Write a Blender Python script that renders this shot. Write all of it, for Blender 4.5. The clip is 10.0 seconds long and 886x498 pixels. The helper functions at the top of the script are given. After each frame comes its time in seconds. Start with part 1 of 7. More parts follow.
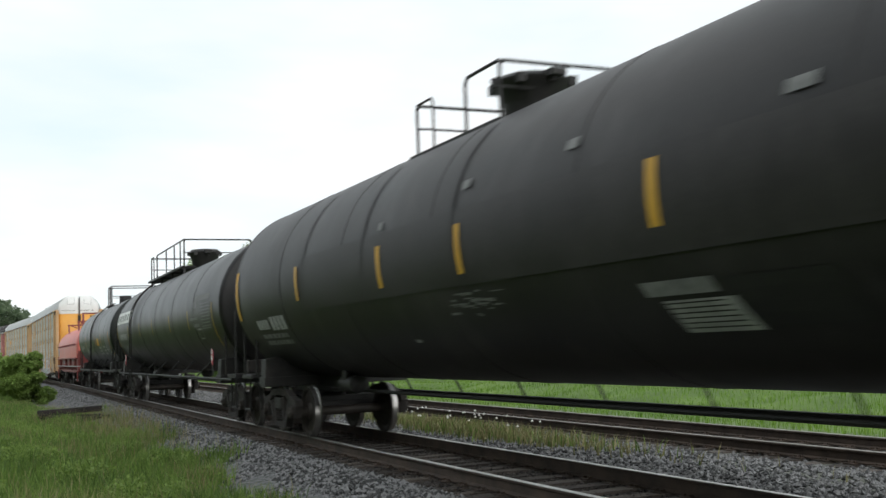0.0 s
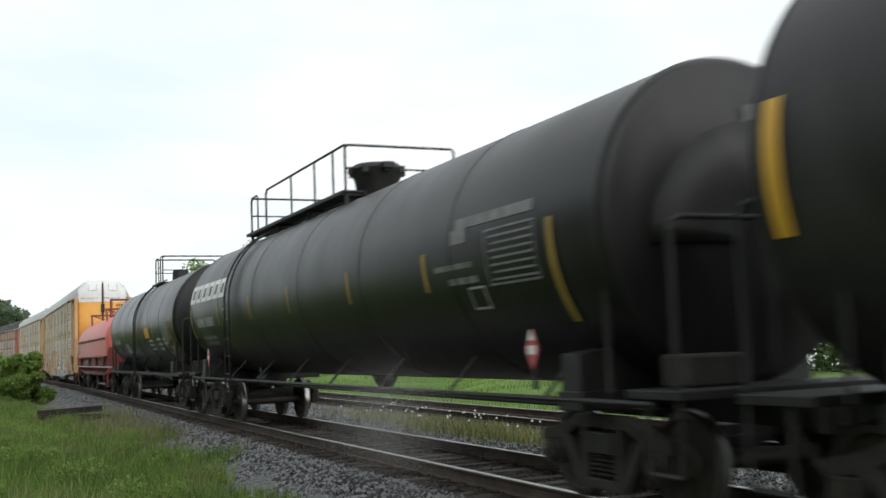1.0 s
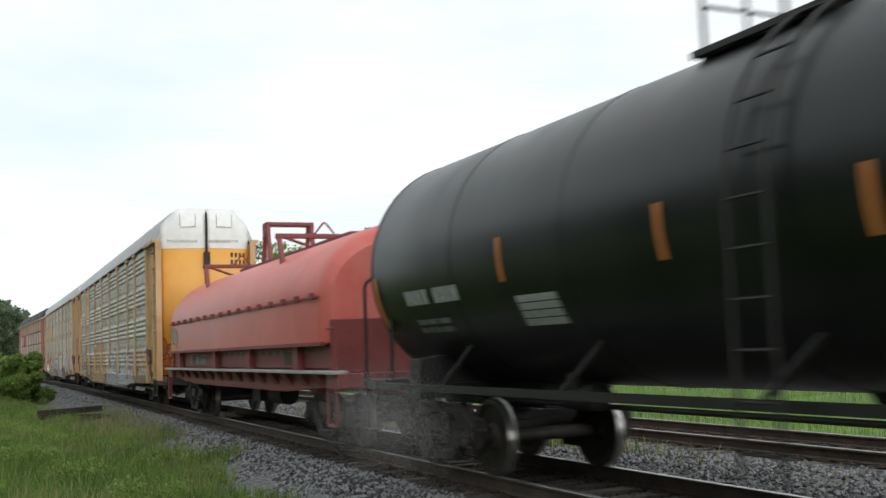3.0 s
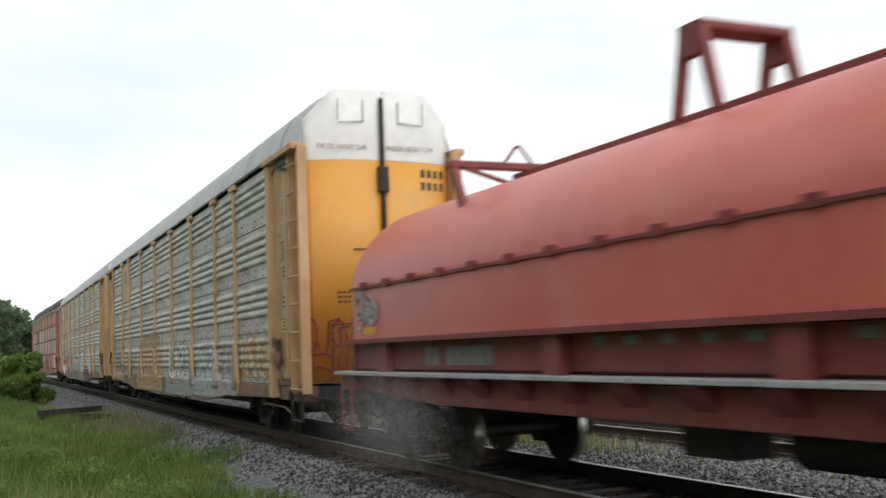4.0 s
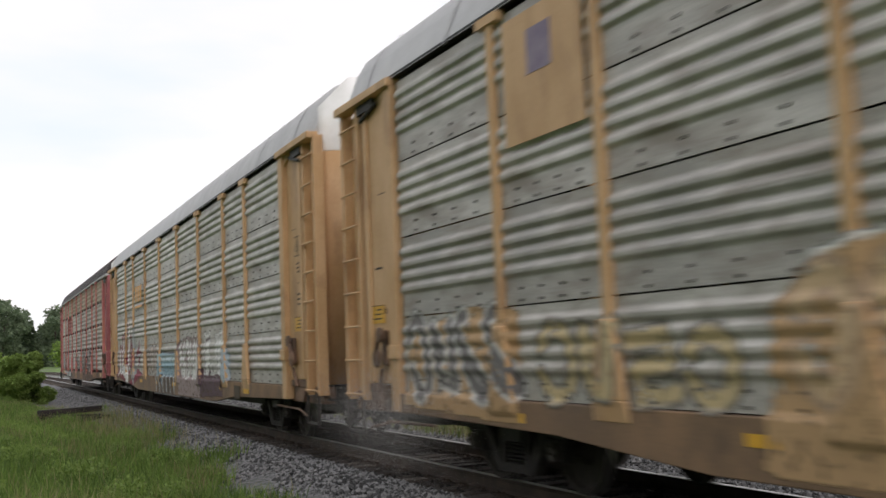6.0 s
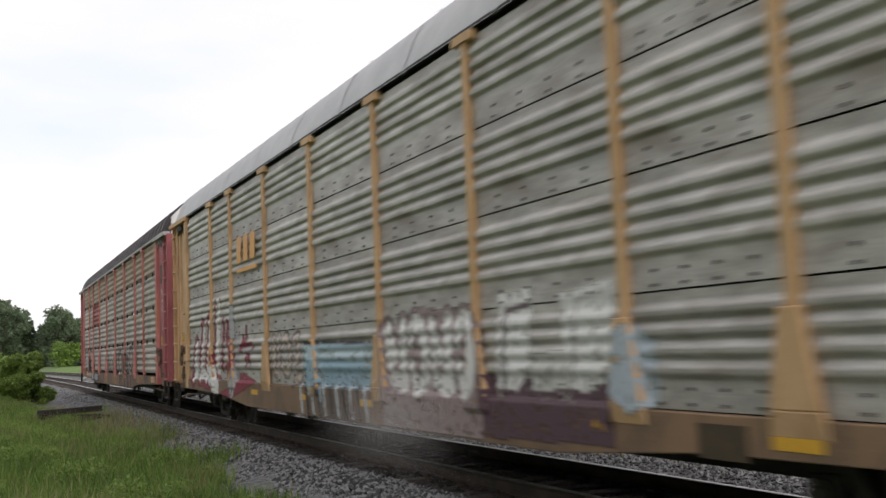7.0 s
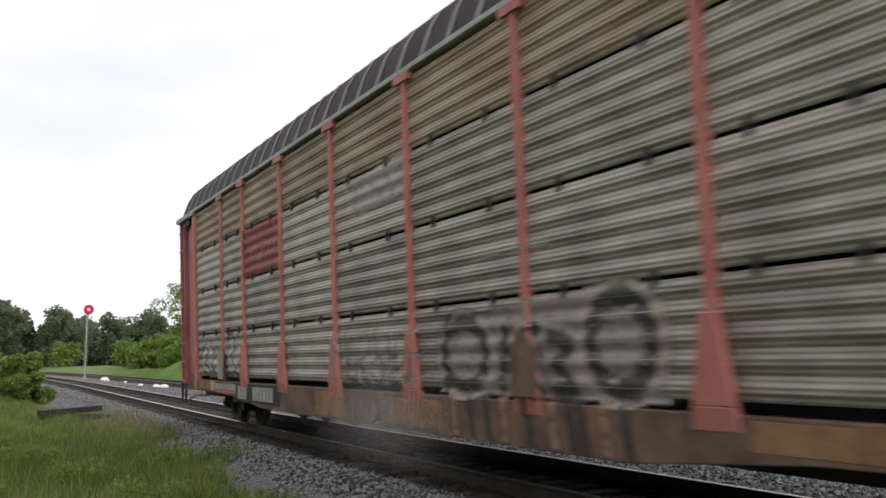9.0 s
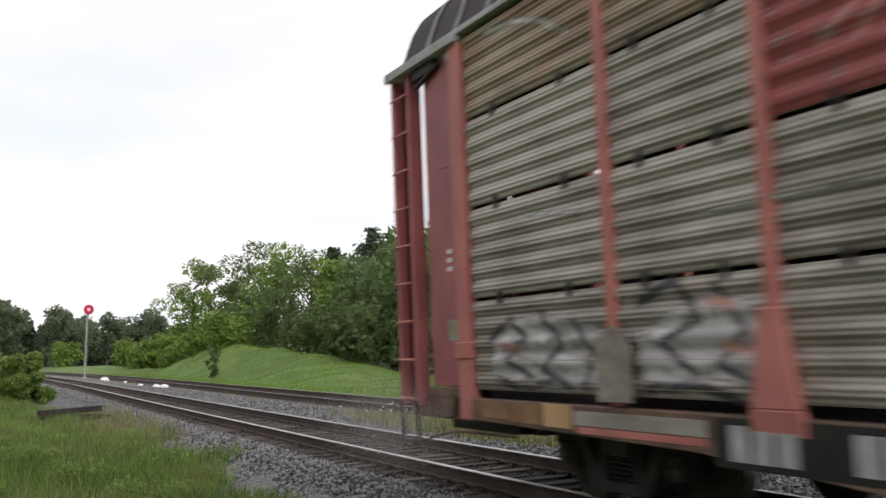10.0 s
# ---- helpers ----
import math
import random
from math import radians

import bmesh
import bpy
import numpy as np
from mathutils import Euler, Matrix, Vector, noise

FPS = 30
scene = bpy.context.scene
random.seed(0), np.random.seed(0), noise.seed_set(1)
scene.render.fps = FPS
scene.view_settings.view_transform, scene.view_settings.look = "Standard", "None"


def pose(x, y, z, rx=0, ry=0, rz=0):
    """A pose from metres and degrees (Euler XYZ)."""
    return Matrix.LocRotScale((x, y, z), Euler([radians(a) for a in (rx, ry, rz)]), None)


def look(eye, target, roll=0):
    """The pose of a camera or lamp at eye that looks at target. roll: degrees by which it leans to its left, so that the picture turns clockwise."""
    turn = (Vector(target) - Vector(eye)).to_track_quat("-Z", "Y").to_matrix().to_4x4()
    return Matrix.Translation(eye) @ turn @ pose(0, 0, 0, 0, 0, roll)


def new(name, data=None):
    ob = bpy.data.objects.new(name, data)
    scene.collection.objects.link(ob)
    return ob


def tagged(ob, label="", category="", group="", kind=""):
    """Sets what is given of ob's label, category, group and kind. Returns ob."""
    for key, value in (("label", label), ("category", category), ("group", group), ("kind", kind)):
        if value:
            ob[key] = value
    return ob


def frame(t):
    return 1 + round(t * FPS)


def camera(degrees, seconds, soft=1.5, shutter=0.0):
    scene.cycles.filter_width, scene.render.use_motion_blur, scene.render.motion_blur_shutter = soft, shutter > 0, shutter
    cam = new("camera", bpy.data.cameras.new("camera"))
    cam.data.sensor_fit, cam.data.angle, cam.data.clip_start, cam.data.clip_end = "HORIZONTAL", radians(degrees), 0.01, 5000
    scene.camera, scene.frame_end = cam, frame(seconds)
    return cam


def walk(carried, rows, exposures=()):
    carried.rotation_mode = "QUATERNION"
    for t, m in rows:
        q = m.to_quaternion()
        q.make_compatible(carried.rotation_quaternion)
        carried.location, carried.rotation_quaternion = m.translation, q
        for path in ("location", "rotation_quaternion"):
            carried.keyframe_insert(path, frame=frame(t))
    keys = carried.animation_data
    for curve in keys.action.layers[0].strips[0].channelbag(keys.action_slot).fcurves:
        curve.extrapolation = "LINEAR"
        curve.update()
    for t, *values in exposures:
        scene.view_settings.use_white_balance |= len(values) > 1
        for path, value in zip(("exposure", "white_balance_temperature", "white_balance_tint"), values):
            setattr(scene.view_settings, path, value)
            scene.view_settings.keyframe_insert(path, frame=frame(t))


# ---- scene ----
# ---- camera ----
SPEED = 15.14          # metres per second
LEAN = radians(2.55)   # superelevation of the main track
cam = camera(45.63, 10.0, soft=1.5, shutter=0.3)
eye = pose(0, 0, 1.276, 90 + 6.30, -0.17, 0)
walk(cam, [(0.0, eye), (10.0, eye)], [(0.0, 0.0, 6500, 10), (2.7, 0.0, 6520, 10.5), (4.2, 0.0, 6650, 13), (6.3, 0.0, 6780, 19), (10.0, 0.0, 6780, 20)])

# ---- world and sun: bright overcast ----
world = bpy.data.worlds.new("sky")
scene.world = world
world.use_nodes = True
wt = world.node_tree
wt.nodes.clear()
w_out = wt.nodes.new("ShaderNodeOutputWorld")
w_bg = wt.nodes.new("ShaderNodeBackground")
w_sky = wt.nodes.new("ShaderNodeTexSky")
w_sky.sky_type = "NISHITA"
w_sky.sun_disc = False
w_sky.sun_elevation = radians(35)
w_sky.sun_rotation = radians(149)
w_dim = wt.nodes.new("ShaderNodeVectorMath")
w_dim.operation = "SCALE"
w_dim.inputs["Scale"].default_value = 0.12
w_co = wt.nodes.new("ShaderNodeTexCoord")
w_map = wt.nodes.new("ShaderNodeMapping")
w_map.inputs["Scale"].default_value = (1.4, 1.4, 5.0)
w_noise = wt.nodes.new("ShaderNodeTexNoise")
w_noise.inputs["Scale"].default_value = 1.6
w_noise.inputs["Detail"].default_value = 5
w_ramp = wt.nodes.new("ShaderNodeValToRGB")
w_ramp.color_ramp.elements[0].position = 0.30
w_ramp.color_ramp.elements[0].color = (0.80, 0.97, 1.03, 1)
w_ramp.color_ramp.elements[1].position = 0.62
w_ramp.color_ramp.elements[1].color = (1.08, 1.10, 1.10, 1)
w_mix = wt.nodes.new("ShaderNodeMix")
w_mix.data_type = "RGBA"
w_mix.inputs["Factor"].default_value = 0.93
wt.links.new(w_co.outputs["Generated"], w_map.inputs["Vector"])
wt.links.new(w_map.outputs["Vector"], w_noise.inputs["Vector"])
wt.links.new(w_noise.outputs["Fac"], w_ramp.inputs["Fac"])
wt.links.new(w_sky.outputs["Color"], w_dim.inputs[0])
wt.links.new(w_dim.outputs["Vector"], w_mix.inputs["A"])
wt.links.new(w_ramp.outputs["Color"], w_mix.inputs["B"])
wt.links.new(w_mix.outputs["Result"], w_bg.inputs["Color"])
wt.links.new(w_bg.outputs["Background"], w_out.inputs["Surface"])
w_bg.inputs["Strength"].default_value = 1.0
sun_data = bpy.data.lights.new("sun", "SUN")
sun_data.energy = 1.5
sun_data.angle = radians(75)
sun_data.color = (1.0, 0.97, 0.93)
sun_ob = new("sun", sun_data)
sun_ob.matrix_world = look((22, -36, 30), (0, 0, 0))


# ---- materials ----
def material(name, dark, light, rough=0.7, metal=0.0, scale=6.0, fine=60.0, bump=0.15, spread=(0.35, 0.65),
             dirt=None, dirt_scale=1.5, dirt_amount=0.5, stretch=(1, 1, 1), per_piece=0.0, per_island=0.0, spec=0.5):
    """Two colours mixed by coarse and fine noise, an optional third colour in patches, and fine relief."""
    m = bpy.data.materials.new(name)
    m.use_nodes = True
    t = m.node_tree
    b = t.nodes["Principled BSDF"]
    co = t.nodes.new("ShaderNodeTexCoord")
    mp = t.nodes.new("ShaderNodeMapping")
    mp.inputs["Scale"].default_value = stretch
    t.links.new(co.outputs["Object"], mp.inputs["Vector"])

    def noise_node(s, detail=4):
        n = t.nodes.new("ShaderNodeTexNoise")
        n.inputs["Scale"].default_value = s
        n.inputs["Detail"].default_value = detail
        n.inputs["Roughness"].default_value = 0.6
        t.links.new(mp.outputs["Vector"], n.inputs["Vector"])
        return n

    def blend(f, a, c):
        x = t.nodes.new("ShaderNodeMix")
        x.data_type = "RGBA"
        for sock, v in ((x.inputs["Factor"], f), (x.inputs["A"], a), (x.inputs["B"], c)):
            if isinstance(v, (tuple, float, int)):
                sock.default_value = (*v, 1) if isinstance(v, tuple) else v
            else:
                t.links.new(v, sock)
        return x.outputs["Result"]

    def band(sock, lo, hi, top=1.0):
        r = t.nodes.new("ShaderNodeMapRange")
        r.inputs["From Min"].default_value, r.inputs["From Max"].default_value = lo, hi
        r.inputs["To Max"].default_value = top
        t.links.new(sock, r.inputs["Value"])
        return r.outputs["Result"]

    coarse, small = noise_node(scale), noise_node(fine, 3)
    add = t.nodes.new("ShaderNodeMath")
    add.operation = "MULTIPLY_ADD"
    add.inputs[1].default_value = 0.35
    t.links.new(small.outputs["Fac"], add.inputs[0])
    sub = t.nodes.new("ShaderNodeMath")
    sub.operation = "SUBTRACT"
    sub.inputs[1].default_value = 0.175
    t.links.new(coarse.outputs["Fac"], sub.inputs[0])
    t.links.new(sub.outputs[0], add.inputs[2])
    val = add.outputs[0]
    if per_piece or per_island:
        info = t.nodes.new("ShaderNodeObjectInfo" if per_piece else "ShaderNodeNewGeometry")
        rnd = info.outputs["Random" if per_piece else "Random Per Island"]
        pa = t.nodes.new("ShaderNodeMath")
        pa.operation = "MULTIPLY_ADD"
        pa.inputs[1].default_value = per_piece or per_island
        t.links.new(rnd, pa.inputs[0])
        t.links.new(val, pa.inputs[2])
        ps = t.nodes.new("ShaderNodeMath")
        ps.operation = "SUBTRACT"
        ps.inputs[1].default_value = (per_piece or per_island) / 2
        t.links.new(pa.outputs[0], ps.inputs[0])
        val = ps.outputs[0]
    col = blend(band(val, *spread), dark, light)
    if dirt:
        d = noise_node(dirt_scale, 6)
        col = blend(band(d.outputs["Fac"], 0.72 - 0.4 * dirt_amount, 0.86 - 0.3 * dirt_amount, 0.85), col, dirt)
    t.links.new(col, b.inputs["Base Color"])
    t.links.new(band(val, 0.2, 0.8, 1.0), t.nodes.new("ShaderNodeMath").inputs[0])
    rr = t.nodes.new("ShaderNodeMapRange")
    rr.inputs["To Min"].default_value, rr.inputs["To Max"].default_value = max(rough - 0.12, 0.05), min(rough + 0.12, 1)
    t.links.new(coarse.outputs["Fac"], rr.inputs["Value"])
    t.links.new(rr.outputs["Result"], b.inputs["Roughness"])
    b.inputs["Metallic"].default_value = metal
    b.inputs["Specular IOR Level"].default_value = spec
    if bump:
        bp = t.nodes.new("ShaderNodeBump")
        bp.inputs["Strength"].default_value = bump
        bp.inputs["Distance"].default_value = 0.02
        t.links.new(small.outputs["Fac"], bp.inputs["Height"])
        t.links.new(bp.outputs["Normal"], b.inputs["Normal"])
    return m


def glow(name, colour, strength):
    m = bpy.data.materials.new(name)
    m.use_nodes = True
    b = m.node_tree.nodes["Principled BSDF"]
    b.inputs["Base Color"].default_value = (*colour, 1)
    b.inputs["Emission Color"].default_value = (*colour, 1)
    b.inputs["Emission Strength"].default_value = strength
    return m


def paint_layer(name):
    """Sprayed paint: colour and cover come from the mesh's own paint attribute."""
    m = bpy.data.materials.new(name)
    m.use_nodes = True
    t = m.node_tree
    b = t.nodes["Principled BSDF"]
    a = t.nodes.new("ShaderNodeVertexColor")
    a.layer_name = "paint"
    n = t.nodes.new("ShaderNodeTexNoise")
    n.inputs["Scale"].default_value = 9
    n.inputs["Detail"].default_value = 6
    co = t.nodes.new("ShaderNodeTexCoord")
    t.links.new(co.outputs["Object"], n.inputs["Vector"])
    r = t.nodes.new("ShaderNodeMapRange")
    r.inputs["From Min"].default_value, r.inputs["From Max"].default_value = 0.30, 0.46
    t.links.new(n.outputs["Fac"], r.inputs["Value"])
    mu = t.nodes.new("ShaderNodeMath")
    mu.operation = "MULTIPLY"
    t.links.new(a.outputs["Alpha"], mu.inputs[0])
    t.links.new(r.outputs["Result"], mu.inputs[1])
    t.links.new(mu.outputs[0], b.inputs["Alpha"])
    t.links.new(a.outputs["Color"], b.inputs["Base Color"])
    b.inputs["Roughness"].default_value = 0.65
    return m


BLACK = material("tank_black", (0.0085, 0.0076, 0.0082), (0.0185, 0.0168, 0.0176), 0.38, 0, 1.2, 40, 0.03, dirt=(0.026, 0.024, 0.024), dirt_amount=0.35, dirt_scale=0.8, stretch=(1, 1, 0.5), spec=0.32)
BLACK_WORN = material("tank_black_worn", (0.0150, 0.0134, 0.0140), (0.0320, 0.0288, 0.0298), 0.46, 0, 1.0, 30, 0.04, dirt=(0.052, 0.047, 0.048), dirt_amount=0.45, dirt_scale=0.7, stretch=(1, 1, 0.5), spec=0.26)
BLACK_GREEN = material("tank_black_greenish", (0.004, 0.0050, 0.0048), (0.010, 0.0115, 0.0108), 0.34, 0, 1.2, 40, 0.03, dirt=(0.020, 0.021, 0.020), dirt_amount=0.3, dirt_scale=0.8, stretch=(1, 1, 0.5), spec=0.36)
JACKET = material("jacket_grey", (0.026, 0.0235, 0.0242), (0.046, 0.042, 0.043), 0.5, 0, 1.5, 30, 0.05, spec=0.25)
FRAME_BLACK = material("frame_black", (0.005, 0.0045, 0.0045), (0.016, 0.015, 0.014), 0.6, 0, 5, 60, 0.15, dirt=(0.04, 0.034, 0.028), dirt_amount=0.35)
TRUCK = material("truck_grime", (0.014, 0.012, 0.011), (0.040, 0.034, 0.030), 0.85, 0, 6, 60, 0.3, dirt=(0.070, 0.058, 0.049), dirt_amount=0.35, dirt_scale=4)
WHEEL = material("wheel_steel", (0.030, 0.025, 0.022), (0.060, 0.050, 0.043), 0.6, 0.3, 8, 60, 0.2)
TREAD = material("wheel_tread", (0.30, 0.29, 0.28), (0.45, 0.44, 0.43), 0.3, 0.9, 8, 60, 0.05)
YELLOW = material("reflective_yellow", (0.62, 0.33, 0.03), (0.72, 0.40, 0.04), 0.5, 0, 4, 50, 0.05)
YELLOW_OLD = material("reflective_yellow_worn", (0.30, 0.19, 0.03), (0.40, 0.26, 0.05), 0.6, 0, 4, 50, 0.05)
ORANGE = material("reflective_orange", (0.50, 0.16, 0.035), (0.60, 0.22, 0.05), 0.5, 0, 6, 50, 0.05)
WHITE = material("white_paint", (0.76, 0.76, 0.74), (0.84, 0.84, 0.83), 0.55, 0, 4, 50, 0.05)
STENCIL = material("stencil_grey_white", (0.30, 0.30, 0.30), (0.46, 0.46, 0.46), 0.65, 0, 7, 60, 0.05)
STENCIL_DIM = material("stencil_faded", (0.14, 0.14, 0.14), (0.24, 0.24, 0.24), 0.65, 0, 7, 60, 0.05)
STENCIL_DARK = material("stencil_dark", (0.05, 0.035, 0.02), (0.09, 0.06, 0.03), 0.7, 0, 6, 50, 0.05)
RED_SIGN = material("placard_red", (0.45, 0.07, 0.09), (0.60, 0.12, 0.14), 0.5, 0, 8, 50, 0.05)
RACK_YELLOW = material("rack_yellow", (0.50, 0.27, 0.055), (0.60, 0.34, 0.085), 0.55, 0, 1.2, 40, 0.06, dirt=(0.36, 0.22, 0.10), dirt_amount=0.45, dirt_scale=1.1)
RACK_TAN = material("rack_yellow_faded", (0.50, 0.300, 0.140), (0.62, 0.400, 0.220), 0.6, 0, 1.4, 40, 0.06, dirt=(0.28, 0.155, 0.08), dirt_amount=0.45, dirt_scale=1.3, stretch=(1, 1, 0.5))
RACK_DOOR = material("rack_door_yellow", (0.66, 0.30, 0.045), (0.74, 0.355, 0.065), 0.5, 0, 0.9, 30, 0.03, dirt=(0.60, 0.33, 0.11), dirt_amount=0.35, dirt_scale=0.9)
GALV = material("galvanised_panel", (0.335, 0.322, 0.297), (0.57, 0.550, 0.515), 0.5, 0.28, 1.6, 30, 0.05, dirt=(0.24, 0.205, 0.17), dirt_amount=0.62, dirt_scale=1.7, per_piece=0.14, stretch=(0.5, 1, 1.6))
GALV_OLD = material("galvanised_panel_weathered", (0.235, 0.206, 0.180), (0.450, 0.408, 0.364), 0.52, 0.28, 1.6, 30, 0.06, dirt=(0.30, 0.17, 0.105), dirt_amount=0.35, dirt_scale=1.0, per_piece=0.22, stretch=(0.5, 1, 1.8))
GALV_RUST = material("galvanised_panel_rust_stained", (0.20, 0.15, 0.11), (0.38, 0.30, 0.225), 0.6, 0.2, 1.6, 30, 0.06, dirt=(0.28, 0.14, 0.075), dirt_amount=0.6, dirt_scale=1.4, per_piece=0.22, stretch=(0.5, 1, 1.2))
ROOF_SILVER = material("roof_silver", (0.36, 0.362, 0.365), (0.46, 0.462, 0.465), 0.5, 0.3, 1.5, 30, 0.04)
ROOF_DARK = material("roof_dark", (0.026, 0.019, 0.021), (0.058, 0.045, 0.048), 0.8, 0.0, 1.5, 30, 0.06, dirt=(0.10, 0.085, 0.085), dirt_amount=0.25, dirt_scale=0.9, spec=0.3)
RACK_RED = material("rack_red", (0.30, 0.075, 0.085), (0.40, 0.12, 0.125), 0.55, 0, 1.5, 40, 0.05, dirt=(0.26, 0.10, 0.09), dirt_amount=0.4, dirt_scale=1.0)
RIB_RED = material("rib_red", (0.43, 0.130, 0.125), (0.56, 0.205, 0.175), 0.6, 0, 1.5, 40, 0.05, dirt=(0.46, 0.19, 0.09), dirt_amount=0.45, dirt_scale=0.8)
RUST_SILL = material("sill_rusty", (0.075, 0.050, 0.038), (0.200, 0.118, 0.078), 0.75, 0, 2.2, 40, 0.12, dirt=(0.27, 0.175, 0.115), dirt_amount=0.42, dirt_scale=1.3)
RUST_PLATE = material("plate_rust_orange", (0.20, 0.105, 0.050), (0.36, 0.20, 0.095), 0.75, 0, 3, 40, 0.1, dirt=(0.10, 0.065, 0.05), dirt_amount=0.45, dirt_scale=2.0)
TAN_SILL = material("sill_tan", (0.15, 0.098, 0.062), (0.28, 0.17, 0.095), 0.7, 0, 1.6, 40, 0.1, dirt=(0.085, 0.068, 0.06), dirt_amount=0.55, dirt_scale=0.8)
COIL_RED = material("coil_hood_red", (0.54, 0.105, 0.085), (0.63, 0.16, 0.13), 0.42, 0, 1.0, 40, 0.03, dirt=(0.56, 0.21, 0.175), dirt_amount=0.4, dirt_scale=0.8)
COIL_BODY = material("coil_body_red", (0.17, 0.032, 0.030), (0.25, 0.055, 0.050), 0.6, 0, 1.5, 40, 0.06, dirt=(0.14, 0.05, 0.04), dirt_amount=0.4, dirt_scale=1.2)
RAIL = material("rail_rusty", (0.040, 0.029, 0.023), (0.085, 0.061, 0.046), 0.85, 0.1, 3, 60, 0.25)
RAIL_TOP = material("rail_head_polished", (0.40, 0.39, 0.37), (0.55, 0.54, 0.52), 0.32, 0.9, 3, 60, 0.05)
RAIL_TOP_DULL = material("rail_head_dull", (0.20, 0.18, 0.16), (0.34, 0.31, 0.28), 0.5, 0.6, 3, 60, 0.08)
TIE = material("tie_wood", (0.030, 0.024, 0.020), (0.11, 0.092, 0.078), 0.9, 0, 5, 70, 0.5, stretch=(2.5, 0.5, 2.5), per_piece=0.35)
TIE_OLD = material("old_tie_wood", (0.012, 0.010, 0.010), (0.05, 0.04, 0.035), 0.9, 0, 5, 70, 0.5, stretch=(2.5, 0.5, 2.5))
STONE = material("ballast_stone", (0.050, 0.051, 0.052), (0.235, 0.237, 0.240), 0.9, 0, 30, 120, 0.4, per_island=0.7)
# brown ballast, its colour also darkened for the shade under the cars
STONE_BROWN = material("ballast_stone_brown_shaded", (0.018, 0.015, 0.014), (0.075, 0.065, 0.058), 0.9, 0, 30, 120, 0.4, per_island=0.7)
BARK = material("bark", (0.05, 0.04, 0.032), (0.12, 0.10, 0.085), 0.9, 0, 4, 30, 0.5, stretch=(3, 3, 0.6))
SIGNAL_POST = material("post_silver", (0.30, 0.31, 0.30), (0.42, 0.43, 0.42), 0.5, 0.3, 4, 40, 0.05)
SIGN_RED = material("signal_disc_red", (0.42, 0.012, 0.045), (0.52, 0.02, 0.06), 0.5, 0, 6, 40, 0.03)
LAMP_PINK = glow("signal_lens_lit", (1.0, 0.33, 0.43), 0.9)
PAINT = paint_layer("sprayed_paint")


def leaf_material(name, dark, light, trans=0.35, per_island=0.6, scale=0.25):
    m = material(name, dark, light, 0.6, 0, scale, 6, 0.0, spread=(0.25, 0.75), per_island=per_island)
    t = m.node_tree
    b = t.nodes["Principled BSDF"]
    out = t.nodes["Material Output"]
    tr = t.nodes.new("ShaderNodeBsdfTranslucent")
    mx = t.nodes.new("ShaderNodeMixShader")
    mx.inputs[0].default_value = trans
    col = b.inputs["Base Color"].links[0].from_socket
    t.links.new(col, tr.inputs["Color"])
    t.links.new(b.outputs[0], mx.inputs[1])
    t.links.new(tr.outputs[0], mx.inputs[2])
    t.links.new(mx.outputs[0], out.inputs["Surface"])
    return m


GRASS = leaf_material("grass_blades", (0.062, 0.118, 0.020), (0.190, 0.290, 0.062), 0.38, 0.5, 0.5)
GRASS_BANK = leaf_material("grass_bank", (0.082, 0.172, 0.014), (0.185, 0.320, 0.036), 0.34, 0.35, 0.3)
BUSH = leaf_material("bush_leaf", (0.125, 0.200, 0.040), (0.255, 0.365, 0.090), 0.45, 0.40)
GRASS_DRY = leaf_material("grass_dry", (0.16, 0.15, 0.06), (0.32, 0.29, 0.14), 0.3, 0.6)
LEAF = leaf_material("leaf_green", (0.074, 0.122, 0.040), (0.165, 0.235, 0.076), 0.4, 0.40)
LEAF_LIGHT = leaf_material("leaf_light_green", (0.09, 0.16, 0.025), (0.24, 0.36, 0.07), 0.4, 0.5)
NEEDLE = leaf_material("needle_dark_green", (0.038, 0.066, 0.036), (0.105, 0.15, 0.073), 0.3, 0.6)
# distance haze is mixed into this colour: a paler, bluer green
LEAF_HAZY = leaf_material("leaf_hazy_green", (0.090, 0.132, 0.078), (0.165, 0.220, 0.122), 0.4, 0.36)
FLOWER = material("flower_white", (0.6, 0.6, 0.55), (0.8, 0.8, 0.76), 0.7, 0, 20, 80, 0)


# ---- the line of the track ----
HEAD0, BEND1, BEND2 = radians(25.218), -0.0011673, 1.129e-05
S0 = 2.0   # ahead of here the line runs straight towards the camera's side


def heading(s):
    if s < S0:
        s = S0
    if s > 240:
        return HEAD0 + BEND1 * 240 + BEND2 * 240 ** 2 + (s - 240) * 0.0042
    return HEAD0 + BEND1 * s + BEND2 * s * s


STEP = 0.25
SMIN, SMAX = -170.0, 420.0
_n = int((SMAX - SMIN) / STEP) + 1
S_TAB = SMIN + STEP * np.arange(_n)
H_TAB = np.array([heading(float(s)) for s in S_TAB])
_dx, _dy = -np.sin(H_TAB), np.cos(H_TAB)
X_TAB = np.concatenate([[0], np.cumsum((_dx[1:] + _dx[:-1]) / 2 * STEP)])
Y_TAB = np.concatenate([[0], np.cumsum((_dy[1:] + _dy[:-1]) / 2 * STEP)])
_k = int(round((0 - SMIN) / STEP))
X_TAB += 7.3914 - X_TAB[_k]
Y_TAB += 0.0 - Y_TAB[_k]


def line(s):
    """Centre of the main track at s: x, y, heading."""
    return float(np.interp(s, S_TAB, X_TAB)), float(np.interp(s, S_TAB, Y_TAB)), float(np.interp(s, S_TAB, H_TAB))


def place(s, n, z):
    """World point at s along the track, n metres to its left, at height z."""
    x, y, a = line(s)
    return Vector((x - math.cos(a) * n, y - math.sin(a) * n, z))


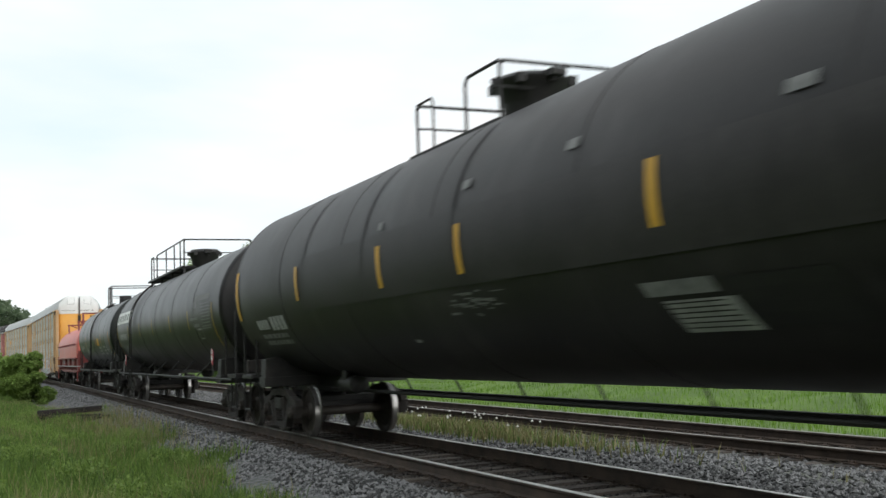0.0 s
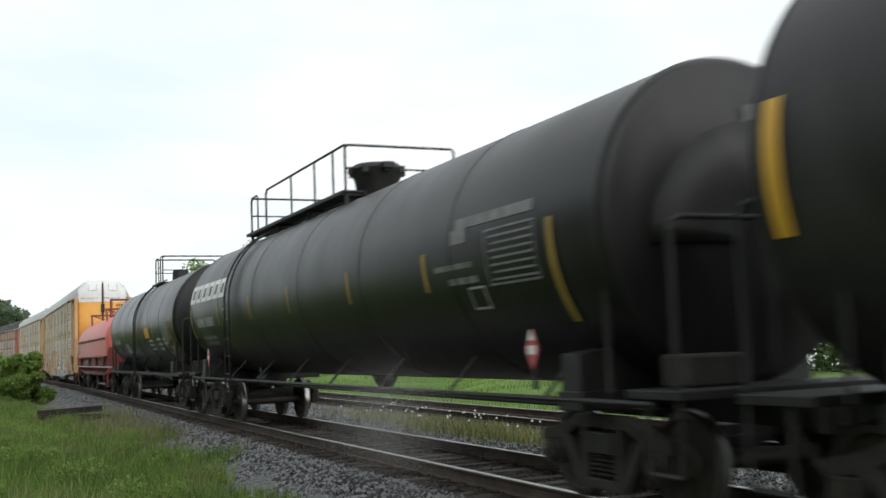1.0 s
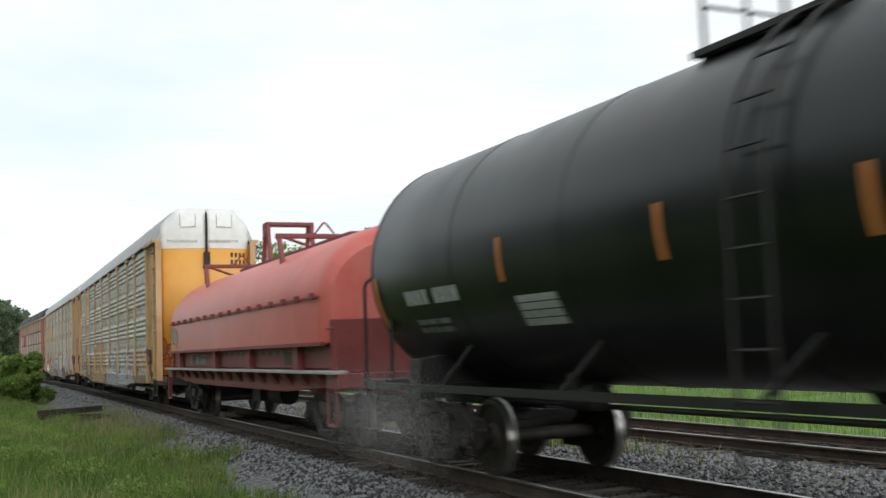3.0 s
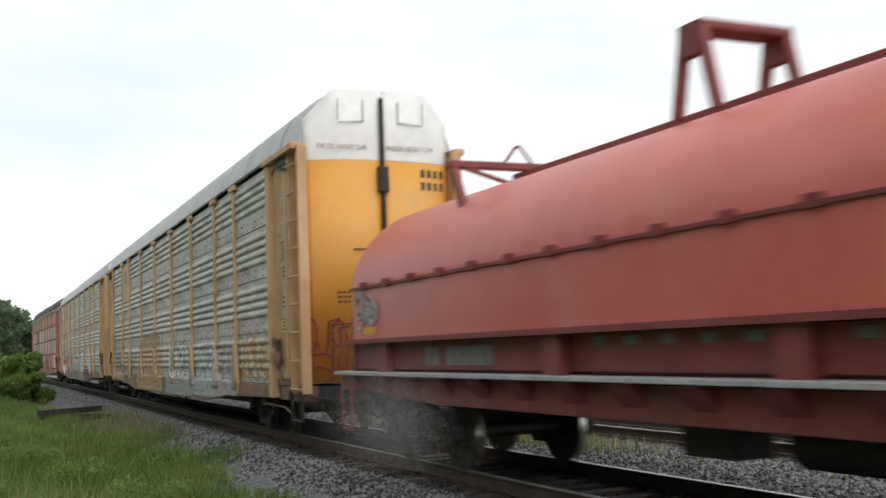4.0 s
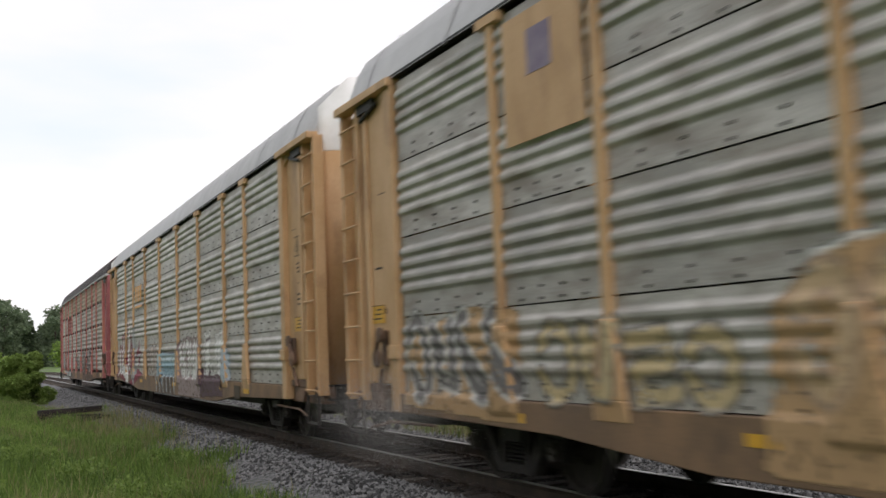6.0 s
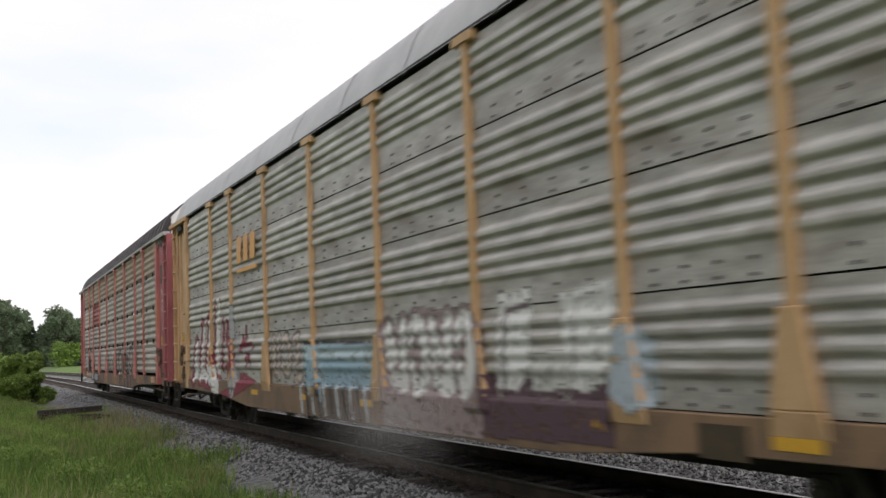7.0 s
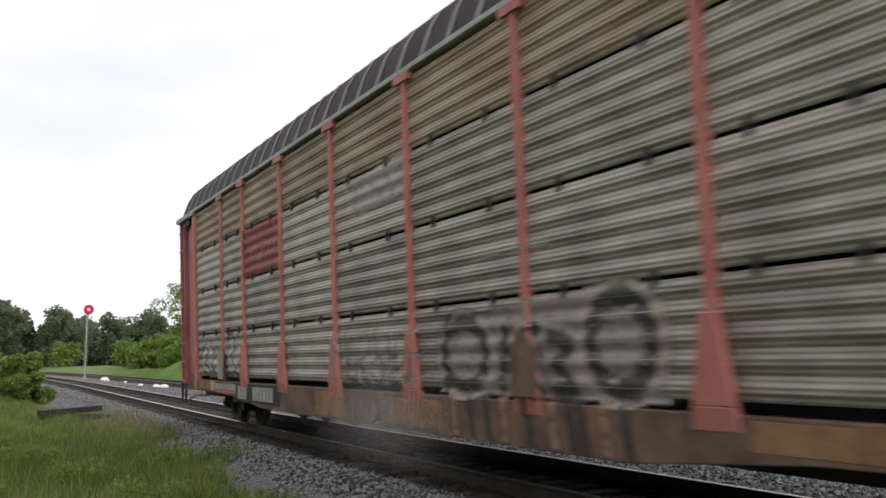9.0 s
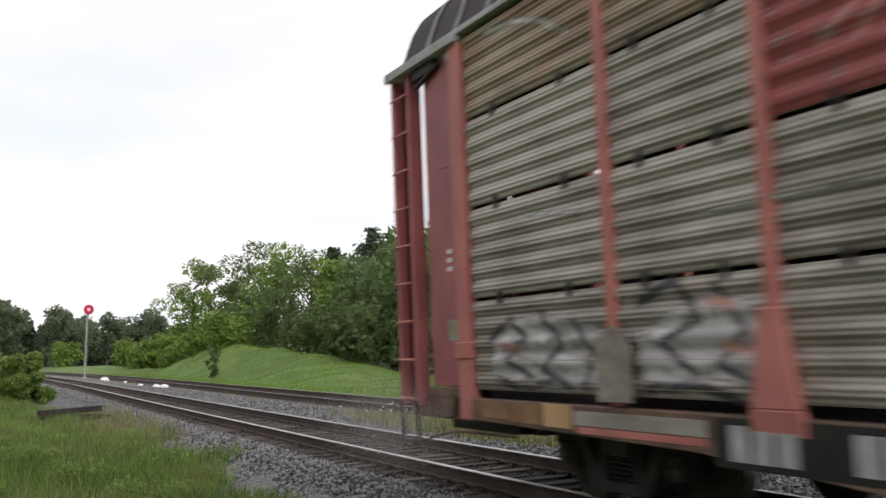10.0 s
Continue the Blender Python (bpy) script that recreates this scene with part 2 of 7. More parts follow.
def section(s, n, h):
    """World point in the leaning cross-section of the track."""
    return place(s, n * math.cos(LEAN) + h * math.sin(LEAN), h * math.cos(LEAN) - n * math.sin(LEAN))


def section_pose(s, n=0.0, h=0.0):
    x, y, a = line(s)
    along = Vector((-math.sin(a), math.cos(a), 0))
    left = Vector((-math.cos(a), -math.sin(a), 0))
    up = Vector((0, 0, 1))
    l2 = left * math.cos(LEAN) - up * math.sin(LEAN)
    u2 = along.cross(l2)
    m = Matrix((along, l2, u2)).transposed().to_4x4()
    m.translation = section(s, n, h)
    return m


def nearest(xs, ys):
    """s and n of world points."""
    xs, ys = np.asarray(xs, float), np.asarray(ys, float)
    cs, cx, cy, ch = S_TAB[::8], X_TAB[::8], Y_TAB[::8], H_TAB[::8]
    s_out, n_out = np.empty(xs.size), np.empty(xs.size)
    for i in range(0, xs.size, 4000):
        a, b = xs[i:i + 4000], ys[i:i + 4000]
        k = np.argmin((a[:, None] - cx) ** 2 + (b[:, None] - cy) ** 2, axis=1)
        du, dv = a - cx[k], b - cy[k]
        s_out[i:i + 4000] = cs[k] - du * np.sin(ch[k]) + dv * np.cos(ch[k])
        n_out[i:i + 4000] = -du * np.cos(ch[k]) - dv * np.sin(ch[k])
    return s_out, n_out


def smooth(a, b, x):
    t = np.clip((x - a) / (b - a), 0, 1)
    return t * t * (3 - 2 * t)


def ground_height(s, n):
    """Height of the ground at s, n (arrays)."""
    s, n = np.asarray(s, float), np.asarray(n, float)
    tilt = -n * math.sin(LEAN)
    bed = -0.215 + tilt
    left = -0.62 + 0.25 * smooth(4, 12, n) + 0.05 * np.sin(s * 0.31) * smooth(3, 6, n) + 0.8 * smooth(25, 120, n)
    z = np.where(n > 0, bed + (left - bed) * smooth(1.55, 2.9, n), bed)
    between = -0.10 + 0.03 * np.sin(s * 0.5)
    z = np.where(n < -1.55, bed + (np.maximum(between, bed) - bed) * smooth(1.55, 2.4, -n), z)
    side2 = tilt - 0.30
    z = np.where(n < -3.2, z + (side2 - z) * smooth(3.2, 4.4, -n), z)
    past = 0.05 + 0.6 * smooth(9, 16, -n) + 2.75 * smooth(8.5, 17, -n) * np.exp(-((s - 98) / 21.0) ** 2) * np.exp(-((np.minimum(n, -7) + 14.5) / 6.0) ** 2) \
        + 0.25 * np.sin(s * 0.17 + n * 0.3) * smooth(9, 14, -n) + 0.10 * np.sin(s * 0.61 + n * 0.9) * smooth(9, 12, -n) + 0.07 * np.sin(s * 1.3 - n * 0.7) * smooth(9, 12, -n)
    z = np.where(n < -7.0, z + (past - z) * smooth(7.0, 8.6, -n), z)
    z = z + 0.12 * np.exp(-((s - 39) / 2.5) ** 2 - ((n - 3.3) / 1.5) ** 2)
    return z


# ---- mesh tools ----
class Shape:
    """Collects simple solids into one mesh."""

    def __init__(self):
        self.v, self.f = [], []

    def add(self, verts, faces):
        k = len(self.v)
        self.v += [tuple(p) for p in verts]
        self.f += [tuple(i + k for i in q) for q in faces]
        return self

    def box(self, x0, x1, y0, y1, z0, z1, m=None):
        p = [Vector((x, y, z)) for x in (x0, x1) for y in (y0, y1) for z in (z0, z1)]
        if m is not None:
            p = [m @ q for q in p]
        return self.add(p, [(0, 1, 3, 2), (4, 6, 7, 5), (0, 4, 5, 1), (2, 3, 7, 6), (0, 2, 6, 4), (1, 5, 7, 3)])

    def prism(self, outline, y0, y1, axis="y"):
        """An outline of (a, b) points pushed along an axis: y: (x, z); x: (y, z); z: (x, y)."""
        n = len(outline)
        put = {"y": lambda a, b, c: (a, c, b), "x": lambda a, b, c: (c, a, b), "z": lambda a, b, c: (a, b, c)}[axis]
        v = [put(a, b, y0) for a, b in outline] + [put(a, b, y1) for a, b in outline]
        f = [tuple(range(n)), tuple(range(2 * n - 1, n - 1, -1))] + [(i, i + n, (i + 1) % n + n, (i + 1) % n) for i in range(n)]
        return self.add(v, f)

    def rod(self, a, b, r, seg=8, r2=None):
        a, b = Vector(a), Vector(b)
        d = (b - a).normalized()
        u = d.orthogonal().normalized()
        w = d.cross(u)
        r2 = r if r2 is None else r2
        v = []
        for p, q in ((a, r), (b, r2)):
            v += [p + (u * math.cos(2 * math.pi * i / seg) + w * math.sin(2 * math.pi * i / seg)) * q for i in range(seg)]
        f = [(i, (i + 1) % seg, (i + 1) % seg + seg, i + seg) for i in range(seg)]
        return self.add(v, f + [tuple(range(seg - 1, -1, -1)), tuple(range(seg, 2 * seg))])

    def pipe(self, points, r, seg=6):
        for a, b in zip(points[:-1], points[1:]):
            self.rod(a, b, r, seg)
        return self

    def lathe(self, profile, seg=32, axis="x", origin=(0, 0, 0)):
        """profile: (along, radius) points; closed at the ends when the radius is 0."""
        o = Vector(origin)
        v, rings = [], []
        for a, r in profile:
            ring = []
            for i in range(seg):
                c, s = math.cos(2 * math.pi * i / seg) * r, math.sin(2 * math.pi * i / seg) * r
                p = {"x": (a, c, s), "y": (s, a, c), "z": (c, s, a)}[axis]
                ring.append(len(v))
                v.append(o + Vector(p))
            rings.append(ring)
        f = []
        for q, w in zip(rings[:-1], rings[1:]):
            f += [(q[i], q[(i + 1) % seg], w[(i + 1) % seg], w[i]) for i in range(seg)]
        f += [tuple(rings[0][::-1]), tuple(rings[-1])]
        return self.add(v, f)

    def mesh(self, name, mat, flat=True):
        me = bpy.data.meshes.new(name)
        me.from_pydata(self.v, [], self.f)
        me.materials.append(mat)
        if not flat:
            me.polygons.foreach_set("use_smooth", [True] * len(me.polygons))
            me.set_sharp_from_angle(angle=radians(38))
        me.update()
        return me


def fix_normals(me):
    bm = bmesh.new()
    bm.from_mesh(me)
    bmesh.ops.recalc_face_normals(bm, faces=bm.faces)
    bm.to_mesh(me)
    bm.free()


def part(name, shape, mat, parent, label="", at=None, round_edge=0.0, flat=True):
    me = shape.mesh(name, mat, flat) if isinstance(shape, Shape) else shape
    if isinstance(shape, Shape):
        fix_normals(me)
    ob = new(name, me)
    ob.parent = parent
    if at is not None:
        ob.matrix_basis = at if isinstance(at, Matrix) else Matrix.Translation(at)
    if round_edge:
        b = ob.modifiers.new("edge", "BEVEL")
        b.width, b.segments, b.limit_method, b.angle_limit = round_edge, 2, "ANGLE", radians(50)
    if label:
        tagged(ob, label)
    return ob


def thing(name, label, category, group="", kind=""):
    return tagged(new(name), label, category, group, kind)


# ---- ground, one sheet ----
def build_ground():
    # A plan grid in x, y that follows the track near it and opens out to the horizon.
    xs = np.concatenate([[-3000, -1800, -1000, -600, -400], np.arange(-300, -60, 6.0), np.arange(-60, 30, 0.9), np.arange(30, 120, 5.0), [160, 250, 400, 800, 1600, 3000]])
    ys = np.concatenate([[-3000, -1200, -500, -200], np.arange(-100, 0, 8.0), np.arange(0, 130, 0.9), np.arange(130, 330, 5.0), [380, 460, 600, 900, 1500, 3000, 4500]])
    gx, gy = np.meshgrid(xs, ys)
    s, n = nearest(gx.ravel(), gy.ravel())
    z = ground_height(s, n)
    far = smooth(350, 700, np.hypot(gx.ravel(), gy.ravel()))
    z = z * (1 - far) + 0.6 * far
    nx, ny = len(xs), len(ys)
    v = np.stack([gx.ravel(), gy.ravel(), z], 1)
    idx = np.arange(nx * ny).reshape(ny, nx)
    f = np.stack([idx[:-1, :-1], idx[:-1, 1:], idx[1:, 1:], idx[1:, :-1]], -1).reshape(-1, 4)
    me = bpy.data.meshes.new("ground")
    me.from_pydata(v.tolist(), [], f.tolist())
    me.polygons.foreach_set("use_smooth", [True] * len(me.polygons))
    # soil, ballast or grass, by the distance from the track
    a = me.color_attributes.new("cover", "FLOAT_COLOR", "POINT")
    lo = 2.55 + 0.5 * (1 - smooth(15, 24, s)) + 1.6 * smooth(40, 46, s)
    grassy = np.maximum(smooth(lo, lo + 0.8, n), smooth(7.4, 8.6, -n))
    bare = np.exp(-((s - 36) / 7.5) ** 2 - ((n - 2.9) / 1.25) ** 2)
    grassy = grassy * (1 - 0.85 * bare)
    weeds = smooth(2.3, 3.0, -n) * (1 - smooth(3.6, 4.2, -n)) * 0.5
    weeds = np.maximum(weeds, 0.6 * bare)
    brown = 1 - smooth(0.9, 1.6, np.abs(n))
    brown = np.maximum(brown, 1 - smooth(0.5, 1.4, np.abs(n + 5.4)))
    col = np.stack([grassy, weeds, brown, np.ones_like(n)], 1).astype(np.float32)
    a.data.foreach_set("color", col.ravel())
    m = material("ground_cover", (0.045, 0.046, 0.048), (0.195, 0.198, 0.203), 0.95, 0, 9, 40, 0.6)
    t = m.node_tree
    b = t.nodes["Principled BSDF"]
    base = b.inputs["Base Color"].links[0].from_socket
    at = t.nodes.new("ShaderNodeVertexColor")
    at.layer_name = "cover"
    sp = t.nodes.new("ShaderNodeSeparateColor")
    t.links.new(at.outputs["Color"], sp.inputs[0])
    co = t.nodes.new("ShaderNodeTexCoord")
    n1 = t.nodes.new("ShaderNodeTexNoise")
    n1.inputs["Scale"].default_value = 0.35
    n1.inputs["Detail"].default_value = 8
    n1.inputs["Roughness"].default_value = 0.7
    t.links.new(co.outputs["Object"], n1.inputs["Vector"])
    ramp = t.nodes.new("ShaderNodeValToRGB")
    e = ramp.color_ramp.elements
    e[0].position, e[0].color = 0.30, (0.048, 0.090, 0.015, 1)
    e[1].position, e[1].color = 0.72, (0.15, 0.235, 0.045, 1)
    mid = e.new(0.5)
    mid.color = (0.090, 0.155, 0.027, 1)
    t.links.new(n1.outputs["Fac"], ramp.inputs["Fac"])

    def mixc(f, x, y):
        k = t.nodes.new("ShaderNodeMix")
        k.data_type = "RGBA"
        t.links.new(f, k.inputs["Factor"])
        t.links.new(x, k.inputs["A"])
        if isinstance(y, tuple):
            k.inputs["B"].default_value = (*y, 1)
        else:
            t.links.new(y, k.inputs["B"])
        return k.outputs["Result"]

    n2 = t.nodes.new("ShaderNodeTexNoise")
    n2.inputs["Scale"].default_value = 14
    n2.inputs["Detail"].default_value = 6
    t.links.new(co.outputs["Object"], n2.inputs["Vector"])
    # brown bed tones, darkened further to stand for shade below the train
    br = t.nodes.new("ShaderNodeValToRGB")
    br.color_ramp.elements[0].position, br.color_ramp.elements[0].color = 0.3, (0.016, 0.013, 0.012, 1)
    br.color_ramp.elements[1].position, br.color_ramp.elements[1].color = 0.7, (0.065, 0.055, 0.049, 1)
    t.links.new(n2.outputs["Fac"], br.inputs["Fac"])
    c = mixc(sp.outputs[2], base, br.outputs["Color"])
    c = mixc(sp.outputs[1], c, (0.12, 0.13, 0.06))
    c = mixc(sp.outputs[0], c, ramp.outputs["Color"])
    t.links.new(c, b.inputs["Base Color"])
    me.materials.append(m)
    return tagged(new("ground", me), "grassy ground with grey ballast beds under two railway tracks", "ground", kind="structure")


# ---- tracks ----
def rail_outline():
    return [(-0.07, -0.180), (0.07, -0.180), (0.07, -0.165), (0.012, -0.145), (0.010, -0.045), (0.036, -0.034),
            (0.037, -0.008), (0.030, 0.0), (-0.030, 0.0), (-0.037, -0.008), (-0.036, -0.034), (-0.010, -0.045), (-0.012, -0.145), (-0.07, -0.165)]


def rail_mesh(n0, h0, top, s0=-160.0, s1=400.0):
    o = rail_outline()
    s_list = np.concatenate([np.arange(s0, 0, 8.0), np.arange(0, 140, 1.5), np.arange(140, s1, 4.0)])
    v, f, mats = [], [], []
    k = len(o)
    for s in s_list:
        v += [tuple(section(float(s), n0 + a, h0 + b)) for a, b in o]
    for i in range(len(s_list) - 1):
        for j in range(k):
            q = (j + 1) % k
            f.append((i * k + j, i * k + q, (i + 1) * k + q, (i + 1) * k + j))
            mats.append(1 if 6 <= j <= 8 else 0)
    me = bpy.data.meshes.new("rail")
    me.from_pydata(v, [], f)
    me.materials.append(RAIL)
    me.materials.append(top)
    me.polygons.foreach_set("material_index", mats)
    fix_normals(me)
    return me


def build_track(name, label, n0, h0, top, ties, s_ties):
    tr = thing(name, label, "railway track", kind="structure")
    for side in (0.755, -0.755):
        part("rail", rail_mesh(n0 + side, h0, top), RAIL, tr)
    b = Shape().box(-0.115, 0.115, -1.28, 1.28, -0.36, -0.185)
    me = b.mesh("tie", TIE)
    fix_normals(me)
    plate = Shape()
    rnd = random.Random(5)
    s = s_ties
    for i in range(ties):
        m = section_pose(s, n0 + rnd.uniform(-0.05, 0.05), h0 + rnd.uniform(-0.02, 0.004)) @ pose(0, 0, 0, rnd.uniform(-0.6, 0.6), 0, rnd.uniform(-1.6, 1.6))
        ob = new("tie", me)
        ob.parent = tr
        ob.matrix_basis = m
        if s < 70:
            for side in (0.755, -0.755):
                q = section_pose(s, n0 + side, h0)
                plate.box(-0.095, 0.095, -0.17, 0.17, -0.186, -0.172, q)
                for dx, dy in ((-0.06, 0.10), (0.06, -0.10), (0.05, 0.11)):
                    plate.box(dx - 0.014, dx + 0.014, dy - 0.02, dy + 0.02, -0.175, -0.145, q)
        s += 0.51
    part("tie_plates", plate, RAIL, tr)
    return tr


# ---- trucks (bogies) ----
WHEEL_R = 0.457


def wheelset_mesh():
    s = Shape()
    s.rod((0, -0.95, 0), (0, 0.95, 0), 0.085, 12)
    for d in (1, -1):
        prof = [(0.655 * d, 0.0), (0.655 * d, 0.12), (0.70 * d, 0.16), (0.705 * d, 0.36), (0.675 * d, 0.40), (0.672 * d, 0.475), (0.684 * d, 0.484), (0.70 * d, 0.478),
                (0.712 * d, 0.459), (0.805 * d, 0.455), (0.808 * d, 0.40), (0.765 * d, 0.37), (0.755 * d, 0.17), (0.82 * d, 0.13), (0.82 * d, 0.0)]
        s.lathe(prof, 36, "y")
    for d in (1, -1):
        s.rod((0, 0.95 * d, 0), (0, 1.16 * d, 0), 0.10, 12)
        for k in range(3):
            a = 2 * math.pi * k / 3
            s.rod((0.05 * math.cos(a), 1.16 * d, 0.05 * math.sin(a)), (0.05 * math.cos(a), 1.185 * d, 0.05 * math.sin(a)), 0.018, 6)
        # chalk marks on the plate show that it turns
        s.box(0.20, 0.30, min(0.772 * d, 0.779 * d), max(0.772 * d, 0.779 * d), -0.03, 0.03)
    me = s.mesh("wheelset", WHEEL, False)
    me.materials.append(TREAD)
    fix_normals(me)
    idx = []
    for p in me.polygons:
        c = p.center
        r = math.hypot(c.x, c.z)
        idx.append(1 if r > 0.452 and 0.70 < abs(c.y) < 0.82 else 0)
    me.polygons.foreach_set("material_index", idx)
    return me


def side_frame_shape(y):
    """A cast truck side frame: arched top chord, dropped bottom chord, columns, pedestals."""
    s = Shape()
    y0, y1 = y - 0.07, y + 0.07
    top = [(-1.12, 0.56), (-0.70, 0.60), (-0.42, 0.74), (0.42, 0.74), (0.70, 0.60), (1.12, 0.56), (1.10, 0.68), (0.72, 0.75), (0.44, 0.86), (-0.44, 0.86), (-0.72, 0.75), (-1.10, 0.68)]
    s.prism(top, y0, y1)
    s.prism([(-0.72, 0.62), (-0.56, 0.66), (-0.30, 0.26), (0.30, 0.26), (0.56, 0.66), (0.72, 0.62), (0.40, 0.16), (-0.40, 0.16)], y0, y1)
    for d in (1, -1):
        s.box(min(0.235 * d, 0.33 * d), max(0.235 * d, 0.33 * d), y0 - 0.005, y1 + 0.005, 0.25, 0.76)
        s.prism([(d * 0.70, 0.62), (d * 0.74, 0.34), (d * 0.80, 0.34), (d * 0.79, 0.58)], y0, y1)
        s.prism([(d * 1.06, 0.62), (d * 1.03, 0.34), (d * 0.98, 0.34), (d * 0.99, 0.58)], y0, y1)
        s.box(d * 0.89 - 0.13, d * 0.89 + 0.13, y - 0.09, y + 0.09, 0.44, 0.58)
    return s


def spring_shape(y):
    s = Shape()
    for x in (-0.14, 0.0, 0.14):
        for k in range(5):
            z = 0.285 + 0.045 * k
            s.lathe([(z, 0.045), (z + 0.008, 0.062), (z + 0.02, 0.064), (z + 0.028, 0.045)], 10, "z", (x, y, 0))
    return s


TRUCK_MESHES = {}


def build_truck(car, x, wheels):
    if not TRUCK_MESHES:
        bol = Shape()
        bol.box(-0.20, 0.20, -1.12, 1.12, 0.50, 0.70).lathe([(0.70, 0.24), (0.78, 0.24)], 20, "z").box(-0.3, 0.3, -0.55, 0.55, 0.42, 0.60)
        for d in (1, -1):
            bol.box(d * 0.36 - 0.05, d * 0.36 + 0.05, -0.80, 0.80, 0.34, 0.48)
            for w in (1, -1):
                bol.box(d * 0.40 - 0.05, d * 0.40 + 0.05, w * 0.76 - 0.07, w * 0.76 + 0.07, 0.30, 0.58)
            bol.rod((-0.9, d * 0.2, 0.40), (0.9, d * 0.2, 0.40), 0.025)
        TRUCK_MESHES["truck"] = bol.mesh("truck", FRAME_BLACK)
        TRUCK_MESHES["wheelset"] = wheelset_mesh()
        for d in (1, -1):
            TRUCK_MESHES["side_frame", d] = side_frame_shape(1.03 * d).mesh("side_frame", TRUCK)
            TRUCK_MESHES["spring_nest", d] = spring_shape(1.03 * d).mesh("spring_nest", TRUCK)
        for k, me in TRUCK_MESHES.items():
            fix_normals(me)
    tr = part("truck", TRUCK_MESHES["truck"], None, car, "three-piece cast truck, rust brown and grimy", (x, 0, 0), 0.012)
    for d in (1, -1):
        part("side_frame", TRUCK_MESHES["side_frame", d], None, tr, "", None, 0.014)
        tagged(part("spring_nest", TRUCK_MESHES["spring_nest", d], None, tr), kind="stuff")
    for d in (1, -1):
        w = part("wheelset", TRUCK_MESHES["wheelset"], None, tr, "steel wheels with bright worn treads", (0.89 * d, 0, WHEEL_R))
        wheels.append((w, 0.89 * d))
    return tr


WHEELS, CARS = [], []


def coupler_shape(x_end, d):
    """Knuckle coupler and brake hose beyond the striker at x_end, pointing along d."""
    s = Shape()
    s.box(min(x_end, x_end + 0.42 * d), max(x_end, x_end + 0.42 * d), -0.075, 0.075, 0.80, 0.95)
    s.prism([(x_end + 0.36 * d, -0.14), (x_end + 0.36 * d, 0.14), (x_end + 0.50 * d, 0.19), (x_end + 0.56 * d, 0.02), (x_end + 0.50 * d, -0.12)], 0.73, 1.00, "z")
    pts = [(x_end + 0.05 * d, 0.34, 0.85)] + [(x_end + (0.05 + 0.5 * k / 6) * d, 0.34 - 0.02 * k, 0.85 - 0.42 * math.sin(math.pi * k / 7)) for k in range(1, 7)]
    s.pipe(pts, 0.028, 8)
    return s


# ---- tank cars ----
def on_tank(R, zc, z, lift=0.006):
    return math.sqrt(max((R + lift) ** 2 - (z - zc) ** 2, 0.0))


def tank_patch(s, x0, x1, z0, z1, R, zc, lift=0.006, slant=0.0, steps=None):
    """A patch of paint or tape that follows the shell on the side y > 0."""
    k = steps or max(1, int(abs(z1 - z0) / 0.08))
    v, f = [], []
    for i in range(k + 1):
        z = z0 + (z1 - z0) * i / k
        y = on_tank(R, zc, z, lift)
        dx = slant * (z - z0)
        v += [(x0 + dx, y, z), (x1 + dx, y, z)]
    for i in range(k):
        f.append((2 * i, 2 * i + 1, 2 * i + 3, 2 * i + 2))
    return s.add(v, f)


def text_bars(s, x, z, width, height, rows, R, zc, rnd, lift=0.006):
    """Rows of plain bars in place of unreadable stencils; x is the edge that is read first."""
    h = height / (rows * 1.6)
    for r in range(rows):
        z0 = z - r * h * 1.6
        a = x
        end = x - width * rnd.uniform(0.75, 1.0)
        while a > end:
            w = rnd.uniform(0.10, 0.34)
            b = max(a - w, end)
            tank_patch(s, b, a, z0 - h, z0, R, zc, lift, 0, 2)
            a = b - 0.05
    return s


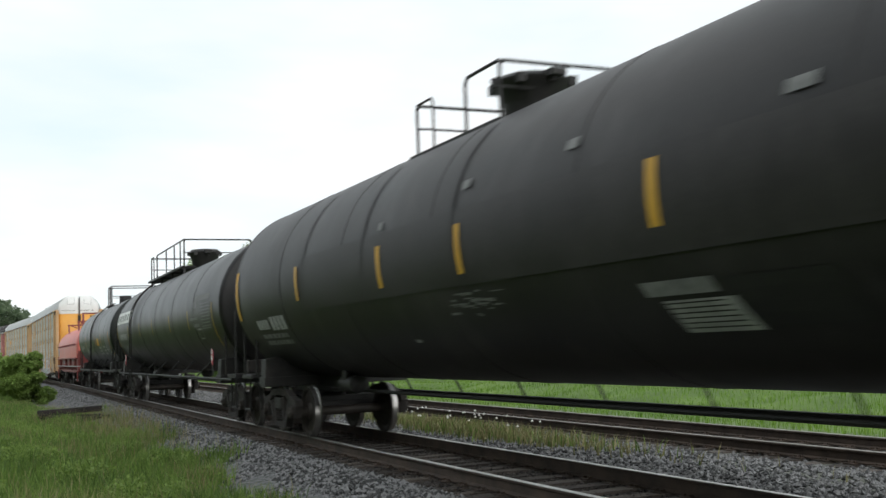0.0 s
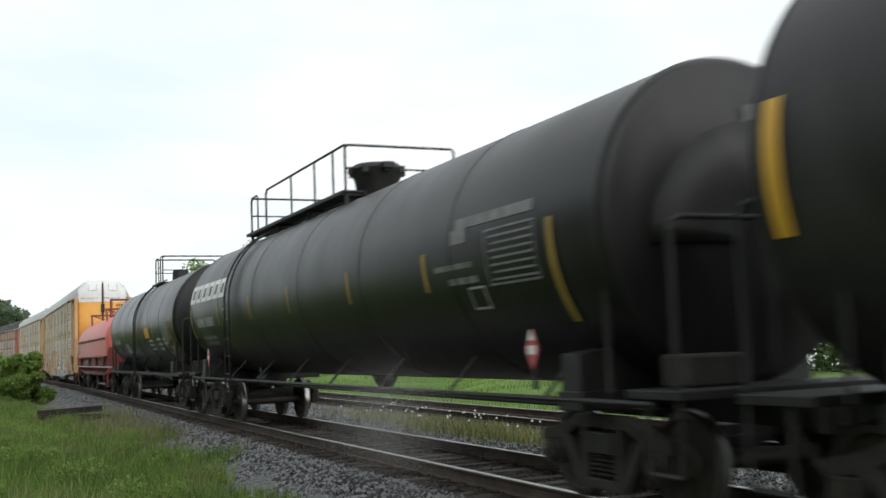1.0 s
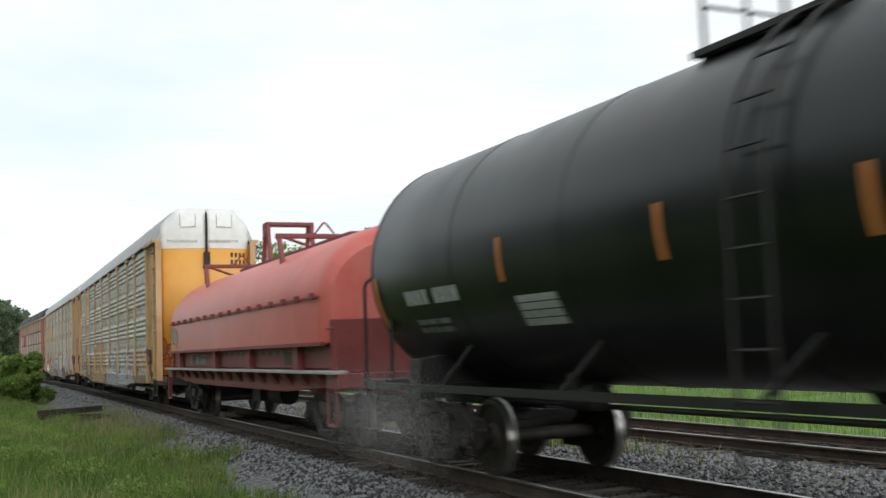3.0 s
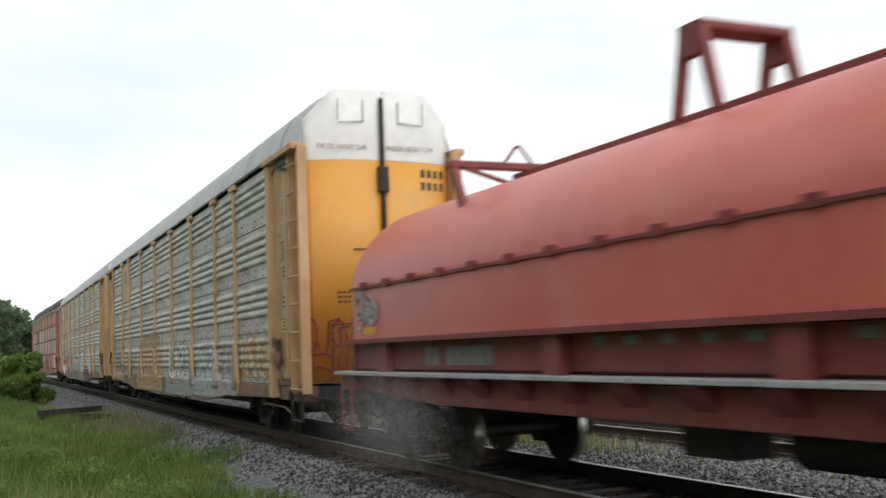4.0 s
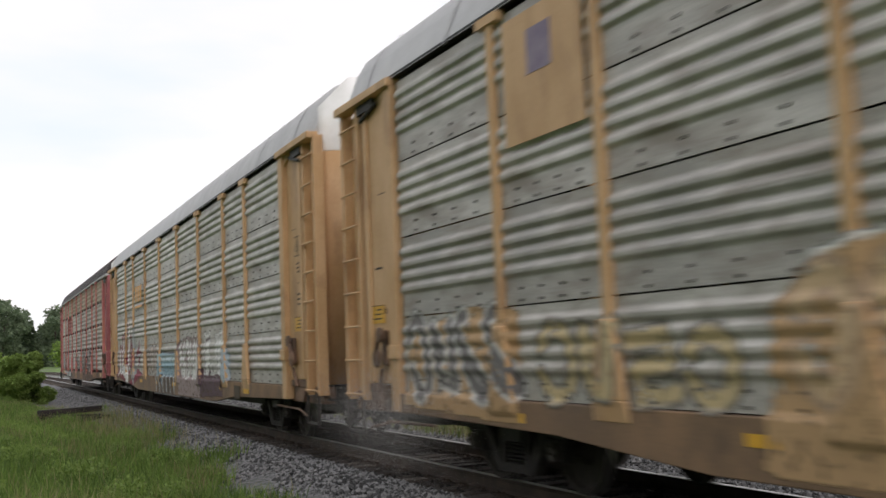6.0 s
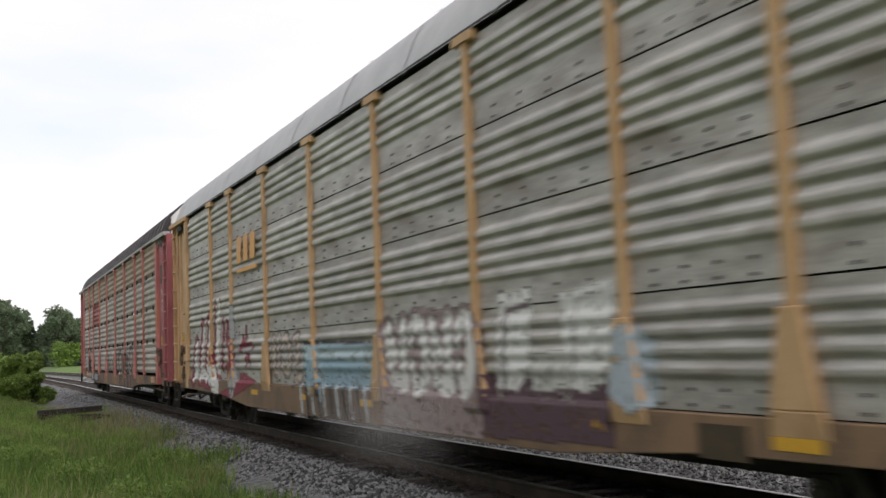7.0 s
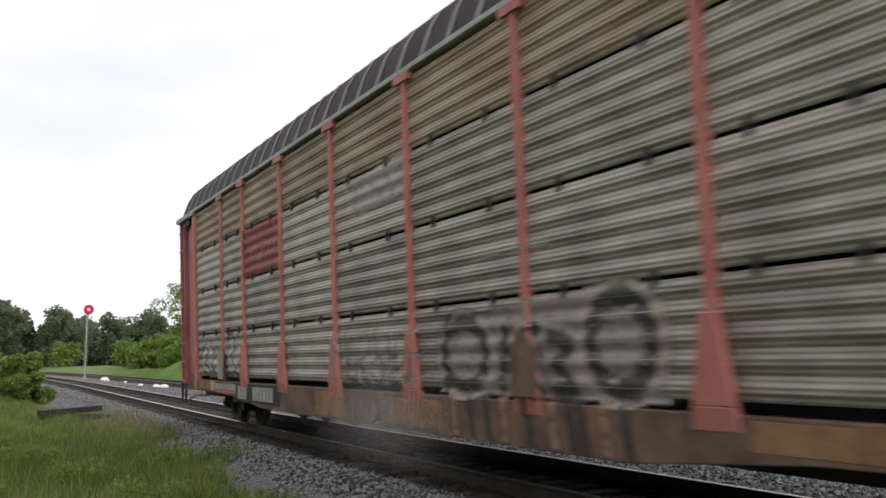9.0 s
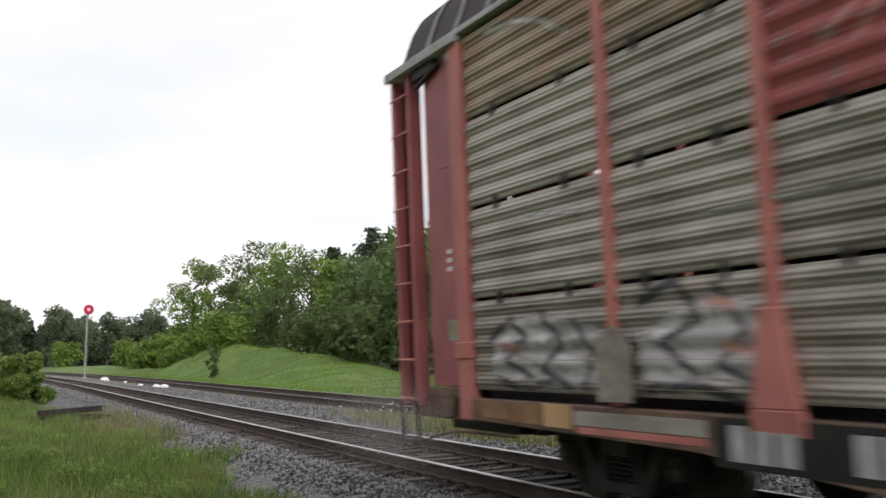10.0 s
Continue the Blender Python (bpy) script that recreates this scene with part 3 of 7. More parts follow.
def walkway(car, rear, gate, front, zt, zr, posts):
    """Grating deck on the near side of the manway, cross rails at both its ends and a rail along it with an open gate."""
    frame_ = Shape()
    frame_.box(front - 0.1, rear + 0.05, 0.755, 0.785, zt - 0.03, zt + 0.035)
    deck = part("walkway", frame_, FRAME_BLACK, car, "black steel walkway on the tank's top", None, 0.006)
    part("deck_edge", Shape().box(front - 0.1, rear + 0.05, 0.315, 0.345, zt - 0.03, zt + 0.035), FRAME_BLACK, deck)
    for i in range(4):
        x = front + (rear - front) * i / 3
        part("crossbar", Shape().box(x - 0.03, x + 0.03, 0.346, 0.754, zt - 0.03, zt + 0.018).box(x - 0.03, x + 0.03, 0.62, 0.68, zt - 0.34, zt - 0.028), FRAME_BLACK, deck)
    for y in (0.42, 0.55, 0.68):
        part("plank", Shape().box(front - 0.1, rear + 0.05, y - 0.055, y + 0.055, zt + 0.02, zt + 0.05), FRAME_BLACK, deck)
    mid = zt + 0.45
    for name, x, low in (("rear_rail", rear, True), ("front_rail", front, False)):
        r = Shape().pipe([(x, 0.66, zt), (x, 0.66, zr - 0.05), (x, 0.61, zr), (x, -1.35, zr), (x, -1.40, zr - 0.06), (x, -1.40, zt - 0.9)], 0.023, 8)
        r.pipe([(x, 0.66, mid), (x, -1.40, mid)], 0.016)
        part("handrail", r, FRAME_BLACK, car, "black tubular cross rail")
    r = Shape().pipe([(gate, 0.66, zt), (gate, 0.66, zr - 0.08), (gate - 0.08, 0.66, zr), (front, 0.66, zr)], 0.023, 8)
    part("handrail", r, FRAME_BLACK, car, "black tubular handrail beside the walkway")
    r = Shape().pipe([(rear, 0.66, zr), (rear - 0.5, 0.66, zr), (rear - 0.56, 0.66, zr - 0.06), (rear - 0.56, 0.66, zt)], 0.018, 8)
    part("gate_rail", r, FRAME_BLACK, car)
    for x in posts:
        part("rail_post", Shape().rod((x, 0.66, zt), (x, 0.66, zr), 0.02), FRAME_BLACK, car)


def tank_ladder(car, x, R, zc, ztop, zbot, mat):
    s = Shape()
    for d in (-0.21, 0.21):
        pts = []
        for i in range(13):
            z = ztop + (zc - 0.1 - ztop) * i / 12
            pts.append((x + d, on_tank(R + 0.09, zc, z, 0), z))
        pts.append((x + d, R + 0.09, zbot))
        s.pipe(pts, 0.022, 6)
    z = ztop - 0.15
    while z > zbot:
        y = on_tank(R + 0.09, zc, z, 0) if z > zc else R + 0.09
        s.rod((x - 0.21, y, z), (x + 0.21, y, z), 0.014, 6)
        z -= 0.36
    part("ladder", s, mat, car, "black steel side ladder")


def head_x(tank_half, R, r):
    """How far the dished head stands from the middle of the tank, r off its axis."""
    return tank_half - 0.30 * (r / (R - 0.12)) ** 2


def tank_car(name, label, u, half, tank_half, R, zc, mat, truck_x, rails=(1, -1), side_sill=False):
    car = thing(name, label, "tank car", "cars of the freight train")
    CARS.append((car, u, truck_x))
    depth = 0.42
    prof = [(-head_x(tank_half, R, r), r) for r in np.linspace(0, R - 0.12, 9)]
    for k in range(1, 7):
        q = math.pi / 2 * k / 6
        prof.append((-tank_half + 0.30 + 0.12 * (1 - math.cos(q)), R - 0.12 + 0.12 * math.sin(q)))
    ends = len(prof)
    for x in np.linspace(-tank_half + depth, tank_half - depth, 9)[1:-1]:
        prof.append((float(x), R))
    prof += [(-x, r) for x, r in reversed(prof[:ends])]
    shell = Shape().lathe(prof, 72, "x", (0, 0, zc))
    tank = part("tank", shell, mat, car, "", None, 0, False)
    seams = Shape()
    for x in np.linspace(-tank_half + depth, tank_half - depth, 7):
        seams.lathe([(x - 0.03, R - 0.01), (x - 0.022, R + 0.006), (x + 0.022, R + 0.006), (x + 0.03, R - 0.01)], 72, "x", (0, 0, zc))
    part("weld_seam", seams, mat, tank, "", None, 0, False)
    for d in (1, -1):
        # half-round shield plate over the lower part of the head
        v, f = [], []
        for q in np.linspace(0, math.pi, 19):
            for rr in (0.25, 0.75, 1.12):
                y, z = rr * math.cos(q), rr * math.sin(q) - 0.25
                x = head_x(tank_half, R, math.hypot(y, z)) + 0.035
                v.append((d * x, y, zc + z))
        for k in range(18):
            for m in range(2):
                a = 3 * k + m
                f.append((a, a + 1, a + 4, a + 3))
        sh = part("head_shield", Shape().add(v, f), FRAME_BLACK, tank, "black half-round shield plate", None, 0, False)
        th = sh.modifiers.new("thick", "SOLIDIFY")
        th.thickness = 0.03
    # stub sills, bolsters, saddles
    for d in (1, -1):
        s = Shape()
        a, b = sorted((d * (truck_x - 1.3), d * half))
        s.box(a, b, -0.27, 0.27, 0.78, 1.12)
        x = d * truck_x
        s.box(x - 0.22, x + 0.22, -1.42, 1.42, 0.92, 1.10)
        for w in (1, -1):
            s.prism([(w * 0.35, 1.05), (w * 1.40, 1.05), (w * 1.38, zc - 0.78 * R), (w * 1.02, zc - 0.75 * R), (w * 0.35, zc - R)], x - 0.17, x + 0.17, "x")
        # end platform with its steps
        e = d * half
        s.box(min(e, e - 0.75 * d), max(e, e - 0.75 * d), -1.42, 1.42, 1.06, 1.14)
        part("underframe", s, FRAME_BLACK, car, "black stub sill and bolster with saddle", None, 0.012)
        for w in (1, -1):
            y = 1.38 * w
            for back in (0.08, 1.05):
                x = e - back * d
                g = Shape().pipe([(x, y, 1.10), (x, y, 2.42), (x, y - 0.03 * w, 2.50), (x, y - 0.10 * w, 2.55), (x, 0.42 * w, 2.55), (x, 0.36 * w, 2.48), (x, 0.36 * w, 1.3)], 0.026, 8)
                part("grab_rail", g, FRAME_BLACK, car, "black tubular end railing")
            g = Shape().pipe([(e - 0.06 * d, y, 1.06), (e - 0.06 * d, y, 0.45), (e - 0.50 * d, y, 0.45), (e - 0.50 * d, y, 1.06)], 0.024)
            part("step", g, FRAME_BLACK, car)
        part("coupler", coupler_shape(e, d), TRUCK, car, "rusty knuckle coupler with brake hose", None, 0.012)
    for w in rails:
        r = Shape()
        y = 1.40 * w
        if side_sill:
            r.box(-half + 0.3, half - 0.3, y - 0.05, y + 0.05, 1.02, 1.10)
            for x in np.linspace(-half + 2.6, half - 2.6, 5):
                r.pipe([(x, y, 1.06), (x - 0.45, 1.18 * w, 1.55)], 0.03)
        else:
            zr = 1.02 if len(rails) == 2 else 0.72
            r.rod((-half + 0.4, y, zr), (half - 0.4, y, zr), 0.028, 8)
            for x in np.linspace(-half + 2.2, half - 2.2, 8):
                r.rod((x, y, zr), (x, 1.02 * w, 1.42), 0.02, 6)
        part("running_rail", r, FRAME_BLACK, car, "black side rail along the tank")
    # brake rigging, valve and bottom outlet below the tank
    s = Shape()
    s.rod((-half + 1.2, 0.35, 0.86), (half - 1.2, 0.35, 0.86), 0.03)
    if len(rails) == 2:
        s.lathe([(0.88, 0.10), (0.98, 0.17), (zc - R + 0.06, 0.26)], 16, "z")
    part("bottom_outlet", s, FRAME_BLACK, car)
    c = Shape().lathe([(truck_x - 3.0, 0.0), (truck_x - 2.95, 0.15), (truck_x - 2.35, 0.15), (truck_x - 2.3, 0.0)], 16, "x", (0, 0.55, 0.98))
    c.box(truck_x - 2.7, truck_x - 2.5, 0.42, 0.68, 1.0, 1.25)
    part("brake_cylinder", c, FRAME_BLACK, car, "", None, 0, False)
    b = Shape().box(-half + 0.35, -half + 0.75, 0.45, 1.05, 1.14, 1.42)
    part("brake_gear", b, TRUCK, car, "grey brake valve box on the end deck", None, 0.03)
    b = Shape().lathe([(-half + 0.33, 0.0), (-half + 0.33, 0.24), (-half + 0.36, 0.26), (-half + 0.37, 0.0)], 20, "x", (0, -0.6, 1.75))
    part("hand_wheel", b, TRUCK, car, "brake hand wheel", None, 0, False)
    for d in (1, -1):
        build_truck(car, d * truck_x, WHEELS)
    return car


def manway(car, x, zt, r, h, flared):
    s = Shape()
    if flared:
        s.lathe([(zt - 0.18, r * 0.86), (zt + 0.10, r * 0.86), (zt + 0.14, r * 0.92), (zt + h * 0.55, r), (zt + h * 0.75, r * 1.16), (zt + h * 0.86, r * 1.20), (zt + h, r * 1.0), (zt + h + 0.03, r * 0.3), (zt + h + 0.03, 0)], 28, "z", (x, 0, 0))
        for k in range(8):
            a = 2 * math.pi * k / 8
            p = Vector((x + r * 1.18 * math.cos(a), r * 1.18 * math.sin(a), zt + h * 0.80))
            s.box(p.x - 0.05, p.x + 0.05, p.y - 0.05, p.y + 0.05, p.z - 0.06, p.z + 0.06)
        s.box(x - r * 1.55, x - r * 1.0, -0.10, 0.10, zt + h * 0.78, zt + h * 0.95)
    else:
        s.lathe([(zt - 0.15, r), (zt + h * 0.8, r), (zt + h * 0.95, r * 0.9), (zt + h, r * 0.6), (zt + h, 0)], 28, "z", (x, 0, 0))
        s.lathe([(zt + h * 0.25, r * 1.0), (zt + h * 0.27, r * 1.06), (zt + h * 0.35, r * 1.06), (zt + h * 0.37, r * 1.0)], 28, "z", (x, 0, 0))
    part("manway", s, FRAME_BLACK, car, "round black manway housing on the tank's top", None, 0, False)


def marks(shape, mat, car, label=""):
    """Many small stencil bars, joined."""
    return tagged(part("stencil", shape, mat, car, label), kind="stuff")


def stripes(car, spots, R, zc, mat, tall=0.5, wide=0.10):
    for x, z in spots:
        part("reflective_stripe", tank_patch(Shape(), x - wide / 2, x + wide / 2, z - tall / 2, z + tall / 2, R, zc), mat, car, "upright reflective strip")


def head_stripe(car, x, R, zc, mat, z0, z1, wide=0.11):
    part("reflective_stripe", tank_patch(Shape(), x - wide / 2, x + wide / 2, z0, z1, R, zc, 0.014), mat, car, "long curved reflective strip at the tank's end")


def head_bars(car, tank_half, R, zc, z):
    """Three rows of plain bars high on the front head."""
    hb = Shape()
    for k, (y0, y1, dz, h) in enumerate(((0.05, -0.85, 0.0, 0.15), (-0.05, -0.75, -0.28, 0.08), (-0.05, -0.80, -0.40, 0.08))):
        y = y0
        while y > y1:
            x = head_x(tank_half, R, math.hypot(y, z + dz - zc))
            hb.box(-x - 0.012, -x + 0.03, y - 0.10, y, z + dz, z + dz + h)
            y -= 0.125
    marks(hb, STENCIL_DIM, car, "rows of pale stencil bars on the head")


def build_first_tank():
    rnd = random.Random(11)
    R, zc = 1.68, 2.75
    car = tank_car("tank_car", "worn black insulated tank car with yellow reflective strips", 14.2, 10.2, 10.0, R, zc, BLACK_WORN, 8.65, rails=(-1,))
    jac = Shape()
    # jacket sheets: a band of wider plates round the middle, a little proud
    for x0, x1, z0, z1 in ((-9.3, 5.05, 2.22, 3.06),):
        tank_patch(jac, x0, x1, z0, z1, R, zc, 0.014, 0, 10)
    part("jacket_plate", jac, JACKET, car, "grey-black jacket sheet round the tank", None, 0, False)
    for x in (5.05, 2.3, -0.6):
        part("jacket_band", tank_patch(Shape(), x - 0.05, x + 0.05, zc - 0.6, zc + 1.35, R, zc, 0.02), JACKET, car)
    stripes(car, [(5.36, 2.66), (1.63, 2.62), (-0.79, 2.62), (-4.39, 2.71)], R + 0.016, zc, YELLOW, 0.55, 0.13)
    head_stripe(car, 9.40, R, zc, YELLOW, 2.2, 3.14, 0.16)
    walkway(car, 2.55, 0.95, -0.02, 4.24, 5.02, ())
    manway(car, 0.35, zc + R + 0.03, 0.44, 0.46, True)
    w = Shape()
    # initials and number as plain bars
    for k in range(4):
        tank_patch(w, 8.37 - 0.20 * k - 0.16, 8.37 - 0.20 * k, 1.99, 2.16, R, zc, 0.008)
    for k in range(4):
        tank_patch(w, 7.45 - 0.24 * k - 0.19, 7.45 - 0.24 * k, 1.96, 2.20, R, zc, 0.008)
    marks(w, STENCIL, car, "row of white stencil bars")
    marks(text_bars(Shape(), 8.37, 1.90, 1.9, 0.24, 2, R, zc, rnd), STENCIL_DIM, car)
    marks(text_bars(Shape(), 0.85, 2.40, 0.22, 0.18, 3, R, zc, rnd), STENCIL, car)
    marks(tank_patch(Shape(), 1.25, 1.42, 1.62, 1.66, R, zc), STENCIL, car)
    part("data_plate", tank_patch(Shape(), -5.08, -4.2, 1.60, 1.86, R, zc, 0.012, 0.35), STENCIL, car, "pale data panel with rows of bars")
    part("data_plate", tank_patch(Shape(), -4.85, -3.95, 1.90, 2.02, R, zc, 0.012, 0.35), STENCIL_DIM, car)
    rows = Shape()
    for k in range(6):
        tank_patch(rows, -5.0 + 0.03 * k, -4.25 + 0.03 * k, 1.63 + 0.04 * k, 1.642 + 0.04 * k, R, zc, 0.016)
    marks(rows, JACKET, car)
    part("patch", tank_patch(Shape(), -6.2, -5.0, 1.62, 2.0, R, zc, 0.010, 0.3), FRAME_BLACK, car, "fresh black paint patch")
    # scraped sprayed mark
    scr = Shape()
    for k in range(26):
        x = -0.75 + rnd.gauss(0, 0.28)
        z = 2.02 + rnd.gauss(0, 0.06)
        tank_patch(scr, x - rnd.uniform(0.05, 0.32), x, z, z + rnd.uniform(0.01, 0.035), R, zc, 0.008, rnd.uniform(-1.5, 1.5), 1)
    part("scrape", scr, STENCIL_DIM, car, "pale scraped spray marks")
    for x, z, r in ((-3.1, 3.35, 0.10), (-0.9, 3.32, 0.10), (1.6, 3.15, 0.07), (-6.0, 3.2, 0.14)):
        part("scrape", tank_patch(Shape(), x - r, x + r, z - 0.05, z + 0.05, R, zc, 0.018), STENCIL_DIM, car)
    return car


def build_second_tank():
    rnd = random.Random(12)
    R, zc = 1.54, 2.65
    car = tank_car("tank_car", "long glossy black tank car with white block lettering shapes", 35.2, 10.15, 9.62, R, zc, BLACK, 8.45)
    stripes(car, [(6.2, 2.44), (3.35, 2.45), (0.6, 2.45), (-2.57, 2.45), (-5.4, 2.44)], R, zc, YELLOW_OLD, 0.46, 0.10)
    head_stripe(car, 9.15, R, zc, YELLOW_OLD, 1.75, 2.70)
    head_stripe(car, -8.45, R, zc, YELLOW_OLD, 1.75, 2.75)
    walkway(car, 6.42, 5.14, -0.12, 4.22, 5.07, (3.19, 1.63, 0.54))
    manway(car, 0.10, zc + R - 0.02, 0.40, 0.60, True)
    tank_ladder(car, 4.85, R, zc, zc + R, 0.6, FRAME_BLACK)
    # six slanted white block shapes stand for the maker's name
    logo = Shape()
    x = 9.2
    for k in range(6):
        w, z0, z1, sl, b = 0.56, 2.80, 3.22, -0.16, 0.15
        a0, a1 = x - w, x
        tank_patch(logo, a1 - b, a1, z0, z1, R, zc, 0.008, sl)
        tank_patch(logo, a0, a0 + b, z0, z1, R, zc, 0.0085, sl)
        tank_patch(logo, a0 + (z1 - z0 - 0.10) * sl, a1 + (z1 - z0 - 0.10) * sl, z1 - 0.10, z1, R, zc, 0.009, sl)
        tank_patch(logo, a0, a1, z0, z0 + 0.10, R, zc, 0.0095, sl)
        x -= 0.62
    part("logo", logo, WHITE, car, "six bold slanted white block shapes")
    w = Shape()
    for k in range(4):
        tank_patch(w, 8.52 - 0.20 * k - 0.16, 8.52 - 0.20 * k, 2.22, 2.42, R, zc, 0.008)
    for k in range(5):
        tank_patch(w, 7.62 - 0.18 * k - 0.14, 7.62 - 0.18 * k, 2.22, 2.42, R, zc, 0.008)
    marks(w, STENCIL, car, "row of white stencil bars")
    marks(text_bars(Shape(), 8.3, 2.0, 1.5, 0.26, 2, R, zc, rnd), STENCIL_DIM, car)
    head_bars(car, 9.62, R, zc, 3.52)
    # framed panels near the front end
    def frame_panel(x0, x1, z0, z1, mat):
        s = Shape()
        b = 0.025
        for q in ((x0, x1, z0, z0 + b), (x0, x1, z1 - b, z1), (x0, x0 + b, z0, z1), (x1 - b, x1, z0, z1)):
            tank_patch(s, *q, R, zc, 0.008)
        return part("stencil_frame", s, mat, car)
    frame_panel(-8.15, -7.05, 2.18, 2.78, STENCIL_DIM)
    rows = Shape()
    for k in range(7):
        tank_patch(rows, -8.1, -7.15 - 0.05 * (k % 2), 2.23 + 0.075 * k, 2.255 + 0.075 * k, R, zc, 0.008)
    marks(rows, STENCIL_DIM, car, "rows of small pale stencil bars")
    marks(text_bars(Shape(), -5.7, 2.48, 1.3, 0.10, 1, R, zc, rnd), STENCIL_DIM, car)
    marks(text_bars(Shape(), -6.05, 2.32, 0.8, 0.12, 1, R, zc, rnd), STENCIL_DIM, car)
    marks(tank_patch(tank_patch(Shape(), -8.1, -6.3, 2.86, 2.98, R, zc), -6.6, -6.2, 2.70, 2.86, R, zc), STENCIL_DIM, car, "grey overpainted band")
    frame_panel(-6.9, -6.5, 1.95, 2.2, STENCIL)
    frame_panel(5.3, 5.7, 2.3, 2.55, STENCIL)
    for d in (1, -1):
        e = d * 10.15
        xp, zp = e - 2.37 * d, 1.5
        pl = Shape().prism([(xp, zp + 0.20), (xp + 0.13, zp), (xp, zp - 0.20), (xp - 0.13, zp)], 1.405, 1.42)
        plate = part("placard", pl, RED_SIGN, car, "red and white diamond placard")
        part("placard_top", Shape().prism([(xp, zp + 0.20), (xp + 0.07, zp + 0.09), (xp - 0.07, zp + 0.09)], 1.421, 1.424), WHITE, plate)
        part("placard_band", Shape().box(xp - 0.08, xp + 0.08, 1.421, 1.424, zp - 0.05, zp + 0.04), WHITE, plate)
        part("placard_holder", Shape().box(xp - 0.03, xp + 0.03, 1.38, 1.404, 1.10, zp + 0.1), FRAME_BLACK, car)
    return car


def build_third_tank():
    rnd = random.Random(13)
    R, zc = 1.53, 2.60
    car = tank_car("tank_car", "dark greenish-black tank car with orange strips and grey stencils", 54.5, 8.1, 7.75, R, zc, BLACK_GREEN, 6.3, side_sill=True)
    stripes(car, [(3.66, 2.44), (0.9, 2.42), (-1.26, 2.38), (-3.48, 2.38)], R, zc, ORANGE, 0.46, 0.09)
    head_stripe(car, -6.75, R, zc, ORANGE, 1.70, 2.64)
    head_stripe(car, 7.2, R, zc, ORANGE, 1.75, 2.5)
    walkway(car, 1.25, 0.25, -0.25, 4.02, 4.94, ())
    manway(car, 0.15, zc + R - 0.06, 0.27, 0.44, False)
    tank_ladder(car, -0.25, R, zc, zc + R, 0.55, FRAME_BLACK)
    bars = Shape()
    for x0, x1, zs in ((-2.35, -3.15, (2.10, 1.97, 1.84)), (-4.0, -4.7, (2.12, 1.97, 1.83)), (-5.1, -5.6, (2.10, 1.98)), (-6.0, -6.5, (1.86, 1.76)), (3.5, 2.7, (2.05, 1.97, 1.89, 1.81))):
        for z in zs:
            tank_patch(bars, x1, x0, z - 0.07, z, R, zc, 0.008)
    marks(bars, STENCIL, car, "grey stencil bars along the tank")
    w = Shape()
    for k in range(9):
        if k != 4:
            tank_patch(w, 6.3 - 0.17 * k - 0.14, 6.3 - 0.17 * k, 2.08, 2.26, R, zc, 0.008)
    marks(w, STENCIL, car, "row of white stencil bars")
    marks(text_bars(Shape(), 6.2, 1.9, 1.2, 0.20, 2, R, zc, rnd), STENCIL_DIM, car)
    rows = Shape()
    for k in range(7):
        tank_patch(rows, -6.5, -5.3, 2.02 + 0.085 * k, 2.075 + 0.085 * k, R, zc, 0.008)
    marks(rows, STENCIL_DIM, car, "large panel of grey stencil rows")
    fr = Shape()
    for q in ((-5.95, -5.45, 1.62, 1.66), (-5.95, -5.45, 1.94, 1.98), (-5.95, -5.91, 1.62, 1.98), (-5.49, -5.45, 1.62, 1.98)):
        tank_patch(fr, *q, R, zc, 0.008, 0.12)
    part("stencil_frame", fr, STENCIL, car)
    head_bars(car, 7.75, R, zc, 3.62)
    part("data_plate", tank_patch(Shape(), -2.75, -1.85, 2.16, 2.48, R, zc, 0.010), YELLOW, car, "yellow warning panel")
    return car


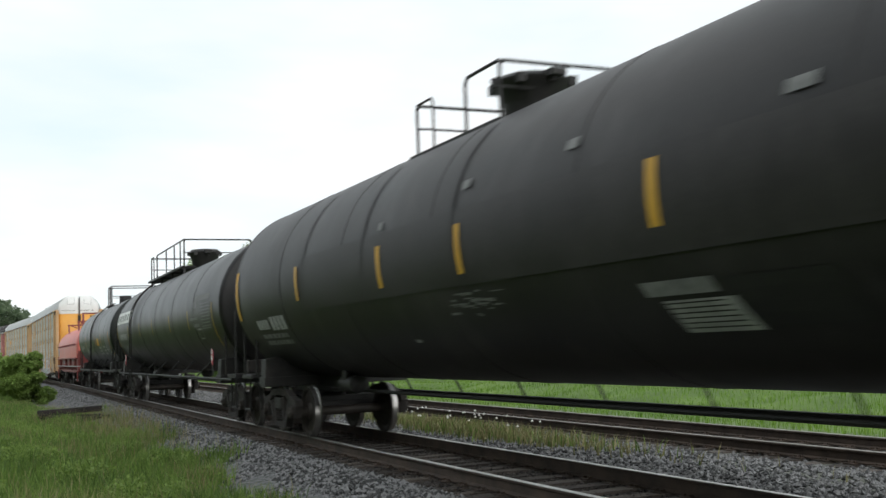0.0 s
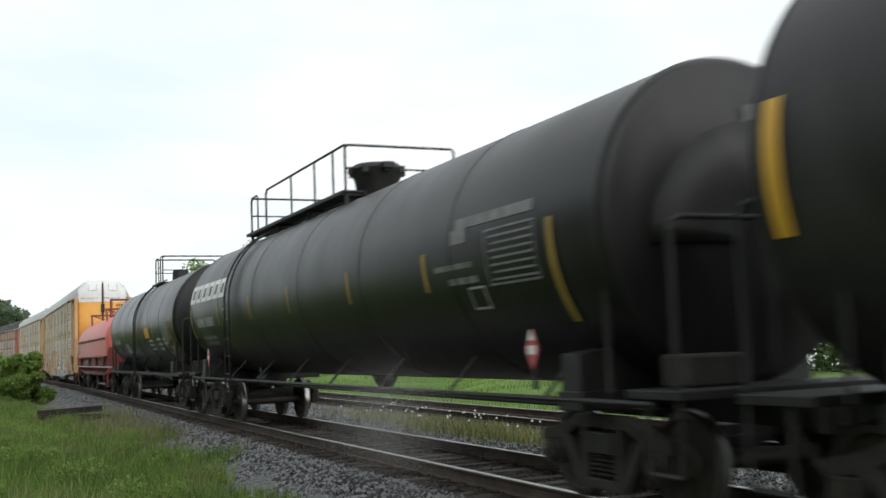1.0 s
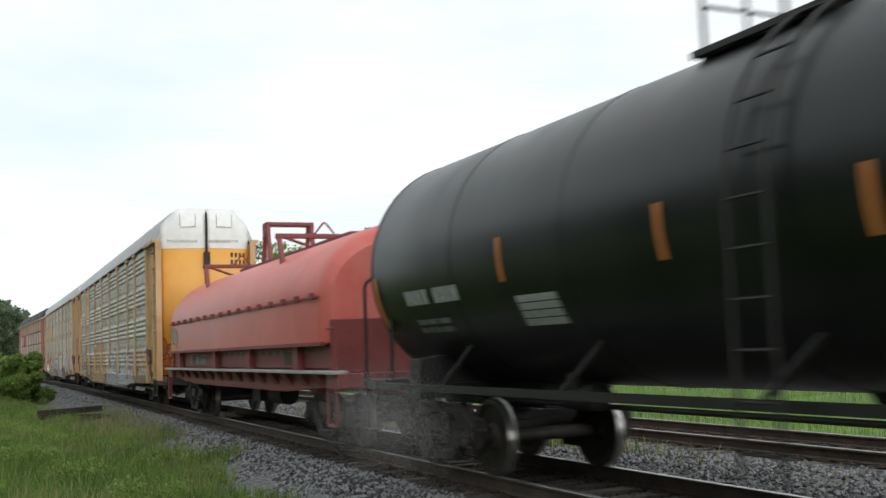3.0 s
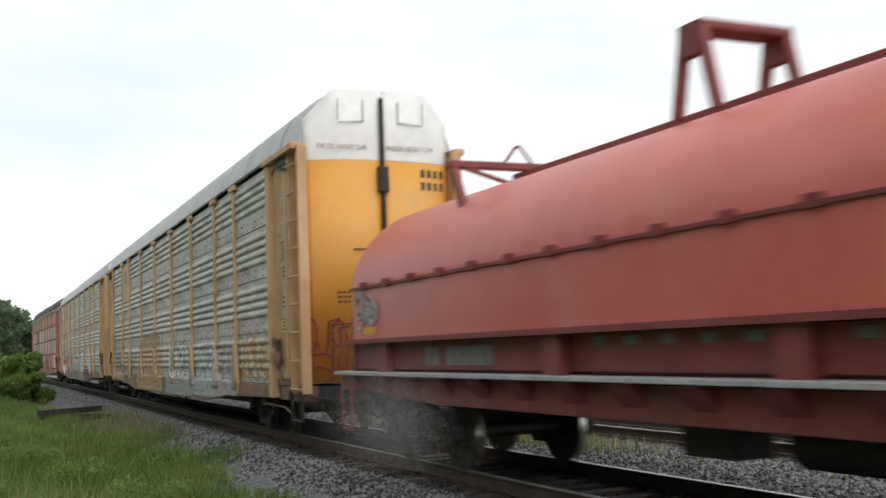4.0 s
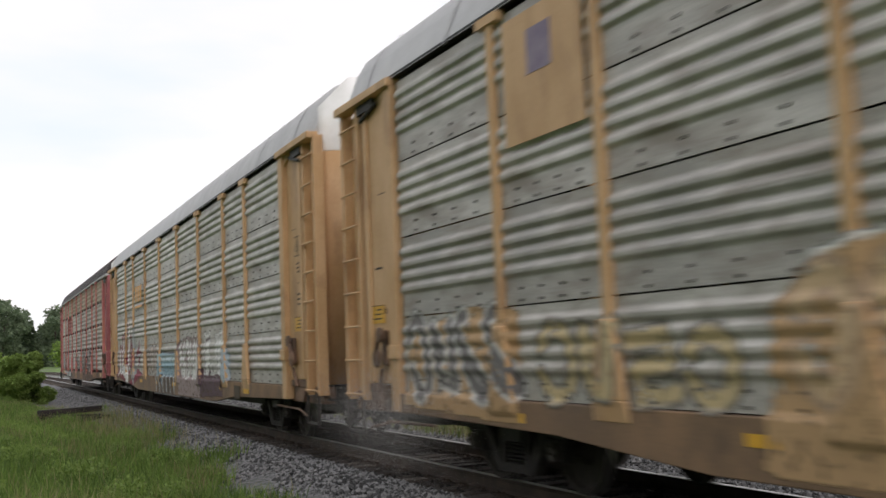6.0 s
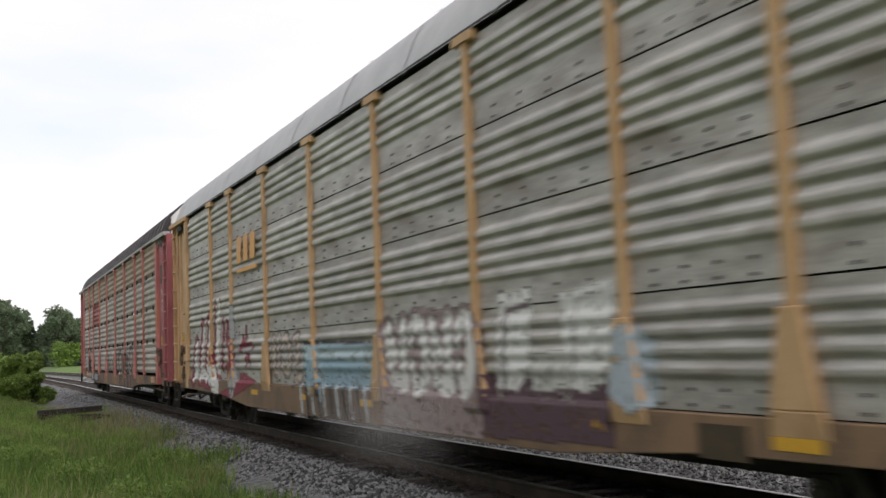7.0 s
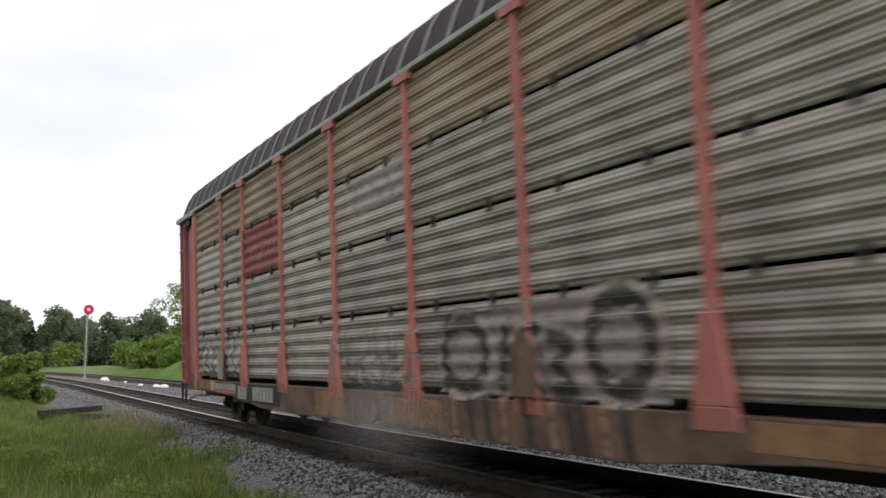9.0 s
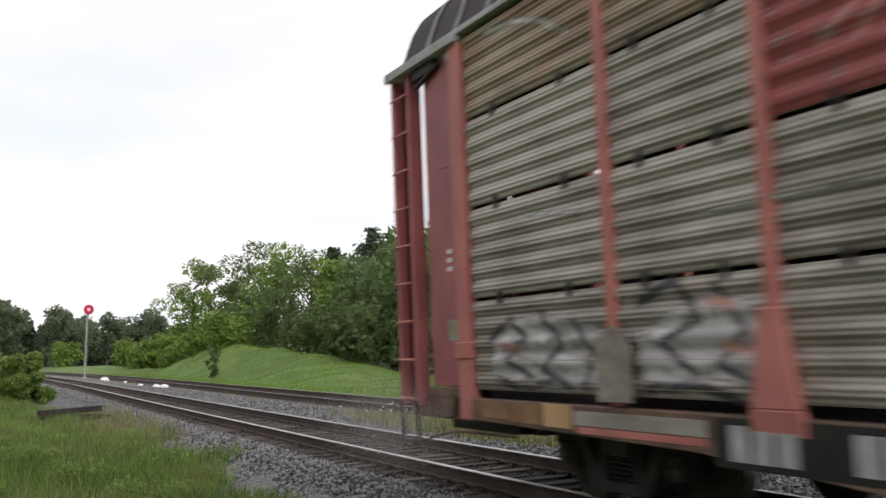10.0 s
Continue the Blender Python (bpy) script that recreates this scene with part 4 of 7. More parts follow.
# ---- covered coil car ----
def build_coil_car():
    car = thing("coil_car", "red covered coil car with a rounded weathered hood", "freight car", "cars of the freight train")
    half, tx = 7.5, 5.7
    CARS.append((car, 71.1, tx))
    def hood_outline(w, z0, z1):
        o = [(w, z0), (w, z0 + 0.72)]
        for i in range(1, 13):
            a = math.pi / 2 * i / 12
            o.append((w * math.cos(a) ** 1.05, z0 + 0.72 + (z1 - z0 - 0.72) * math.sin(a)))
        return o + [(-y, z) for y, z in reversed(o[:-1])]
    hw, z0, z1 = 1.50, 1.68, 3.62
    hl = 7.0
    rings = [(-hl, 0.90, 0.86), (-hl + 0.10, 0.965, 0.95), (-hl + 0.32, 1, 1), (hl - 0.32, 1, 1), (hl - 0.10, 0.965, 0.95), (hl, 0.90, 0.86)]
    v, f = [], []
    k = 0
    for x, a, b in rings:
        o = hood_outline(hw * a, z0, z0 + (z1 - z0) * b)
        k = len(o)
        v += [(x, y, z) for y, z in o]
    for i in range(len(rings) - 1):
        f += [(i * k + j, i * k + j + 1, (i + 1) * k + j + 1, (i + 1) * k + j) for j in range(k - 1)]
    f += [tuple(range(k)), tuple(range((len(rings) - 1) * k, len(rings) * k))[::-1]]
    hood = part("hood", Shape().add(v, f), COIL_RED, car, "rounded red steel hood with paler pink patches", None, 0, False)
    for w in (1, -1):
        seam = Shape()
        seam.box(-hl + 0.2, hl - 0.2, min(1.50 * w, 1.53 * w), max(1.50 * w, 1.53 * w), 2.395, 2.43)
        for x in np.arange(-hl + 0.5, hl - 0.2, 0.85):
            seam.box(x - 0.07, x + 0.07, min(1.50 * w, 1.56 * w), max(1.50 * w, 1.56 * w), 2.38, 2.48)
        part("lap_seam", seam, COIL_BODY, hood, "overlapping hood seam with lugs")
        lip = Shape().box(-hl, hl, min(1.48 * w, 1.55 * w), max(1.48 * w, 1.55 * w), 1.64, 1.70)
        part("hood_lip", lip, COIL_BODY, hood)
    # lifting gear along the top
    s = Shape().box(-4.4, 4.4, -0.11, 0.11, z1 - 0.03, z1 + 0.12)
    part("lifting_beam", s, COIL_BODY, car, "dark red lifting beam on the hood's ridge", None, 0.01)
    for x, d in ((3.9, 1), (-3.15, 1)):
        g = Shape()
        for w in (1, -1):
            g.prism([(x - 0.05, 3.05), (x + 0.07, 3.05), (x + 0.42, 3.80), (x + 0.30, 3.80)], 1.02 * w - 0.045, 1.02 * w + 0.045)
            g.box(x - 0.14, x + 0.16, min(0.92 * w, 1.12 * w), max(0.92 * w, 1.12 * w), 3.02, 3.10)
            g.rod((x + 0.36, 0.95 * w, 3.80), (x + 0.1, 0.35 * w, 3.55), 0.03)
        g.box(x + 0.28, x + 0.44, -1.08, 1.08, 3.77, 3.86)
        g.pipe([(x + 0.36, 0.30, 3.85), (x + 0.36, 0.12, 4.08), (x + 0.36, 0.06, 4.08), (x + 0.36, -0.12, 3.85)], 0.022)
        part("lifting_bracket", g, COIL_BODY, car, "dark red lifting bracket", None, 0.01)
    p = Shape()
    for w in (1, -1):
        p.prism([(0.36, 3.58), (0.48, 3.58), (0.30, 4.36), (0.18, 4.36)], 0.50 * w - 0.04, 0.50 * w + 0.04)
        p.prism([(-0.22, 3.58), (-0.10, 3.58), (0.08, 4.36), (-0.04, 4.36)], 0.50 * w - 0.04, 0.50 * w + 0.04)
        p.prism([(-0.02, 4.12), (0.28, 4.12), (0.30, 4.40), (-0.04, 4.40)], 0.50 * w - 0.05, 0.50 * w + 0.05)
    p.box(-0.04, 0.30, -0.54, 0.54, 4.36, 4.44)
    part("lifting_portal", p, COIL_BODY, car, "dark red lifting portal frame", None, 0.01)
    # trough body and sills
    b = Shape()
    b.box(-half + 0.5, half - 0.5, -1.30, 1.30, 1.05, 1.66)
    part("trough", b, COIL_BODY, car, "dark red coil trough", None, 0.015)
    for w in (1, -1):
        s = Shape()
        s.box(-half + 0.4, half - 0.4, min(1.30 * w, 1.36 * w), max(1.30 * w, 1.36 * w), 1.28, 1.64)
        for x in (-5.3, -1.9, 1.3, 5.75):
            s.box(x - 0.16, x + 0.16, min(1.36 * w, 1.48 * w), max(1.36 * w, 1.48 * w), 1.24, 1.66)
        part("side_beam", s, COIL_BODY, car, "dark red side beam with stakes", None, 0.012)
        wlk = Shape().box(-half, half, min(1.28 * w, 1.56 * w), max(1.28 * w, 1.56 * w), 1.20, 1.25)
        part("side_walk", wlk, STENCIL, car, "grey steel walkway along the side", None, 0.008)
        low = Shape().prism([(-half + 0.1, 1.18), (-half + 0.1, 0.98), (-tx - 0.9, 0.98), (-tx + 1.5, 0.86), (tx - 1.5, 0.86), (tx + 0.9, 0.98), (half - 0.1, 0.98), (half - 0.1, 1.18)], 1.32 * w - 0.04, 1.32 * w + 0.04)
        part("side_sill", low, COIL_BODY, car, "dark red lower sill", None, 0.01)
        for x in np.arange(-half + 1.0, half - 0.8, 0.95):
            br = Shape().prism([(1.34 * w, 1.19), (1.52 * w, 1.19), (1.36 * w, 0.98)], x - 0.16, x + 0.16, "x")
            part("walk_bracket", br, COIL_BODY, car)
        sq = Shape()
        for x in np.arange(-5.6, 0.9, 0.52):
            sq.box(x - 0.10, x + 0.10, min(1.362 * w, 1.366 * w), max(1.362 * w, 1.366 * w), 1.52, 1.60)
        marks(sq, STENCIL_DIM, car, "row of small pale squares")
    # number as plain bars at the rear, sprayed tags and yellow sign
    nb = Shape()
    for k in range(9):
        if k != 2:
            nb.box(4.53 - 0.205 * k - 0.165, 4.53 - 0.205 * k, 1.362, 1.368, 1.34, 1.56)
    marks(nb, STENCIL_DIM, car, "row of pale stencil bars")
    part("sign", Shape().box(5.85, 6.30, 1.505, 1.515, 1.76, 1.86), YELLOW, car, "faded yellow instruction plate")
    sp = Shape()
    rg = random.Random(4)
    for k in range(13):
        cx, cz, rr = 6.2 + rg.uniform(-0.32, 0.32), 2.10 + rg.uniform(-0.16, 0.16), rg.uniform(0.07, 0.17)
        sp.pipe([(cx + rr * math.cos(q), 1.507, cz + rr * math.sin(q)) for q in np.linspace(0.3, rg.uniform(3.6, 6.0), 10)], 0.017, 5)
    part("graffiti", sp, STENCIL, car, "white sprayed scribble on the hood")
    dp = Shape().box(-4.80, -4.25, 1.362, 1.370, 1.33, 1.56)
    part("data_plate", dp, STENCIL_DARK, car, "dark data plate")
    for d in (1, -1):
        e = d * half
        s = Shape()
        a, c = sorted((d * (half - 0.6), e))
        s.box(a, c, -1.45, 1.45, 0.98, 1.2)
        s.box(min(d * 3.5, e), max(d * 3.5, e), -0.3, 0.3, 0.80, 1.1)
        s.box(d * tx - 0.2, d * tx + 0.2, -1.3, 1.3, 0.88, 1.05)
        part("end_sill", s, COIL_BODY, car, "", None, 0.012)
        part("bulkhead", Shape().box(d * (half - 0.45) - 0.06, d * (half - 0.45) + 0.06, -1.40, 1.40, 1.2, 2.05), COIL_BODY, car, "dark red end bulkhead", None, 0.02)
        g = Shape()
        for w in (1, -1):
            y = 1.46 * w
            g.pipe([(e - 0.05 * d, y, 1.0), (e - 0.05 * d, y, 0.42), (e - 0.48 * d, y, 0.42), (e - 0.48 * d, y, 1.0)], 0.024)
            g.pipe([(e - 0.04 * d, y, 1.25), (e - 0.04 * d, y, 1.9), (e - 0.45 * d, y, 1.9)], 0.02)
        part("step", g, COIL_BODY, car)
        part("coupler", coupler_shape(e, d), TRUCK, car, "rusty knuckle coupler with brake hose", None, 0.012)
        build_truck(car, d * tx, WHEELS)
    u = Shape().lathe([(-2.2, 0.0), (-2.15, 0.2), (-1.2, 0.2), (-1.15, 0.0)], 16, "x", (0, 0.7, 0.72)).box(-0.6, 0.1, 0.5, 0.9, 0.55, 0.86).rod((-6, -0.3, 0.8), (6, -0.3, 0.8), 0.03)
    part("brake_rigging", u, FRAME_BLACK, car, "", None, 0, False)
    return car


# ---- autoracks ----
EDGE, RIBS = 11.98, (-9.22, -7.22, -4.35, -1.40, 1.60, 4.50, 7.28, 9.25)
Z0, Z1 = 1.00, 4.98       # foot and head of the side screens
WALL = 1.50
ROWS_A = ((1.000, 1.940), (1.952, 2.950), (2.962, 3.925), (3.937, Z1))
ROWS_B = ((1.080, 2.035), (2.065, 3.040), (3.070, 4.025), (4.055, Z1))
RIDGES = (1.235, 2.225, 3.215, 4.270)   # foot of the ridges on each newer screen
PITCH = 0.1555


def bulge_a(z):
    """Section of the newer side screens: four ridges over a flat riveted band that leans out a little at its foot."""
    for (lo, hi), q in zip(ROWS_A, RIDGES):
        if z <= hi + 0.006:
            if q <= z < q + 4 * PITCH:
                p = (z - q) / PITCH % 1.0
                return 0.035 * min(1.0, 1.25 * (0.5 - 0.5 * math.cos(2 * math.pi * p ** 0.85))) - 0.034
            if z < lo + 0.19:
                return -0.034 + 0.008 * min(1.0, (lo + 0.19 - z) / 0.16)
            return -0.034
    return -0.034


def bulge_b(z):
    """Section of the older screens: close ridges all over."""
    lo = max([r[0] for r in ROWS_B if r[0] <= z + 0.02], default=ROWS_B[0][0])
    p = z - lo
    return 0.030 * (0.5 - 0.5 * math.cos(2 * math.pi * p / 0.1945)) + 0.0085 * (0.5 - 0.5 * math.cos(2 * math.pi * p / 0.0486)) - 0.034


def screen_mesh(width, z0, z1, bulge, mat, step):
    k = int(round((z1 - z0) / step))
    v, f = [], []
    for i in range(k + 1):
        z = z0 + (z1 - z0) * i / k
        y = bulge(z)
        v += [(-width / 2, y, z), (width / 2, y, z), (-width / 2, y - 0.012, z), (width / 2, y - 0.012, z)]
    for i in range(k):
        a = 4 * i
        f += [(a, a + 1, a + 5, a + 4), (a + 2, a + 6, a + 7, a + 3), (a, a + 4, a + 6, a + 2), (a + 1, a + 3, a + 7, a + 5)]
    f += [(0, 2, 3, 1), (4 * k, 4 * k + 1, 4 * k + 3, 4 * k + 2)]
    me = bpy.data.meshes.new("screen_panel")
    me.from_pydata(v, [], f)
    me.materials.append(mat)
    me.polygons.foreach_set("use_smooth", [True] * len(me.polygons))
    me.set_sharp_from_angle(angle=radians(60))
    fix_normals(me)
    return me


def roof_outline(grow=0.0):
    o = [(1.53, 5.04), (1.50, 5.12), (1.36, 5.48), (1.22, 5.70), (0.98, 5.90), (0.80, 5.98), (0.0, 6.02)]
    o = [(y + grow * 0.6, z + grow) for y, z in o]
    return o + [(-y, z) for y, z in reversed(o[:-1])]


def sprayed(car, name, label, x0, x1, z0, z1, bulge, strokes, step=0.035):
    """A coat of sprayed paint that follows the screens. strokes: (kind, colour, width, points) drawn one over another in x, z."""
    nx, nz = int((x1 - x0) / step) + 1, int((z1 - z0) / (step * 0.85)) + 1
    xs, zs = np.linspace(x0, x1, nx), np.linspace(z0, z1, nz)
    gx, gz = np.meshgrid(xs, zs)
    col = np.zeros((nz, nx, 4))
    for kind, colour, width, pts in strokes:
        if kind == "line":
            d = np.full(gx.shape, 1e9)
            for (ax, az), (bx, bz) in zip(pts[:-1], pts[1:]):
                ex, ez = bx - ax, bz - az
                tt = np.clip(((gx - ax) * ex + (gz - az) * ez) / (ex * ex + ez * ez + 1e-9), 0, 1)
                d = np.minimum(d, np.hypot(gx - ax - tt * ex, gz - az - tt * ez))
            cover = np.clip((width / 2 - d) / (step * 0.9) + 0.5, 0, 1)
        else:
            inside = np.zeros(gx.shape, bool)
            q = list(pts)
            for (ax, az), (bx, bz) in zip(q, q[1:] + q[:1]):
                hit = ((az > gz) != (bz > gz)) & (gx < (bx - ax) * (gz - az) / (bz - az + 1e-12) + ax)
                inside ^= hit
            cover = inside * 1.0
        cover = cover * 0.95
        col[..., :3] = col[..., :3] * (1 - cover[..., None]) + np.array(colour) * cover[..., None]
        col[..., 3] = np.maximum(col[..., 3], cover)
    # colour of bare cells next to paint, so that edges don't darken
    bare = col[..., 3] < 0.02
    tint = np.zeros_like(col[..., :3])
    wsum = np.zeros(col.shape[:2])
    for dx, dz in ((1, 0), (-1, 0), (0, 1), (0, -1)):
        tint += np.roll(col[..., :3] * col[..., 3:], (dz, dx), (0, 1))
        wsum += np.roll(col[..., 3], (dz, dx), (0, 1))
    col[bare, :3] = (tint / np.maximum(wsum, 1e-6)[..., None])[bare]
    ys = np.repeat(np.array([WALL + bulge(float(z)) for z in zs])[:, None], nx, 1)
    sill = gz < 1.0
    ys[sill] = 1.53
    for i, r in enumerate(RIBS):
        on = (np.abs(gx - r) < 0.065) & ~sill
        ys[on] = 1.536
        if bulge is bulge_a or i not in (0, 7):
            foot = np.abs(gx - r) < np.where(gz > 1.05, 0.10 + 0.14 * (1.75 - gz) / 0.70, 0.24 + 0.04 * (1.05 - gz) / 0.19)
            ys[foot & (gz < 1.75) & (gz > 0.86)] = 1.57
    belly = np.interp(np.abs(gx), (6.0, 8.2, 13.9), (0.54, 0.70, 0.79))
    col[..., 3] *= gz > belly
    v = np.stack([gx, ys + 0.006, gz], -1).reshape(-1, 3)
    idx = np.arange(nx * nz).reshape(nz, nx)
    keep = (col[:-1, :-1, 3] + col[1:, :-1, 3] + col[:-1, 1:, 3] + col[1:, 1:, 3]) > 0.01
    f = np.stack([idx[:-1, :-1], idx[:-1, 1:], idx[1:, 1:], idx[1:, :-1]], -1)[keep]
    used = np.unique(f)
    remap = np.zeros(nx * nz, int)
    remap[used] = np.arange(len(used))
    me = bpy.data.meshes.new(name)
    me.from_pydata(v[used].tolist(), [], remap[f].tolist())
    a = me.color_attributes.new("paint", "FLOAT_COLOR", "POINT")
    a.data.foreach_set("color", col.reshape(-1, 4)[used].astype(np.float32).ravel())
    me.polygons.foreach_set("use_smooth", [True] * len(me.polygons))
    me.materials.append(PAINT)
    ob = new(name, me)
    ob.parent = car
    return tagged(ob, label, kind="stuff")


def scrawl(rnd, x0, x1, z0, z1, letters, colour, width, lean=0.0, edge=None, kinds=(0, 2, 3, 4)):
    """Abstract rounded sprayed shapes side by side, with an outline colour below: no words."""
    out = []
    w = (x1 - x0) / letters
    for i in range(letters):
        cx = x0 + w * (i + 0.5)
        a, b = w * rnd.uniform(0.28, 0.42), (z1 - z0) / 2 * rnd.uniform(0.75, 1.0)
        cz = (z0 + z1) / 2 + rnd.uniform(-0.05, 0.05)
        kind = kinds[rnd.randrange(len(kinds))]
        if kind == 0:
            pts = [(cx + a * math.cos(q), cz + b * math.sin(q)) for q in np.linspace(0.5, 5.9, 12)]
        elif kind == 1:
            pts = [(cx - a, cz - b), (cx - a * 0.7, cz + b), (cx, cz - b * 0.3), (cx + a * 0.6, cz + b), (cx + a, cz - b)]
        elif kind == 2:
            pts = [(cx + a, cz + b * 0.8), (cx - a * 0.6, cz + b), (cx - a * 0.8, cz + 0.1 * b), (cx + a * 0.7, cz - 0.1 * b), (cx + a * 0.6, cz - b), (cx - a, cz - b * 0.8)]
        elif kind == 4:
            pts = [(cx + a * 1.2 * math.sin(1.7 * q) * (1 - 0.1 * q), cz + b * math.cos(q)) for q in np.linspace(0.2, 4.6, 14)]
        else:
            pts = [(cx - a, cz + b), (cx - a * 0.8, cz - b), (cx + a * 0.8, cz - b * 0.8), (cx + a, cz + b * 0.9), (cx + a * 0.2, cz)]
        pts = [(x + lean * (z - cz), z) for x, z in pts]
        if edge:
            out.append(("line", edge, width * 1.7, pts))
        out.append(("line", colour, width, pts))
    return out


def door_x(y):
    """How far the bowed end door stands from the car's middle, y off its centre line."""
    return 13.76 + 0.26 * (1 - (abs(y) / 1.33) ** 2.5)


def autorack(label, u, style):
    car = thing("autorack", label, "autorack", "cars of the freight train")
    CARS.append((car, u, 9.85))
    red = style == "red"
    rib_mat = RIB_RED if red else RACK_TAN
    end_mat = RACK_RED if red else RACK_TAN
    roof_mat = ROOF_DARK if red else ROOF_SILVER
    sill_mat = RUST_SILL if red else TAN_SILL
    bulge = bulge_b if red else bulge_a
    scr = GALV_OLD if red else GALV
    # roof, in sheets
    rf = Shape()
    o = roof_outline()
    v, f = [], []
    xs = [-13.74, -13.6, 13.6, 13.74]
    for x in xs:
        sh = 0.93 if abs(x) > 13.65 else 1.0
        v += [(x, y * sh, 5.04 + (z - 5.04) * (0.95 if sh < 1 else 1)) for y, z in o]
    k = len(o)
    for i in range(3):
        f += [(i * k + j, i * k + j + 1, (i + 1) * k + j + 1, (i + 1) * k + j) for j in range(k - 1)]
    f += [tuple(range(k)), tuple(range(3 * k, 4 * k))[::-1]]
    roof = part("roof", rf.add(v, f), roof_mat, car, "curved dark sheet roof" if red else "curved silver sheet roof", None, 0, False)
    og = roof_outline(0.014)
    for x in np.arange(-12.9, 13.0, 0.78 if red else 2.58):
        b = Shape()
        hw = 0.07 if red else 0.03
        v = [(x + dx, y, z) for dx in (-hw, hw) for y, z in og]
        b.add(v, [(j, j + 1, k + j + 1, k + j) for j in range(k - 1)])
        v2 = [(x + dx, y * 0.985, z - 0.03) for dx in (-hw - 0.005, hw + 0.005) for y, z in og]
        b.add(v2, [(j, k + j, k + j + 1, j + 1) for j in range(k - 1)])
        part("roof_seam", b, STENCIL_DIM if red else roof_mat, roof)
    # side screens
    edges = [-EDGE, *RIBS, EDGE]
    rows = ROWS_B if red else ROWS_A
    made = {}
    for i in range(len(edges) - 1):
        a, b = edges[i] + 0.05, edges[i + 1] - 0.05
        w = round(b - a, 3)
        for r, (za, zb) in enumerate(rows):
            key = (w, r)
            if key not in made:
                gap = 0.004 if red else 0.002
                made[key] = screen_mesh(w, za + gap, zb - gap, bulge, GALV_RUST if red and r == 3 else scr, 0.0081 if red else 0.013)
            for d in (1, -1):
                ob = new("screen_panel", made[key])
                ob.parent = car
                m = Matrix.Translation(((a + b) / 2, WALL * d, 0))
                ob.matrix_basis = m if d == 1 else m @ Matrix.Rotation(math.pi, 4, "Z")
    # ribs with flared feet, head plates and sill
    for i, x in enumerate(RIBS):
        for d in (1, -1):
            s = Shape()
            y0, y1 = sorted((1.44 * d, 1.536 * d))
            s.box(x - 0.06, x + 0.06, y0, y1, 1.0, 5.0)
            big = not red or i not in (0, 7)
            if big:
                s.prism([(x - 0.10, 1.75), (x + 0.10, 1.75), (x + 0.24, 1.05), (x - 0.24, 1.05)], min(1.5 * d, 1.57 * d), max(1.5 * d, 1.57 * d))
                s.add([(x - 0.24, 1.57 * d, 1.05), (x + 0.24, 1.57 * d, 1.05), (x + 0.28, 1.535 * d, 0.86), (x - 0.28, 1.535 * d, 0.86), (x - 0.24, 1.5 * d, 1.05), (x + 0.24, 1.5 * d, 1.05), (x + 0.28, 1.49 * d, 0.86), (x - 0.28, 1.49 * d, 0.86)],
                      [(0, 1, 2, 3), (4, 7, 6, 5), (0, 3, 7, 4), (1, 5, 6, 2), (0, 4, 5, 1), (3, 2, 6, 7)])
            part("rib", s, rib_mat, car, "upright steel rib with flared foot" if big else "upright steel rib", None, 0.012)
            g = Shape().box(x - 0.24, x + 0.24, min(1.46 * d, 1.56 * d), max(1.46 * d, 1.56 * d), 4.93, 5.03)
            part("gusset", g, rib_mat, car)
    for d in (1, -1):
        y0, y1 = sorted((1.40 * d, 1.555 * d))
        # on yellow racks the rail is thin and black, to draw the eave's shadow line
        if not red:
            y0, y1 = sorted((1.40 * d, 1.53 * d))
        part("eave_rail", Shape().box(-13.3, 13.3, y0, y1, 5.03 if red else 5.045, 5.10 if red else 5.085), STENCIL if red else FRAME_BLACK, car, "narrow rail below the eave, black where it draws the shadow line", None, 0.01)
        sl = Shape().prism([(-12.16, 0.99), (-12.16, 0.76), (-8.2, 0.69), (-6.0, 0.53), (6.0, 0.53), (8.2, 0.69), (12.16, 0.76), (12.16, 0.99)], min(1.40 * d, 1.53 * d), max(1.40 * d, 1.53 * d))
        part("side_sill", sl, sill_mat, car, "weathered side sill of the flat car", None, 0.012)
        lug = Shape()
        for i in range(len(edges) - 1):
            for fx in (0.25, 0.75) if red else (0.2, 0.4, 0.6, 0.8):
                x = edges[i] + (edges[i + 1] - edges[i]) * fx
                if red:
                    for r in range(1, 4):
                        z = rows[r][0] - 0.02
                        lug.box(x - 0.022, x + 0.022, min(1.48 * d, 1.518 * d), max(1.48 * d, 1.518 * d), z - 0.07, z + 0.07)
                else:
                    for r in range(4):
                        for q, wide in ((0.045, 0.034), (0.165, 0.026)):
                            z = rows[r][0] + q
                            lug.box(x - wide, x + wide, min(1.455 * d, 1.480 * d), max(1.455 * d, 1.480 * d), z - 0.013, z + 0.013)
        tagged(part("rivets", lug, JACKET if red else TRUCK, car), kind="stuff")
    # lowest box hangs below a real sill, added to block the bright ground beyond
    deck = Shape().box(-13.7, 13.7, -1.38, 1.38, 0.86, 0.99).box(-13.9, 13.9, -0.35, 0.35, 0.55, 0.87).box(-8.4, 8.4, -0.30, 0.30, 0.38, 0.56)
    for x in np.arange(-10, 10.1, 2.5):
        deck.box(x - 0.08, x + 0.08, -1.38, 1.38, 0.66, 0.88)
    for x in (9.85, -9.85):
        deck.box(x - 0.25, x + 0.25, -1.3, 1.3, 0.70, 0.86)
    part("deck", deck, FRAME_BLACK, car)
    inner = Shape()
    for z in (2.55, 4.05):
        inner.box(-12.5, 12.5, -1.40, 1.40, z, z + 0.06)
    part("inner_deck", inner, FRAME_BLACK, car)
